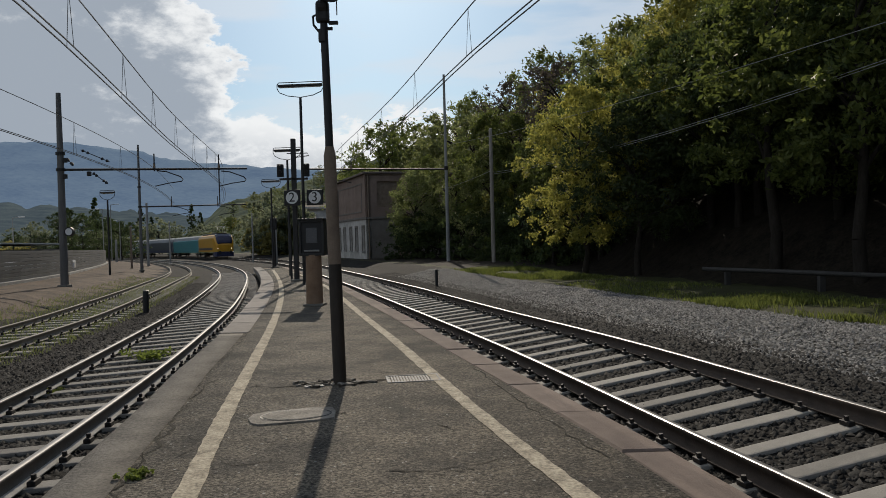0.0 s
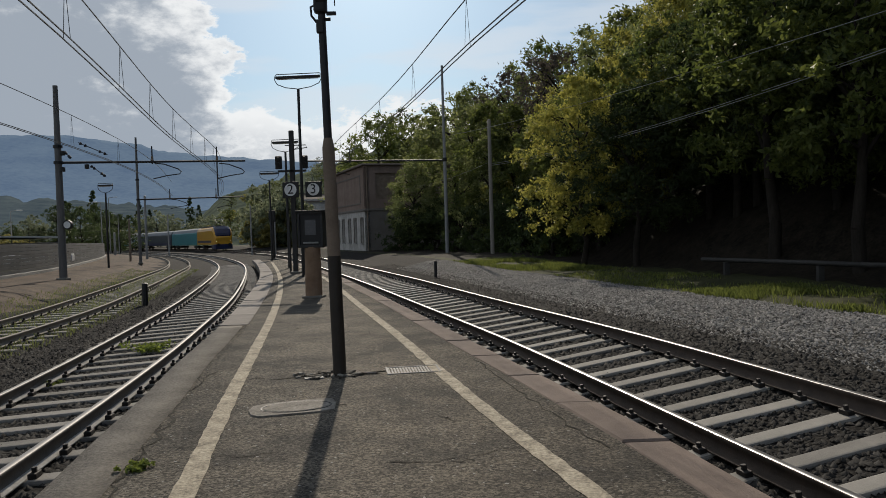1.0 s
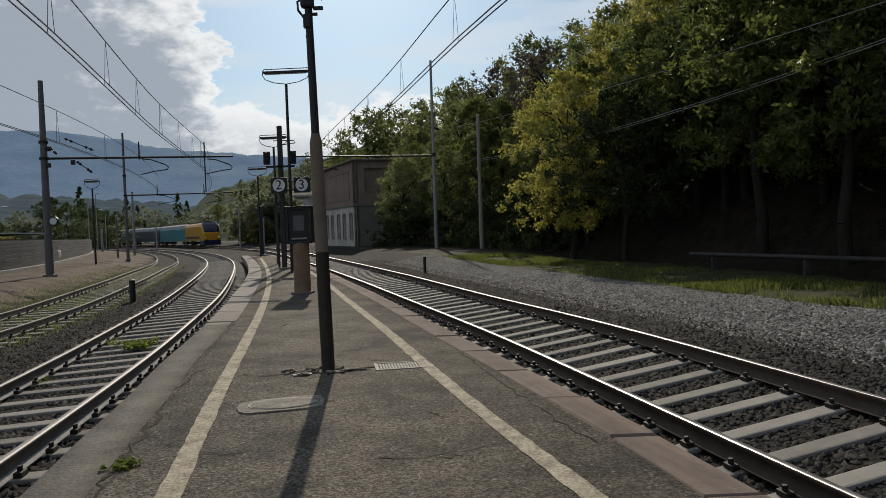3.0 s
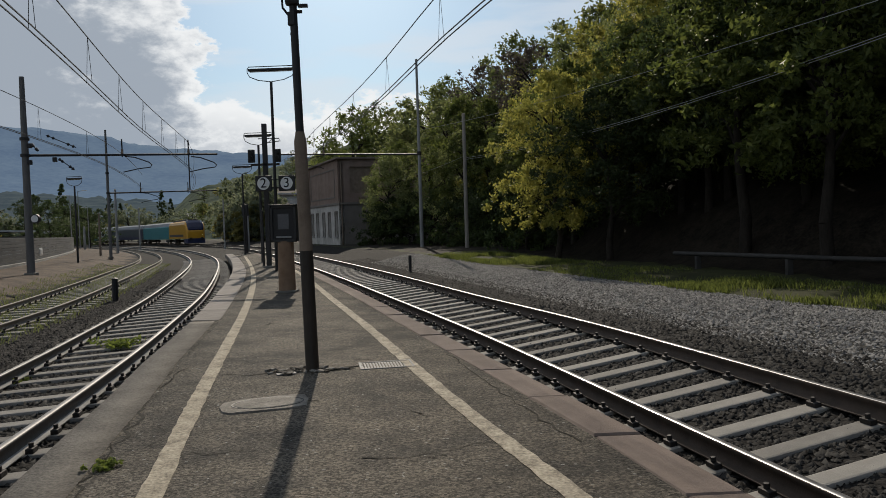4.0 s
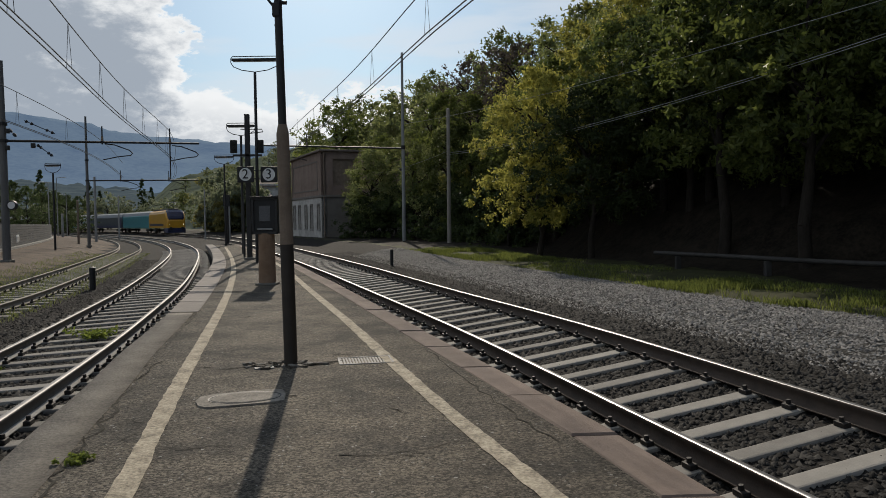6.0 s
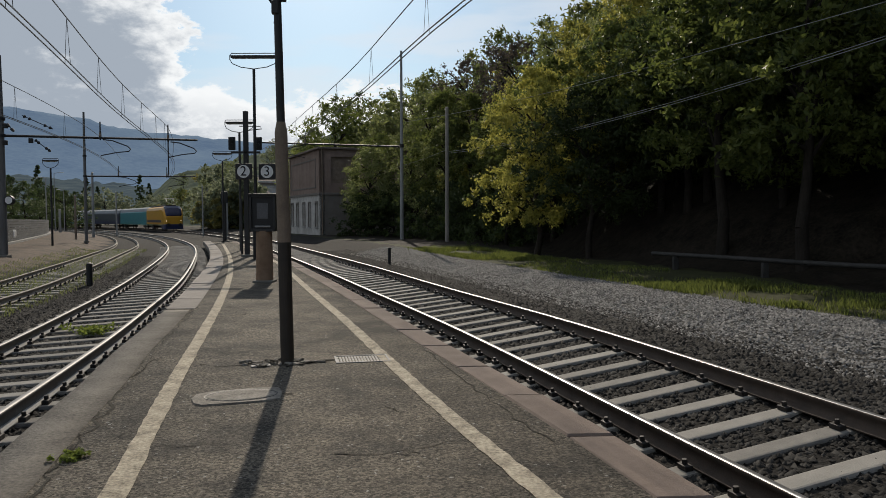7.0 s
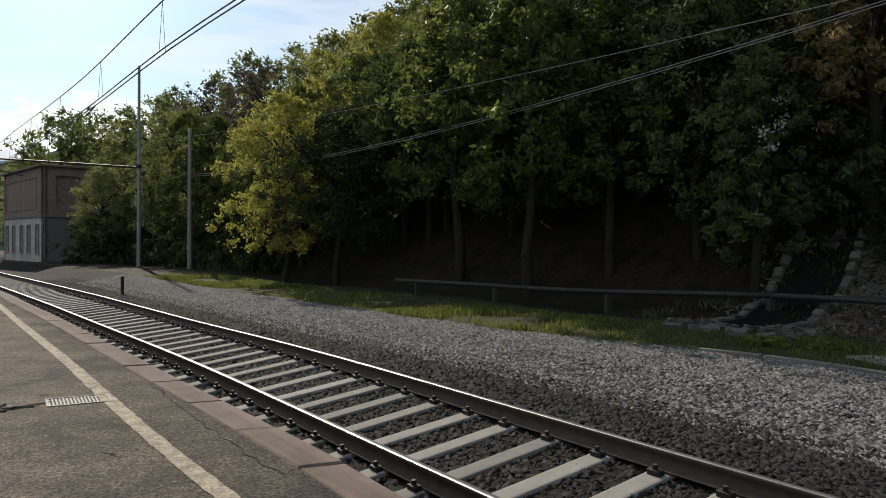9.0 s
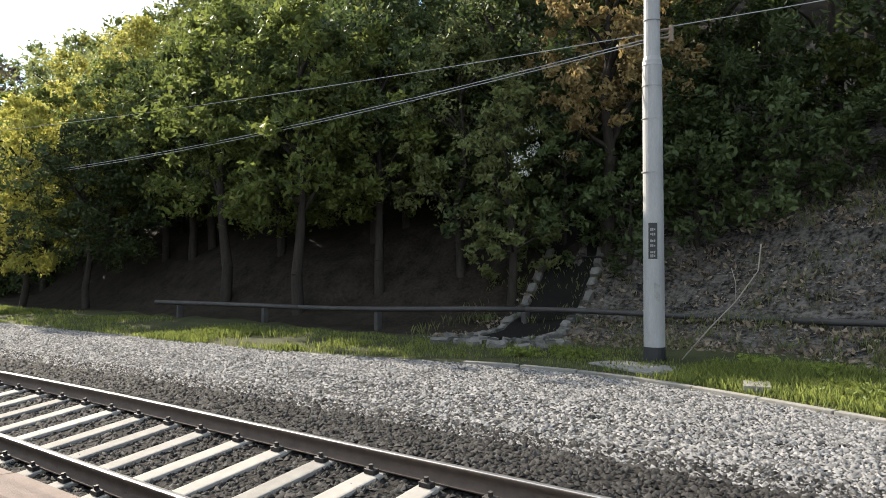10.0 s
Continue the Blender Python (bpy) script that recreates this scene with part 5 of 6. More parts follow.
def build_lamp_pole():
    pole = thing("loudspeaker_pole", (-1.17, 8.18, 0))
    tagged(pole, "dark brown steel pole on the platform carrying loudspeakers", "pole")
    bm = bmesh.new()
    rod(bm, (0, 0, 1.28), (-0.02, 0, 2.44), 0.070, 0.066, 18)
    rod(bm, (-0.02, 0, 2.44), (-0.021, 0, 2.54), 0.066, 0.046, 18)
    part("brown_tube", bm, M_STEEL_BROWN, pole, smooth=False)
    bm = bmesh.new()
    rod(bm, (0.02, 0, -0.02), (0, 0, 1.28), 0.071, 0.0705, 18)
    part("black_foot", bm, M_POLE_FOOT, pole, "blackened foot")
    bm = bmesh.new()
    rod(bm, (-0.021, 0, 2.54), (-0.055, 0, 4.6), 0.044, 0.038, 16)
    part("upper_tube", bm, M_STEEL_DARK, pole)
    bm = bmesh.new()
    box(bm, -0.06, -0.02, 3.72, 0.075, 0.07, 0.14, bevel=0.01)
    rod(bm, (-0.02, 0, 3.80), (0.05, 0, 3.80), 0.02)
    part("junction_box", bm, M_STEEL_DARK, pole)
    bm = bmesh.new()
    tube(bm, [Vector(p) for p in ((-0.06, 0, 3.66), (-0.075, -0.01, 3.56), (-0.06, 0, 3.53), (-0.05, 0, 3.62))], 0.008)
    tube(bm, [Vector(p) for p in ((-0.09, 0, 3.76), (-0.15, -0.01, 3.84), (-0.155, -0.01, 3.93), (-0.10, 0, 3.96))], 0.013)
    part("cable", bm, M_BLACK, pole)
    bm = bmesh.new()
    rod(bm, (-0.09, -0.03, 4.02), (0.0, -0.03, 4.02), 0.075, 0.075, 14)
    box(bm, -0.05, -0.02, 3.97, 0.14, 0.12, 0.22, bevel=0.03)
    part("clamp", bm, M_STEEL_DARK, pole)
    bm = bmesh.new()
    rod(bm, (-0.04, -0.05, 4.14), (0.06, -0.22, 4.16), 0.06, 0.14, 18)
    rod(bm, (0.06, -0.22, 4.16), (0.065, -0.235, 4.16), 0.15, 0.15, 18)
    part("loudspeaker", bm, M_STEEL_DARK, pole, "dark horn loudspeaker")
    bm = bmesh.new()
    box(bm, 0.06, 0, 3.86, 0.1, 0.05, 0.03)
    rod(bm, (0.1, 0, 3.94), (0.1, 0, 4.2), 0.006)
    part("bracket", bm, M_STEEL_DARK, pole)
    # broken collar of asphalt round the foot
    rng = random.Random(6)
    for i in range(40):
        a, r = rng.uniform(0, 6.28), rng.uniform(0.08, 0.26)
        bm = bmesh.new()
        box(bm, -1.22 + math.cos(a) * r * 1.7, 8.14 + math.sin(a) * r * 0.8, 0.002 + rng.uniform(0, 0.01), rng.uniform(0.03, 0.11), rng.uniform(0.02, 0.07), 0.03, a, bevel=0.008)
        for vert in bm.verts:
            vert.co += Vector((rng.uniform(-0.012, 0.012), rng.uniform(-0.012, 0.012), rng.uniform(-0.008, 0.004)))
        tagged(link_mesh("asphalt_chunk", bm, M_CONCRETE_WARM if i % 2 else M_ASPHALT), "broken piece of asphalt round the pole foot", "rubble", group="broken asphalt")


M_POLE_FOOT = material("blackened steel", (0.012, 0.009, 0.006), (0.042, 0.031, 0.021), 6, 0.6, bump=0.15)
build_lamp_pole()


def build_cabinet():
    cab = thing("platform_cabinet", (-3.08, 18.05, 0), -4)
    tagged(cab, "black control box with a window on a stained concrete pillar", "control box")
    bm = bmesh.new()
    rod(bm, (0, 0, 0), (0, 0, 1.2), 0.2, 0.185, 20)
    part("pillar", bm, M_PILLAR, cab, "stained brown concrete pillar")
    bm = bmesh.new()
    box(bm, 0, 0, 0.02, 0.48, 0.44, 0.06, bevel=0.02)
    part("foot", bm, M_KERB, cab)
    bm = bmesh.new()
    box(bm, 0, 0.05, 1.61, 0.6, 0.36, 0.84, bevel=0.015)
    bodyp = part("box_body", bm, M_BLACK, cab)
    bm = bmesh.new()
    for dx, dz, sx, sz in ((0, 0.4, 0.6, 0.06), (0, -0.4, 0.6, 0.06), (-0.275, 0, 0.05, 0.86), (0.275, 0, 0.05, 0.86)):
        box(bm, dx, -0.145, 1.61 + dz, sx, 0.05, sz, bevel=0.008)
    part("door_frame", bm, M_STEEL_DARK, bodyp)
    bm = bmesh.new()
    box(bm, 0.0, -0.137, 1.66, 0.26, 0.01, 0.36)
    part("window", bm, M_GREY_GLASS, bodyp, "dull grey window")
    bm = bmesh.new()
    box(bm, 0.0, -0.15, 1.3, 0.36, 0.03, 0.04, bevel=0.008)
    part("handle_bar", bm, M_MAST, bodyp)
    bm = bmesh.new()
    box(bm, 0, 0.02, 2.045, 0.66, 0.46, 0.03, bevel=0.008)
    part("roof_plate", bm, M_STEEL_DARK, cab)


M_PILLAR = material("stained concrete pillar", (0.15, 0.095, 0.06), (0.32, 0.225, 0.155), 3, 0.9, bump=0.4, fine=40)
M_GREY_GLASS = material("dull grey pane", (0.06, 0.062, 0.065), (0.11, 0.11, 0.115), 3, 0.25, bump=0.02)
build_cabinet()


# ---- covers in the platform ----
M_CRACK = material("earth in cracks", (0.02, 0.018, 0.014), (0.05, 0.045, 0.035), 12, 0.95, bump=0.5)
M_GRATE = material("worn grey grate iron", (0.14, 0.133, 0.122), (0.32, 0.305, 0.285), 8, 0.75, bump=0.2)


def build_covers():
    cover = thing("manhole_cover", (-1.25, 6.85, 0.0), 12)
    tagged(cover, "round iron manhole cover in a worn concrete surround", "manhole")
    bm = bmesh.new()
    rim = [(-0.36, -0.17), (-0.30, -0.25), (-0.05, -0.255), (0.22, -0.24), (0.35, -0.20), (0.385, 0.05), (0.37, 0.22), (0.24, 0.265), (0.0, 0.25), (-0.2, 0.235), (-0.345, 0.16), (-0.385, 0.0)]
    low, high = [[bm.verts.new((x * k, y * k, z)) for x, y in rim] for k, z in ((1.0, -0.02), (0.985, 0.014))]
    for i in range(len(rim)):
        bm.faces.new((low[i], low[(i + 1) % len(rim)], high[(i + 1) % len(rim)], high[i]))
    bm.faces.new(high)
    part("surround", bm, M_CONCRETE_WARM, cover)
    bm = bmesh.new()
    m = Matrix.Translation((0.03, 0, 0.013)) @ Matrix.Diagonal((1.25, 0.8, 1, 1))
    bmesh.ops.create_cone(bm, cap_ends=True, segments=40, radius1=0.235, radius2=0.225, depth=0.012, matrix=m)
    part("lid", bm, M_CONCRETE_WARM, cover)
    bm = bmesh.new()
    tube(bm, [(0.03 + math.cos(i / 48 * 6.2832) * 0.305, math.sin(i / 48 * 6.2832) * 0.195, 0.013) for i in range(49)], 0.006, 4)
    part("groove", bm, M_BLACK, cover)
    cover.matrix_basis = pose(-1.36, 6.66, 0.0, 0, 0, 13)
    grate = thing("drain_grate", (-0.37, 8.32, -0.006), 8)
    tagged(grate, "pale metal drain grate set in the asphalt", "grate")
    bm = bmesh.new()
    for dx, dy, sx, sy in ((0, 0.19, 0.58, 0.02), (0, -0.19, 0.58, 0.02), (-0.28, 0, 0.02, 0.36), (0.28, 0, 0.02, 0.36)):
        box(bm, dx, dy, 0, sx, sy, 0.03)
    part("frame", bm, M_GRATE, grate)
    bar = None
    for i in range(17):
        if bar is None:
            bm = bmesh.new()
            box(bm, 0, 0, 0, 0.018, 0.36, 0.02)
            bar = part("bar", bm, M_GRATE, grate)
            bar.matrix_basis = pose(-0.26, 0, 0)
        else:
            ob = new("bar", bar.data)
            ob.parent, ob.matrix_basis = grate, pose(-0.26 + i * 0.0325, 0, 0)
    bm = bmesh.new()
    box(bm, 0, 0, -0.008, 0.54, 0.34, 0.01)
    part("well", bm, M_BLACK, grate)
    bm = bmesh.new()
    box(bm, -1.40, 8.0, 0.006, 0.2, 0.1, 0.014, 0.3, bevel=0.006)
    tagged(link_mesh("metal_lid", bm, M_GRATE), "small pale metal lid beside the pole foot", "lid")


build_covers()


def cracks():
    """Broken lines of dark earth in the asphalt."""
    rng = random.Random(12)
    starts = [((-2.55, 5.0), (-2.6, 8.6), 18, 0.02), ((-2.15, 5.0), (-2.75, 8.0), 16, 0.016), ((-1.9, 8.0), (-0.65, 8.3), 12, 0.03), ((-2.9, 8.2), (-2.3, 8.6), 7, 0.02), ((-3.2, 11.6), (-2.2, 12.3), 8, 0.02), ((-0.4, 5.0), (0.0, 4.9), 5, 0.02),
              ((-1.9, 5.2), (-1.2, 5.3), 8, 0.01), ((0.35, 9.2), (0.1, 10.6), 8, 0.02), ((0.8, 6.4), (0.35, 8.8), 14, 0.018), ((1.05, 5.2), (0.8, 6.4), 8, 0.018), ((-2.4, 10.4), (-1.0, 10.2), 9, 0.012), ((-0.3, 4.95), (0.45, 5.25), 7, 0.01), ((-2.7, 15), (-1.6, 14.6), 8, 0.02)]
    for k in range(9):
        y = 4.2 + k * 1.0
        starts.append(((float(EDGE_L(y)) + 0.44, y), (float(EDGE_L(y + 1.05)) + 0.44, y + 1.05), 9, rng.uniform(0.012, 0.035)))
    for k in range(16):
        x, y = rng.uniform(-2.4, -1.9) if k < 9 else rng.uniform(-0.9, 0.9), rng.uniform(4.8, 13)
        x -= 0.0 if k < 9 else 0.11 * (y - 4.8)
        starts.append(((x, y), (x + rng.uniform(-0.35, 0.35), y + rng.uniform(-0.3, 0.3)), 5, rng.uniform(0.008, 0.022)))
    starts += [((-1.75, 8.0), (-1.3, 8.12), 6, 0.06), ((-1.05, 8.2), (-0.66, 8.3), 6, 0.055), ((-1.1, 8.05), (-0.7, 8.2), 5, 0.03)]
    for (a, b, n, w) in starts:
        pts = []
        for i in range(n + 1):
            u = i / n
            pts.append((a[0] + (b[0] - a[0]) * u + rng.uniform(-1, 1) * 0.05, a[1] + (b[1] - a[1]) * u + rng.uniform(-1, 1) * 0.05))
        v, f = [], []
        for i, (x, y) in enumerate(pts):
            dx, dy = b[0] - a[0], b[1] - a[1]
            k = math.hypot(dx, dy)
            ww = w * rng.uniform(0.15, 1.2)
            v += [(x - dy / k * ww / 2, y + dx / k * ww / 2, 0.004), (x + dy / k * ww / 2, y - dx / k * ww / 2, 0.004)]
            if i:
                f.append((2 * i - 2, 2 * i - 1, 2 * i + 1, 2 * i))
        ob = array_mesh("crack", v, f, M_CRACK, PLATFORM)
        tagged(ob, "dark earth-filled crack")


cracks()


# ---- old railway building ----
def build_house():
    ux, uy = -0.331, 0.944          # along the front, away from the platform
    house = thing("railway_building", (-6.1, 61.5, -0.2), math.degrees(math.atan2(uy, ux)))
    tagged(house, "two-storey old railway building with pale ground floor and brown upper floor", "building")
    L, W, H1, H = 12.0, 8.0, 3.5, 7.0
    # local x along the front, local y towards the line; the front is at y = 0, the house behind it at y < 0
    T = 0.35

    def wall_with_openings(name, mat, z0, z1, spans, openings, axis):
        bm = bmesh.new()
        xs = sorted({0.0, spans} | {a for a, b, c, d in openings} | {b for a, b, c, d in openings})
        for a, b in zip(xs[:-1], xs[1:]):
            zs = [(z0, z1)]
            for p, q, c, d in openings:
                if p <= a and b <= q:
                    zs = [(z0, c), (d, z1)]
            for c, d in zs:
                if d - c < 0.01:
                    continue
                if axis == "x":
                    box(bm, (a + b) / 2, -T / 2, (c + d) / 2, b - a, T, d - c)
                else:
                    box(bm, T / 2, -(a + b) / 2, (c + d) / 2, T, b - a, d - c)
        bmesh.ops.remove_doubles(bm, verts=bm.verts, dist=0.001)
        return part(name, bm, mat, house)

    low = [(0.9, 1.7, 0.75, 2.75), (3.4, 4.2, 0.75, 2.75), (5.6, 6.4, 0.75, 2.75), (8.2, 9.0, 0.75, 2.75), (10.4, 11.2, 0.75, 2.75)]
    tagged(wall_with_openings("front_wall", M_PLASTER, -0.3, H1, L, low, "x"), "stained pale plaster")
    tagged(wall_with_openings("upper_wall", M_PLASTER_BROWN, H1, H, L, [], "x"), "brownish plaster")
    tagged(wall_with_openings("end_wall", M_PLASTER_BROWN, H1, H, W, [(0.9, 2.9, 4.3, 6.4)], "y"), "brownish plaster")
    # the end's ground floor takes a darker plaster in place of shade
    tagged(wall_with_openings("end_wall", M_PLASTER_GREY, -0.3, H1, W, [(2.6, 3.6, -0.2, 2.2)], "y"), "plaster toned dark for the shaded end")
    for nm, b in (("back_wall", (L / 2, -W + T / 2, (H - 0.3) / 2, L, T, H + 0.3)), ("far_wall", (L - T / 2, -W / 2, (H - 0.3) / 2, T, W, H + 0.3))):
        bm = bmesh.new()
        box(bm, *b)
        part(nm, bm, M_PLASTER_BROWN, house)
    bm = bmesh.new()
    box(bm, L / 2, 0.04, H1 - 0.06, L + 0.12, 0.12, 0.18, bevel=0.02)
    box(bm, -0.04, -W / 2, H1 - 0.06, 0.12, W, 0.18, bevel=0.02)
    part("string_course", bm, M_PLASTER_GREY, house)
    bm = bmesh.new()
    box(bm, L / 2, -W / 2, H + 0.08, L + 0.5, W + 0.5, 0.16, bevel=0.03)
    part("roof", bm, M_ROOF, house, "thin flat roof slab with a weathered edge")
    for x in (0.35, L - 0.35):
        bm = bmesh.new()
        box(bm, x, 0.03, (H + H1) / 2 + 0.05, 0.35, 0.06, H - H1 - 0.3)
        part("pilaster", bm, M_PLASTER_BROWN, house)
    bm = bmesh.new()
    for z in (H - 0.7, H1 + 0.5):
        box(bm, L / 2 + 0.3, 0.02, z, L - 2.4, 0.04, 0.1)
    for x in (1.6, L - 1.0):
        box(bm, x, 0.02, (H + H1) / 2 - 0.1, 0.1, 0.04, H - H1 - 1.2)
    part("panel_frame", bm, M_PLASTER_GREY, house)
    for a, b, c, d in low:
        bm = bmesh.new()
        for q in ((a - 0.06, (c + d) / 2, 0.12, d - c + 0.24), (b + 0.06, (c + d) / 2, 0.12, d - c + 0.24), ((a + b) / 2, d + 0.06, b - a, 0.12)):
            box(bm, q[0], 0.02, q[1], q[2], 0.06, q[3])
        win = part("window", bm, M_PLASTER_GREY, house)
        bm = bmesh.new()
        box(bm, (a + b) / 2, -0.2, (c + d) / 2, b - a, 0.05, d - c)
        part("boarded_pane", bm, M_SHUTTER, win, "pale boarded pane")
        bm = bmesh.new()
        box(bm, (a + b) / 2, -0.15, (c + d) / 2, 0.06, 0.06, d - c)
        box(bm, (a + b) / 2, -0.15, c + (d - c) * 0.66, b - a, 0.06, 0.06)
        part("window_bar", bm, M_STEEL_BROWN, win)
        bm = bmesh.new()
        box(bm, (a + b) / 2, 0.05, c - 0.05, b - a + 0.3, 0.16, 0.08)
        part("sill", bm, M_CONCRETE, win)
    bm = bmesh.new()
    box(bm, 0.2, -1.9, 5.35, 0.06, 2.0, 2.1)
    part("dark_window", bm, M_STEEL_BROWN, house, "dark boarded upper window")
    bm = bmesh.new()
    box(bm, 0.2, -3.1, 1.0, 0.06, 1.0, 2.4)
    part("door", bm, M_STEEL_BROWN, house, "dark boarded door")
    bm = bmesh.new()
    rod(bm, (-0.06, -0.15, 0), (-0.06, -0.15, H), 0.05, seg=8)
    part("downpipe", bm, M_STEEL_BROWN, house)


M_PLASTER = material("stained white plaster", (0.30, 0.28, 0.25), (0.62, 0.60, 0.56), 1.2, 0.9, bump=0.3, fine=20, spread=0.8)
M_PLASTER_BROWN = material("brown weathered plaster", (0.17, 0.12, 0.095), (0.31, 0.24, 0.20), 1.0, 0.9, bump=0.3, fine=20, spread=0.6)
M_PLASTER_GREY = material("dark grey plaster trim", (0.13, 0.115, 0.10), (0.24, 0.22, 0.195), 1.4, 0.9, bump=0.3, fine=20)
M_ROOF = material("weathered roof edge", (0.12, 0.10, 0.085), (0.24, 0.20, 0.17), 2, 0.9, bump=0.3)
M_SHUTTER = material("pale boarded pane", (0.30, 0.29, 0.27), (0.48, 0.46, 0.43), 3, 0.8, bump=0.2)
build_house()


# ---- slatted wall behind the far platform ----
def build_wall():
    wall = thing("slatted_wall")
    tagged(wall, "long grey wall of horizontal slats on a pale kerb", "wall", kind="structure")
    line = spline([(-17.6, 20), (-20.36, 34.9), (-23.1, 45.2), (-28.0, 59.3), (-35.0, 78), (-44.5, 100), (-56, 122)])
    me_slat = me_post = me_base = None
    y = 26.0
    while y < 112:
        x = float(line(y))
        d = (float(line(y + 0.1)) - x) / 0.1
        k = math.hypot(1, d)
        L = 3.0
        g = ground_at(x, y)
        m = Matrix.Translation((x, y, g)) @ Matrix.Rotation(math.atan2(1, d), 4, "Z")
        if me_slat is None:
            bm = bmesh.new()
            box(bm, L / 2, 0, 0, L, 0.05, 0.165, bevel=0.01)
            me_slat = bpy.data.meshes.new("slat")
            bm.to_mesh(me_slat)
            bm.free()
            me_slat.materials.append(M_SLAT)
            bm = bmesh.new()
            box(bm, 0, 0.06, 0.72, 0.08, 0.1, 1.6, bevel=0.01)
            me_post = bpy.data.meshes.new("wall_post")
            bm.to_mesh(me_post)
            bm.free()
            me_post.materials.append(M_SLAT)
            bm = bmesh.new()
            box(bm, L / 2, 0, 0.02, L, 0.4, 0.24, bevel=0.02)
            me_base = bpy.data.meshes.new("base_kerb")
            bm.to_mesh(me_base)
            bm.free()
            me_base.materials.append(M_CONCRETE)
        for i in range(8):
            ob = new("slat", me_slat)
            ob.parent, ob.matrix_basis = wall, m @ Matrix.Translation((0, 0, 0.24 + 0.178 * i))
        for nm, me in (("wall_post", me_post), ("base_kerb", me_base)):
            ob = new(nm, me)
            ob.parent, ob.matrix_basis = wall, m
        y += L / k


M_SLAT = material("grey wall slat", (0.07, 0.07, 0.068), (0.15, 0.15, 0.145), 1.5, 0.8, bump=0.2, fine=30, random_mix=0.4)
build_wall()


def parked_car(x, y, turn, mat, label):
    car = thing("parked_car", (x, y, ground_at(x, y)), turn)
    tagged(car, label, "car", group="parked cars")
    bm = bmesh.new()
    box(bm, 0, 0, 0.62, 4.2, 1.7, 0.6, bevel=0.16)
    part("body", bm, mat, car)
    bm = bmesh.new()
    made = bmesh.ops.create_cube(bm, size=1, matrix=Matrix.Translation((-0.2, 0, 1.17)) @ Matrix.Diagonal((2.4, 1.5, 0.55, 1)))
    for v in made["verts"]:
        if v.co.z > 1.2:
            v.co.x = -0.2 + (v.co.x + 0.2) * 0.72
            v.co.y *= 0.85
    bmesh.ops.bevel(bm, geom=bm.edges[:], offset=0.07, segments=2, affect="EDGES")
    part("cabin", bm, M_CAR_GLASS, car, "dark glazed cabin")
    bm = bmesh.new()
    box(bm, -0.2, 0, 1.46, 1.6, 1.2, 0.05, bevel=0.02)
    part("roof", bm, mat, car)
    for wx in (-1.3, 1.3):
        for wy in (-0.78, 0.78):
            bm = bmesh.new()
            rod(bm, (wx, wy - 0.1, 0.31), (wx, wy + 0.1, 0.31), 0.31, seg=18)
            wheel = part("tyre", bm, M_BLACK, car)
            bm = bmesh.new()
            rod(bm, (wx, wy - 0.11, 0.31), (wx, wy + 0.11, 0.31), 0.18, seg=14)
            part("rim", bm, M_MAST, wheel)


M_CAR_WHITE = material("white car paint", (0.6, 0.6, 0.6), (0.75, 0.75, 0.75), 2, 0.25, bump=0)
M_CAR_GREY = material("silver car paint", (0.3, 0.31, 0.32), (0.42, 0.43, 0.44), 2, 0.25, metal=0.4, bump=0)
M_CAR_GLASS = material("car glass", (0.01, 0.012, 0.014), (0.03, 0.032, 0.035), 2, 0.08, bump=0)
for (x, y, tr, mm, lb) in ((-27.5, 52, 20, M_CAR_WHITE, "white parked car behind the slatted wall"), (-32, 60, 15, M_CAR_GREY, "silver parked car behind the slatted wall"), (-34, 68, 25, M_CAR_WHITE, "white parked car behind the slatted wall"), (-38, 74, 10, M_CAR_GREY, "silver parked car behind the slatted wall"), (-40, 80, 10, M_CAR_WHITE, "white parked car behind the slatted wall")):
    parked_car(x, y, tr, mm, lb)


M_SHED_ROOF = material("pale sheet roof", (0.38, 0.38, 0.37), (0.58, 0.58, 0.56), 1, 0.6, bump=0.1)


def build_shed():
    shed = thing("low_shed", (-44, 74, -1.2), -55)
    tagged(shed, "long low shed with a pale roof behind the wall", "shed")
    bm = bmesh.new()
    box(bm, 0, 0, 1.3, 26, 9, 2.6)
    part("wall", bm, M_PLASTER_GREY, shed)
    bm = bmesh.new()
    for s in (-1, 1):
        m = Matrix.Translation((0, s * 2.4, 3.1)) @ Matrix.Rotation(s * -0.035, 4, "X") @ Matrix.Diagonal((26.6, 5.0, 0.12, 1))
        bmesh.ops.create_cube(bm, size=1, matrix=m)
    part("roof", bm, M_SHED_ROOF, shed, "pale sheet roof")


build_shed()


def street_lamp(x, y, h, turn):
    lamp = thing("street_lamp", (x, y, ground_at(x, y)), turn)
    tagged(lamp, "thin grey street lamp with a flat head", "lamp", group="street lamps")
    bm = bmesh.new()
    rod(bm, (0, 0, 0), (0, 0, h), 0.07, 0.045, 10)
    rod(bm, (0, 0, h), (0.7, 0, h + 0.1), 0.035, seg=8)
    part("post", bm, M_MAST, lamp)
    bm = bmesh.new()
    box(bm, 0.9, 0, h + 0.1, 0.6, 0.22, 0.09, bevel=0.03)
    part("head", bm, M_WHITE, lamp)


for x, y, h, t in ((-44, 78, 5.6, 0), (-41, 92, 6.5, 160), (-50, 118, 6.5, 160), (-47, 108, 8.0, 10)):
    street_lamp(x, y, h, t)


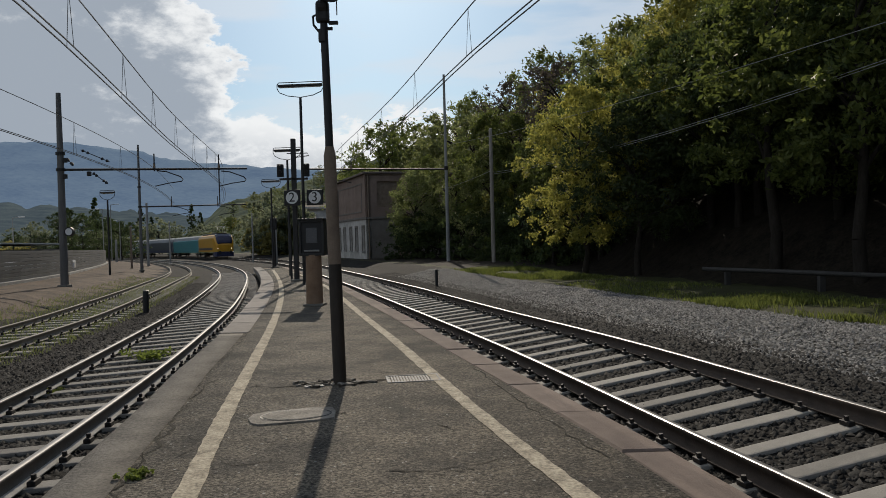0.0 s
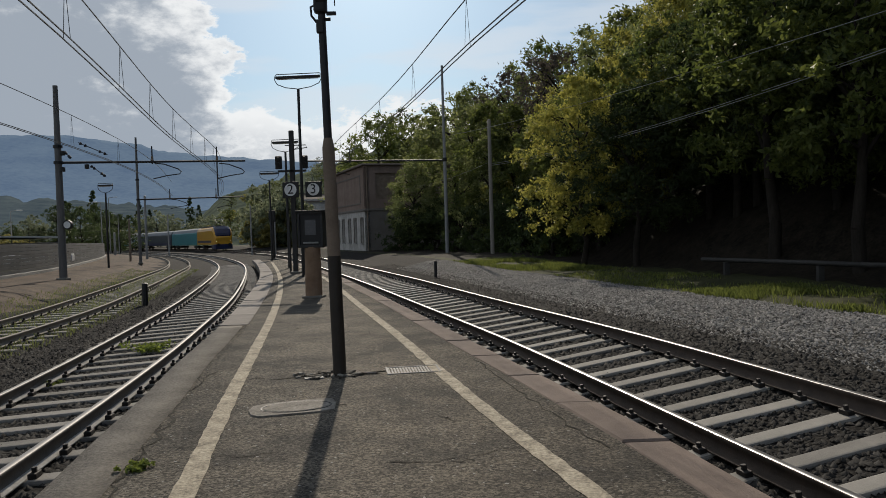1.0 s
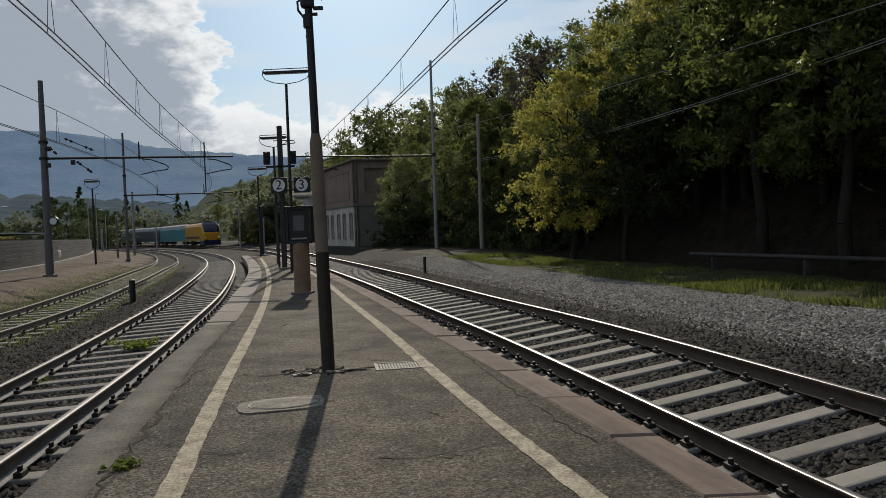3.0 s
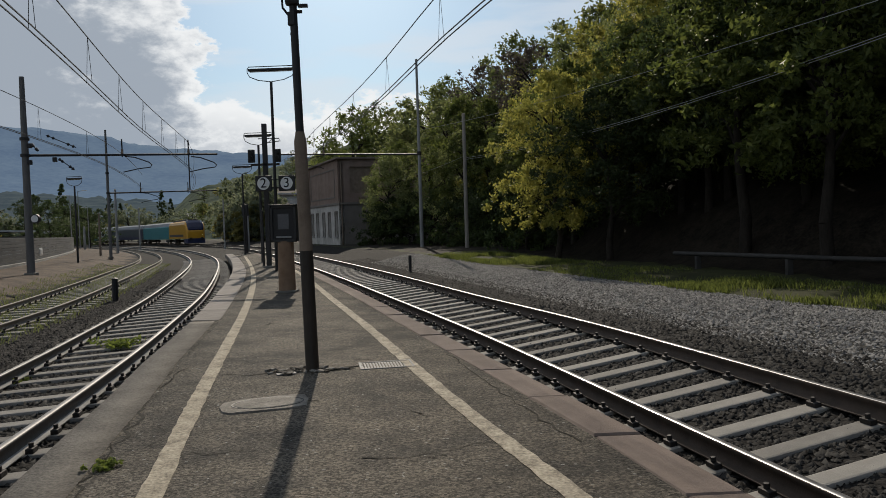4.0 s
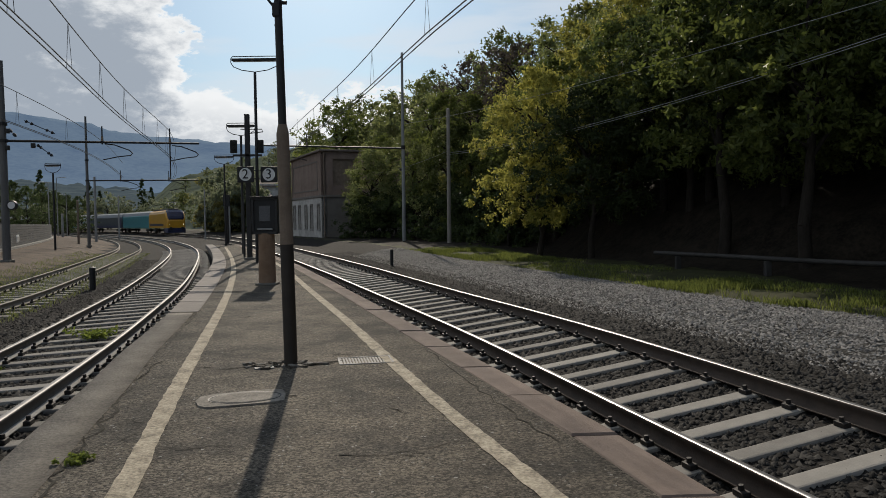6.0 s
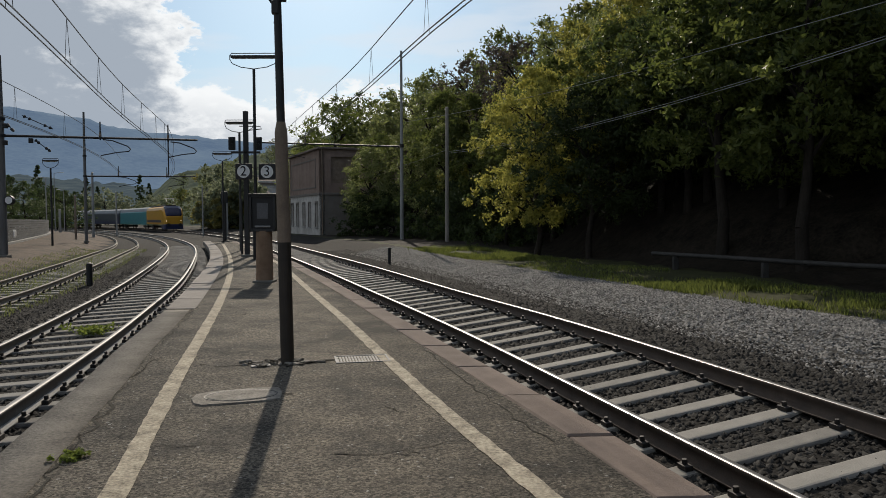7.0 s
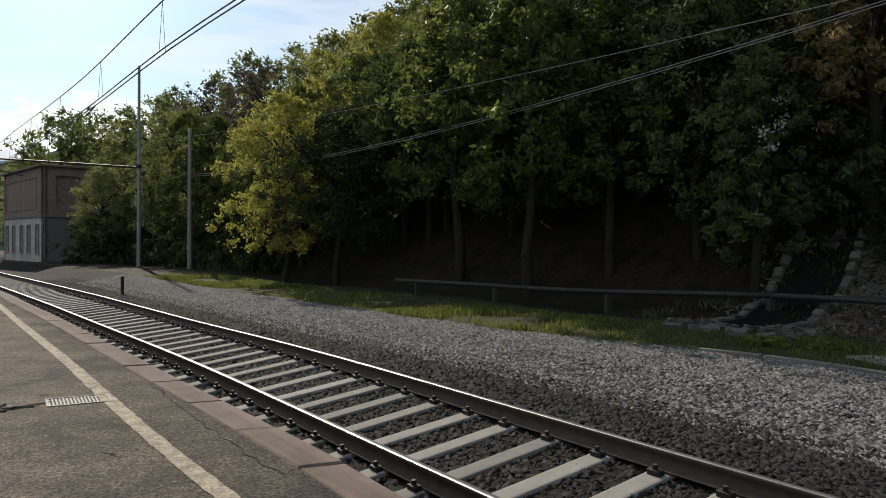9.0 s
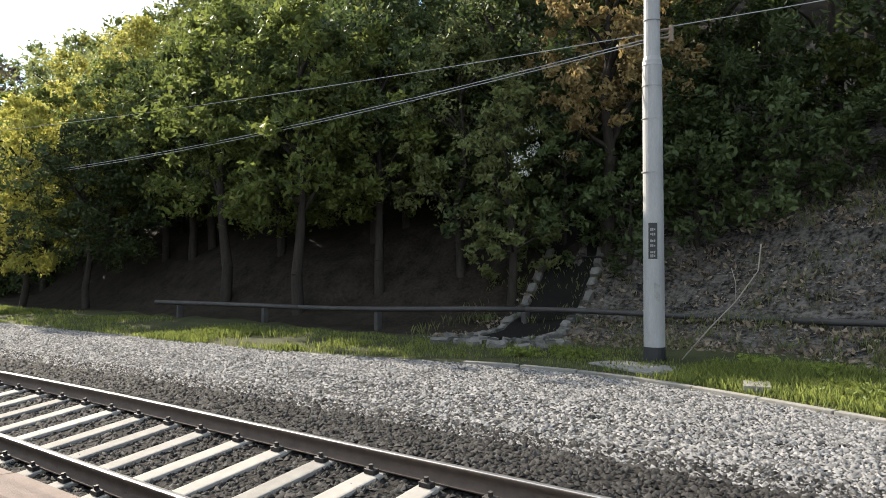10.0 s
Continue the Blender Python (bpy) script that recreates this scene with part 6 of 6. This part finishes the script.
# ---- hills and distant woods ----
def hill_material(name, dark, light, scale, haze, haze_glow):
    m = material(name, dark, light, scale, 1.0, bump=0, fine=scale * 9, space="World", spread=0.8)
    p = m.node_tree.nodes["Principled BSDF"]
    # distance haze is put in as a flat blue glow of the surface
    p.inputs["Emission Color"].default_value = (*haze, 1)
    p.inputs["Emission Strength"].default_value = haze_glow
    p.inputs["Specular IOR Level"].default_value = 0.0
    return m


def build_hill(name, label, dist, ridge, mat, rough, seed, depth):
    """ridge: pairs of bearing and height in degrees."""
    b = np.linspace(ridge[0][0], ridge[-1][0], 220)
    e = np.interp(b, [r[0] for r in ridge], [r[1] for r in ridge])
    rng = np.random.default_rng(seed)
    bump = np.convolve(rng.normal(0, 1, 220 + 8), np.ones(3) / 3, "same")[4:-4]
    top = dist * np.tan(np.radians(e))
    n = 24
    v = []
    for i in range(n + 1):
        u = i / n
        d = dist - depth * (1 - u)
        h = -6 + (top + 6) * u ** 1.15 + bump * rough * u ** 12
        h = h + (np.sin(b * 0.31 + seed + 5 * u) + 0.5 * np.sin(b * 0.83 - 9 * u)) * (u * (1 - u)) * 0.008 * dist
        v.append(np.stack([d * np.sin(np.radians(b)), d * np.cos(np.radians(b)), h], -1))
    v.append(np.stack([(dist + depth * 0.6) * np.sin(np.radians(b)), (dist + depth * 0.6) * np.cos(np.radians(b)), np.full_like(b, -10)], -1))
    v = np.concatenate(v)
    idx = np.arange((n + 2) * 220).reshape(n + 2, 220)
    f = np.stack([idx[:-1, :-1], idx[:-1, 1:], idx[1:, 1:], idx[1:, :-1]], -1).reshape(-1, 4)
    return tagged(array_mesh(name, v, f, mat, smooth=True), label, "hill", kind="structure")


M_HILL_FAR = hill_material("far wooded hill with blue haze glow", (0.012, 0.02, 0.028), (0.10, 0.12, 0.11), 0.008, (0.19, 0.28, 0.43), 0.56)
M_HILL_MID = hill_material("olive hillside with faint haze glow", (0.02, 0.028, 0.014), (0.15, 0.16, 0.095), 0.09, (0.17, 0.21, 0.24), 0.12)
M_HILL_TOWN = hill_material("valley slope with haze glow", (0.008, 0.013, 0.014), (0.075, 0.085, 0.07), 0.03, (0.15, 0.21, 0.28), 0.26)
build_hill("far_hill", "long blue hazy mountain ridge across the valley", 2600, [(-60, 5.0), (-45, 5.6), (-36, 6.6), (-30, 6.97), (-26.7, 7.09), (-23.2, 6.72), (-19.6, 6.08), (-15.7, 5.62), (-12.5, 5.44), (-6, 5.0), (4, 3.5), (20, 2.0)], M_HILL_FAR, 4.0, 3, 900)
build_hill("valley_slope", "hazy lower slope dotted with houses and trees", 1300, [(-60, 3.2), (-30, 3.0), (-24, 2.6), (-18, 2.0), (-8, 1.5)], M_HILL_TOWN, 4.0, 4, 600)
build_hill("olive_hill", "wooded olive hillside with faint haze glow behind the station", 330, [(-19, 0.6), (-17, 2.2), (-15.8, 3.26), (-14.2, 3.65), (-12.6, 4.1), (-10, 4.7), (-7, 5.6), (-2, 7.0), (3, 7.5), (12, 8.0)], M_HILL_MID, 0.8, 5, 190)

# distance haze is mixed into this leaf colour
M_LEAF_FAR = leaf_material("grey-green valley leaves paled for haze", (0.10, 0.125, 0.075), (0.30, 0.32, 0.19), 0.55)
CYPRESS = make_tree("cypress_tree", "tall dark narrow cypress in the distance", 10, 1.1, 170, 28, (0.12, 0.24), M_LEAF_DARK, 51, bare=0.04, crown_shape=0.2)
M_LEAF_BUSH = leaf_material("autumn bush leaves", (0.13, 0.13, 0.045), (0.42, 0.36, 0.11), 0.62)
BUSH = make_tree("distant_bush", "rounded yellow-green bush beyond the curve", 5.0, 3.0, 80, 24, (0.16, 0.32), M_LEAF_BUSH, 52, bare=0.03, category="bush")
FARTREE = make_tree("distant_tree", "hazy grey-green tree in the valley", 9.0, 3.8, 110, 26, (0.13, 0.28), M_LEAF_FAR, 53, bare=0.08)


def at_bearing(b, d):
    return d * math.sin(radians(b)), d * math.cos(radians(b))


def plant_far():
    rng = random.Random(77)
    # thicket where the line curves away
    for i in range(34):
        x, y = at_bearing(rng.uniform(-19.5, -12.0), rng.uniform(105, 122))
        if abs(float(side(TRACK_R, np.array([x]), np.array([y]))[0])) < 6 or float(side(TRACK_L, np.array([x]), np.array([y]))[0]) < 4 and float(side(TRACK_R, np.array([x]), np.array([y]))[0]) < 4:
            x, y = at_bearing(rng.uniform(-15.0, -11.0), rng.uniform(112, 130))
            if float(side(TRACK_R, np.array([x]), np.array([y]))[0]) < 5:
                continue
        plant(BUSH if rng.random() < 0.7 else FARTREE, x, y, rng.uniform(0, 360), rng.uniform(0.7, 1.15))
    for i in range(26):
        b = rng.uniform(-24, -13)
        x, y = at_bearing(b, rng.uniform(215, 260))
        plant(FARTREE if rng.random() < 0.6 else BUSH, x, y, rng.uniform(0, 360), rng.uniform(0.75, 1.25))
    for i in range(30):
        b = rng.uniform(-33, -21)
        x, y = at_bearing(b, rng.uniform(170, 260))
        plant(FARTREE if rng.random() < 0.7 else DARK_FAR, x, y, rng.uniform(0, 360), rng.uniform(0.65, 1.1))
    for b, d, s in ((-24.5, 240, 1.7), (-21.6, 260, 1.5), (-18.2, 300, 1.8), (-17.6, 300, 1.5), (-26.2, 230, 1.4), (-20.9, 260, 1.2)):
        plant(CYPRESS, *at_bearing(b, d), rng.uniform(0, 360), s)
    for b, d, sc in ((-26.8, 150, 1.0), (-26.0, 160, 1.1), (-25.3, 145, 0.95), (-24.4, 155, 1.05), (-23.7, 165, 1.0), (-22.9, 150, 0.85), (-22.3, 170, 0.9)):
        plant(DARK_FAR, *at_bearing(b, d), b * 60, sc)
    for b, d, sc in ((-29.6, 120, 0.8), (-28.7, 118, 0.7)):
        plant(BUSH, *at_bearing(b, d), b * 60, sc)
    # the hillside above the building
    for i in range(60):
        b, d = rng.uniform(-15.5, 2), rng.uniform(170, 325)
        u = 1 - (330 - d) / 190
        e = np.interp(b, [-17, -15.8, -12.6, -10, -7, -2, 3], [2.2, 3.26, 4.1, 4.7, 5.6, 7.0, 7.5])
        h = -6 + (330 * math.tan(radians(float(e))) + 6) * u ** 1.15
        x, y = at_bearing(b, d)
        k = (FARTREE, OLIVE_FAR, GREEN_FAR, BUSH)[rng.randrange(4)]
        ob = plant(k, x, y, rng.uniform(0, 360), rng.uniform(0.5, 0.95))
        ob.location.z = max(h, ob.location.z) - 0.6


plant_far()


def far_house(b, d, w, h, z, mat, label):
    x, y = at_bearing(b, d)
    house = thing("distant_house", (x, y, z), -b + 20)
    tagged(house, label, "house")
    bm = bmesh.new()
    box(bm, 0, 0, (h - 3) / 2, w, w * 0.8, h + 3)
    part("wall", bm, mat, house)
    bm = bmesh.new()
    for s in (-1, 1):
        m = Matrix.Translation((0, s * w * 0.21, h + 0.35)) @ Matrix.Rotation(s * -0.35, 4, "X") @ Matrix.Diagonal((w * 1.1, w * 0.5, 0.15, 1))
        bmesh.ops.create_cube(bm, size=1, matrix=m)
    part("roof", bm, M_ROOF, house, "brown tiled roof")
    for i in range(3):
        bm = bmesh.new()
        box(bm, -w * 0.3 + i * w * 0.3, -w * 0.405, h * 0.6, 0.9, 0.06, 1.3)
        part("window", bm, M_STEEL_BROWN, house)


far_house(-11.6, 150, 9, 6.0, 0.0, M_PLASTER, "pale house among trees behind the platform end")
far_house(-10.4, 165, 10, 7.5, 1.0, M_PLASTER, "pale house with a brown roof on the slope")


# ---- train waiting on the curve ----
def along(line, y, back):
    """The place back metres behind y, going away along the line."""
    while back > 0:
        d = (float(line(y + 0.1)) - float(line(y))) / 0.1
        s = min(0.5, back)
        y += s / math.hypot(1, d)
        back -= s
    return y


def body_loft(bm, stations, seg=None):
    """Rings of (x, half width, floor z, top z, roof round), joined into a hull."""
    rings = []
    for x, w, z0, z1, r in stations:
        pts = [(-w, z0), (-w, z1 - r), (-w + r * 0.3, z1 - r * 0.35), (-w + r, z1), (w - r, z1), (w - r * 0.3, z1 - r * 0.35), (w, z1 - r), (w, z0)]
        rings.append([bm.verts.new((x, a, b)) for a, b in pts])
    for p, q in zip(rings[:-1], rings[1:]):
        for i in range(len(p)):
            j = (i + 1) % len(p)
            bm.faces.new((p[i], p[j], q[j], q[i]))
    bm.faces.new(rings[0][::-1])
    bm.faces.new(rings[-1])
    bmesh.ops.recalc_face_normals(bm, faces=bm.faces)


def bogie(parent, x):
    bm = bmesh.new()
    for s in (-1, 1):
        box(bm, x, s * 1.0, 0.55, 3.2, 0.16, 0.35, bevel=0.04)
    box(bm, x, 0, 0.6, 0.5, 2.0, 0.3)
    bog = part("bogie", bm, M_STEEL_DARK, parent)
    for dx in (-1.25, 1.25):
        bm = bmesh.new()
        for s in (-1, 1):
            rod(bm, (x + dx, s * 0.70, 0.46), (x + dx, s * 0.82, 0.46), 0.46, seg=18)
        rod(bm, (x + dx, -0.7, 0.46), (x + dx, 0.7, 0.46), 0.08)
        part("wheelset", bm, M_RAIL_SIDE, bog)


def vehicle_pose(y_front, length):
    ya, yb = along(TRACK_R, y_front, length * 0.15), along(TRACK_R, y_front, length * 0.85)
    a, b = Vector(track_point(TRACK_R, ya, 0, 0.1)), Vector(track_point(TRACK_R, yb, 0, 0.1))
    d = (a - b).normalized()
    mid = (a + b) / 2
    return Matrix.Translation(mid) @ Matrix.Rotation(math.atan2(d.y, d.x), 4, "Z") @ Matrix.Rotation(-math.asin(d.z), 4, "Y")


def locomotive(y_front):
    loco = new("locomotive")
    loco.matrix_basis = vehicle_pose(y_front, 19.0)
    tagged(loco, "yellow and dark blue electric locomotive with a large raked windscreen", "locomotive")
    bm = bmesh.new()
    body_loft(bm, [(9.5, 1.2, 1.05, 2.1, 0.3), (9.25, 1.38, 1.0, 2.8, 0.5), (8.7, 1.46, 1.0, 3.5, 0.6), (8.0, 1.5, 1.0, 3.85, 0.6), (-9.3, 1.5, 1.0, 3.85, 0.6), (-9.5, 1.4, 1.05, 3.6, 0.5)])
    part("body", bm, M_TRAIN_YELLOW, loco, "yellow painted body")
    bm = bmesh.new()
    body_loft(bm, [(9.42, 1.02, 2.22, 2.5, 0.12), (9.28, 1.22, 2.15, 2.85, 0.3), (8.75, 1.36, 2.2, 3.53, 0.5), (8.1, 1.38, 2.6, 3.89, 0.5), (7.6, 1.3, 3.5, 3.9, 0.3)])
    part("windscreen", bm, M_TRAIN_GLASS, loco, "dark blue glazed cab front")
    bm = bmesh.new()
    body_loft(bm, [(9.62, 1.3, 0.3, 1.02, 0.1), (9.2, 1.45, 0.25, 1.05, 0.1), (6.9, 1.45, 0.45, 1.05, 0.1)])
    part("skirt", bm, M_TRAIN_BLUE, loco, "dark blue front skirt")
    bm = bmesh.new()
    box(bm, -0.5, 0, 3.95, 15.0, 1.6, 0.3, bevel=0.05)
    part("roof_gear", bm, M_STEEL_DARK, loco)
    for s in (-1, 1):
        bm = bmesh.new()
        rod(bm, (9.28, s * 1.0, 1.55), (9.48, s * 0.95, 1.55), 0.14, 0.12, 16)
        part("headlight", bm, M_LIGHT, loco, "lit headlight")
        bm = bmesh.new()
        rod(bm, (9.6, s * 0.85, 0.95), (9.95, s * 0.85, 0.95), 0.2, 0.24, 16)
        part("buffer", bm, M_STEEL_DARK, loco)
    bm = bmesh.new()
    for s in (-1, 1):
        tube(bm, [Vector(p) for p in ((5.2, s * 0.6, 4.1), (6.6, s * 0.55, 4.6), (5.4, s * 0.5, 5.1))], 0.04)
    rod(bm, (5.4, -0.8, 5.1), (5.4, 0.8, 5.1), 0.04)
    part("pantograph", bm, M_MAST, loco)
    bm = bmesh.new()
    for s in (-1, 1):
        box(bm, -0.8, s * 1.505, 1.5, 15, 0.02, 0.35)
    part("side_stripe", bm, M_TRAIN_BLUE, loco)
    for x in (-5.6, 5.6):
        bogie(loco, x)
    return loco


def coach(y_front, mat, band, label, windows):
    car = new("railway_coach")
    car.matrix_basis = vehicle_pose(y_front, 26.0)
    tagged(car, label, "railway coach", group="coaches of the train")
    bm = bmesh.new()
    body_loft(bm, [(12.9, 1.38, 0.95, 3.3, 0.3), (12.7, 1.42, 0.9, 3.4, 0.3), (-12.7, 1.42, 0.9, 3.4, 0.3), (-12.9, 1.38, 0.95, 3.3, 0.3)])
    part("body", bm, mat, car)
    bm = bmesh.new()
    body_loft(bm, [(12.88, 1.36, 3.05, 4.0, 0.75), (-12.88, 1.36, 3.05, 4.0, 0.75)])
    part("roof", bm, M_TRAIN_ROOF, car, "grey roof")
    for s in (-1, 1):
        bm = bmesh.new()
        box(bm, 0, s * 1.425, 1.25, 25.2, 0.03, 0.5)
        part("lower_band", bm, band, car)
        if windows:
            for i in range(11):
                bm = bmesh.new()
                box(bm, -10.5 + i * 2.1, s * 1.43, 2.45, 1.4, 0.03, 0.85, bevel=0.012)
                part("window", bm, M_TRAIN_GLASS, car)
        for x in (-12.0, 12.0):
            bm = bmesh.new()
            box(bm, x, s * 1.43, 2.05, 0.8, 0.03, 1.9, bevel=0.012)
            part("door", bm, band, car)
    for x in (-9.5, 9.5):
        bogie(car, x)
    return car


M_TRAIN_YELLOW = material("yellow train paint", (0.50, 0.24, 0.008), (0.62, 0.32, 0.015), 1.5, 0.35, bump=0.02)
M_TRAIN_BLUE = material("dark blue train paint", (0.012, 0.016, 0.06), (0.022, 0.028, 0.09), 1.5, 0.35, bump=0.02)
M_TRAIN_TEAL = material("teal train paint", (0.03, 0.20, 0.23), (0.05, 0.28, 0.31), 1.5, 0.4, bump=0.02)
M_TRAIN_GREY = material("dark grey-blue coach paint", (0.04, 0.05, 0.065), (0.075, 0.09, 0.105), 1.5, 0.4, bump=0.02)
M_TRAIN_WHITE = material("white coach paint", (0.42, 0.43, 0.43), (0.58, 0.59, 0.59), 1.5, 0.4, bump=0.02)
M_TRAIN_ROOF = material("grey coach roof", (0.16, 0.17, 0.18), (0.27, 0.28, 0.29), 1.0, 0.6, bump=0.05)
M_TRAIN_GLASS = material("dark tinted glass", (0.008, 0.010, 0.035), (0.018, 0.02, 0.06), 2, 0.1, bump=0)
M_LIGHT = material("lit headlight", (0.8, 0.75, 0.6), (0.9, 0.85, 0.7), 2, 0.3, bump=0)
M_LIGHT.node_tree.nodes["Principled BSDF"].inputs["Emission Color"].default_value = (1.0, 0.9, 0.65, 1)
M_LIGHT.node_tree.nodes["Principled BSDF"].inputs["Emission Strength"].default_value = 6.0


def build_train():
    y = 121.0
    locomotive(y)
    y = along(TRACK_R, y, 19.6)
    for mat, band, label, win in ((M_TRAIN_TEAL, M_TRAIN_TEAL, "teal railway coach with a grey roof", False), (M_TRAIN_GREY, M_TRAIN_BLUE, "dark grey railway coach", False), (M_TRAIN_WHITE, M_TRAIN_TEAL, "white railway coach with dark windows", True), (M_TRAIN_WHITE, M_TRAIN_GREY, "white and grey railway coach with dark windows", True)):
        coach(y, mat, band, label, win)
        y = along(TRACK_R, y, 26.5)


build_train()
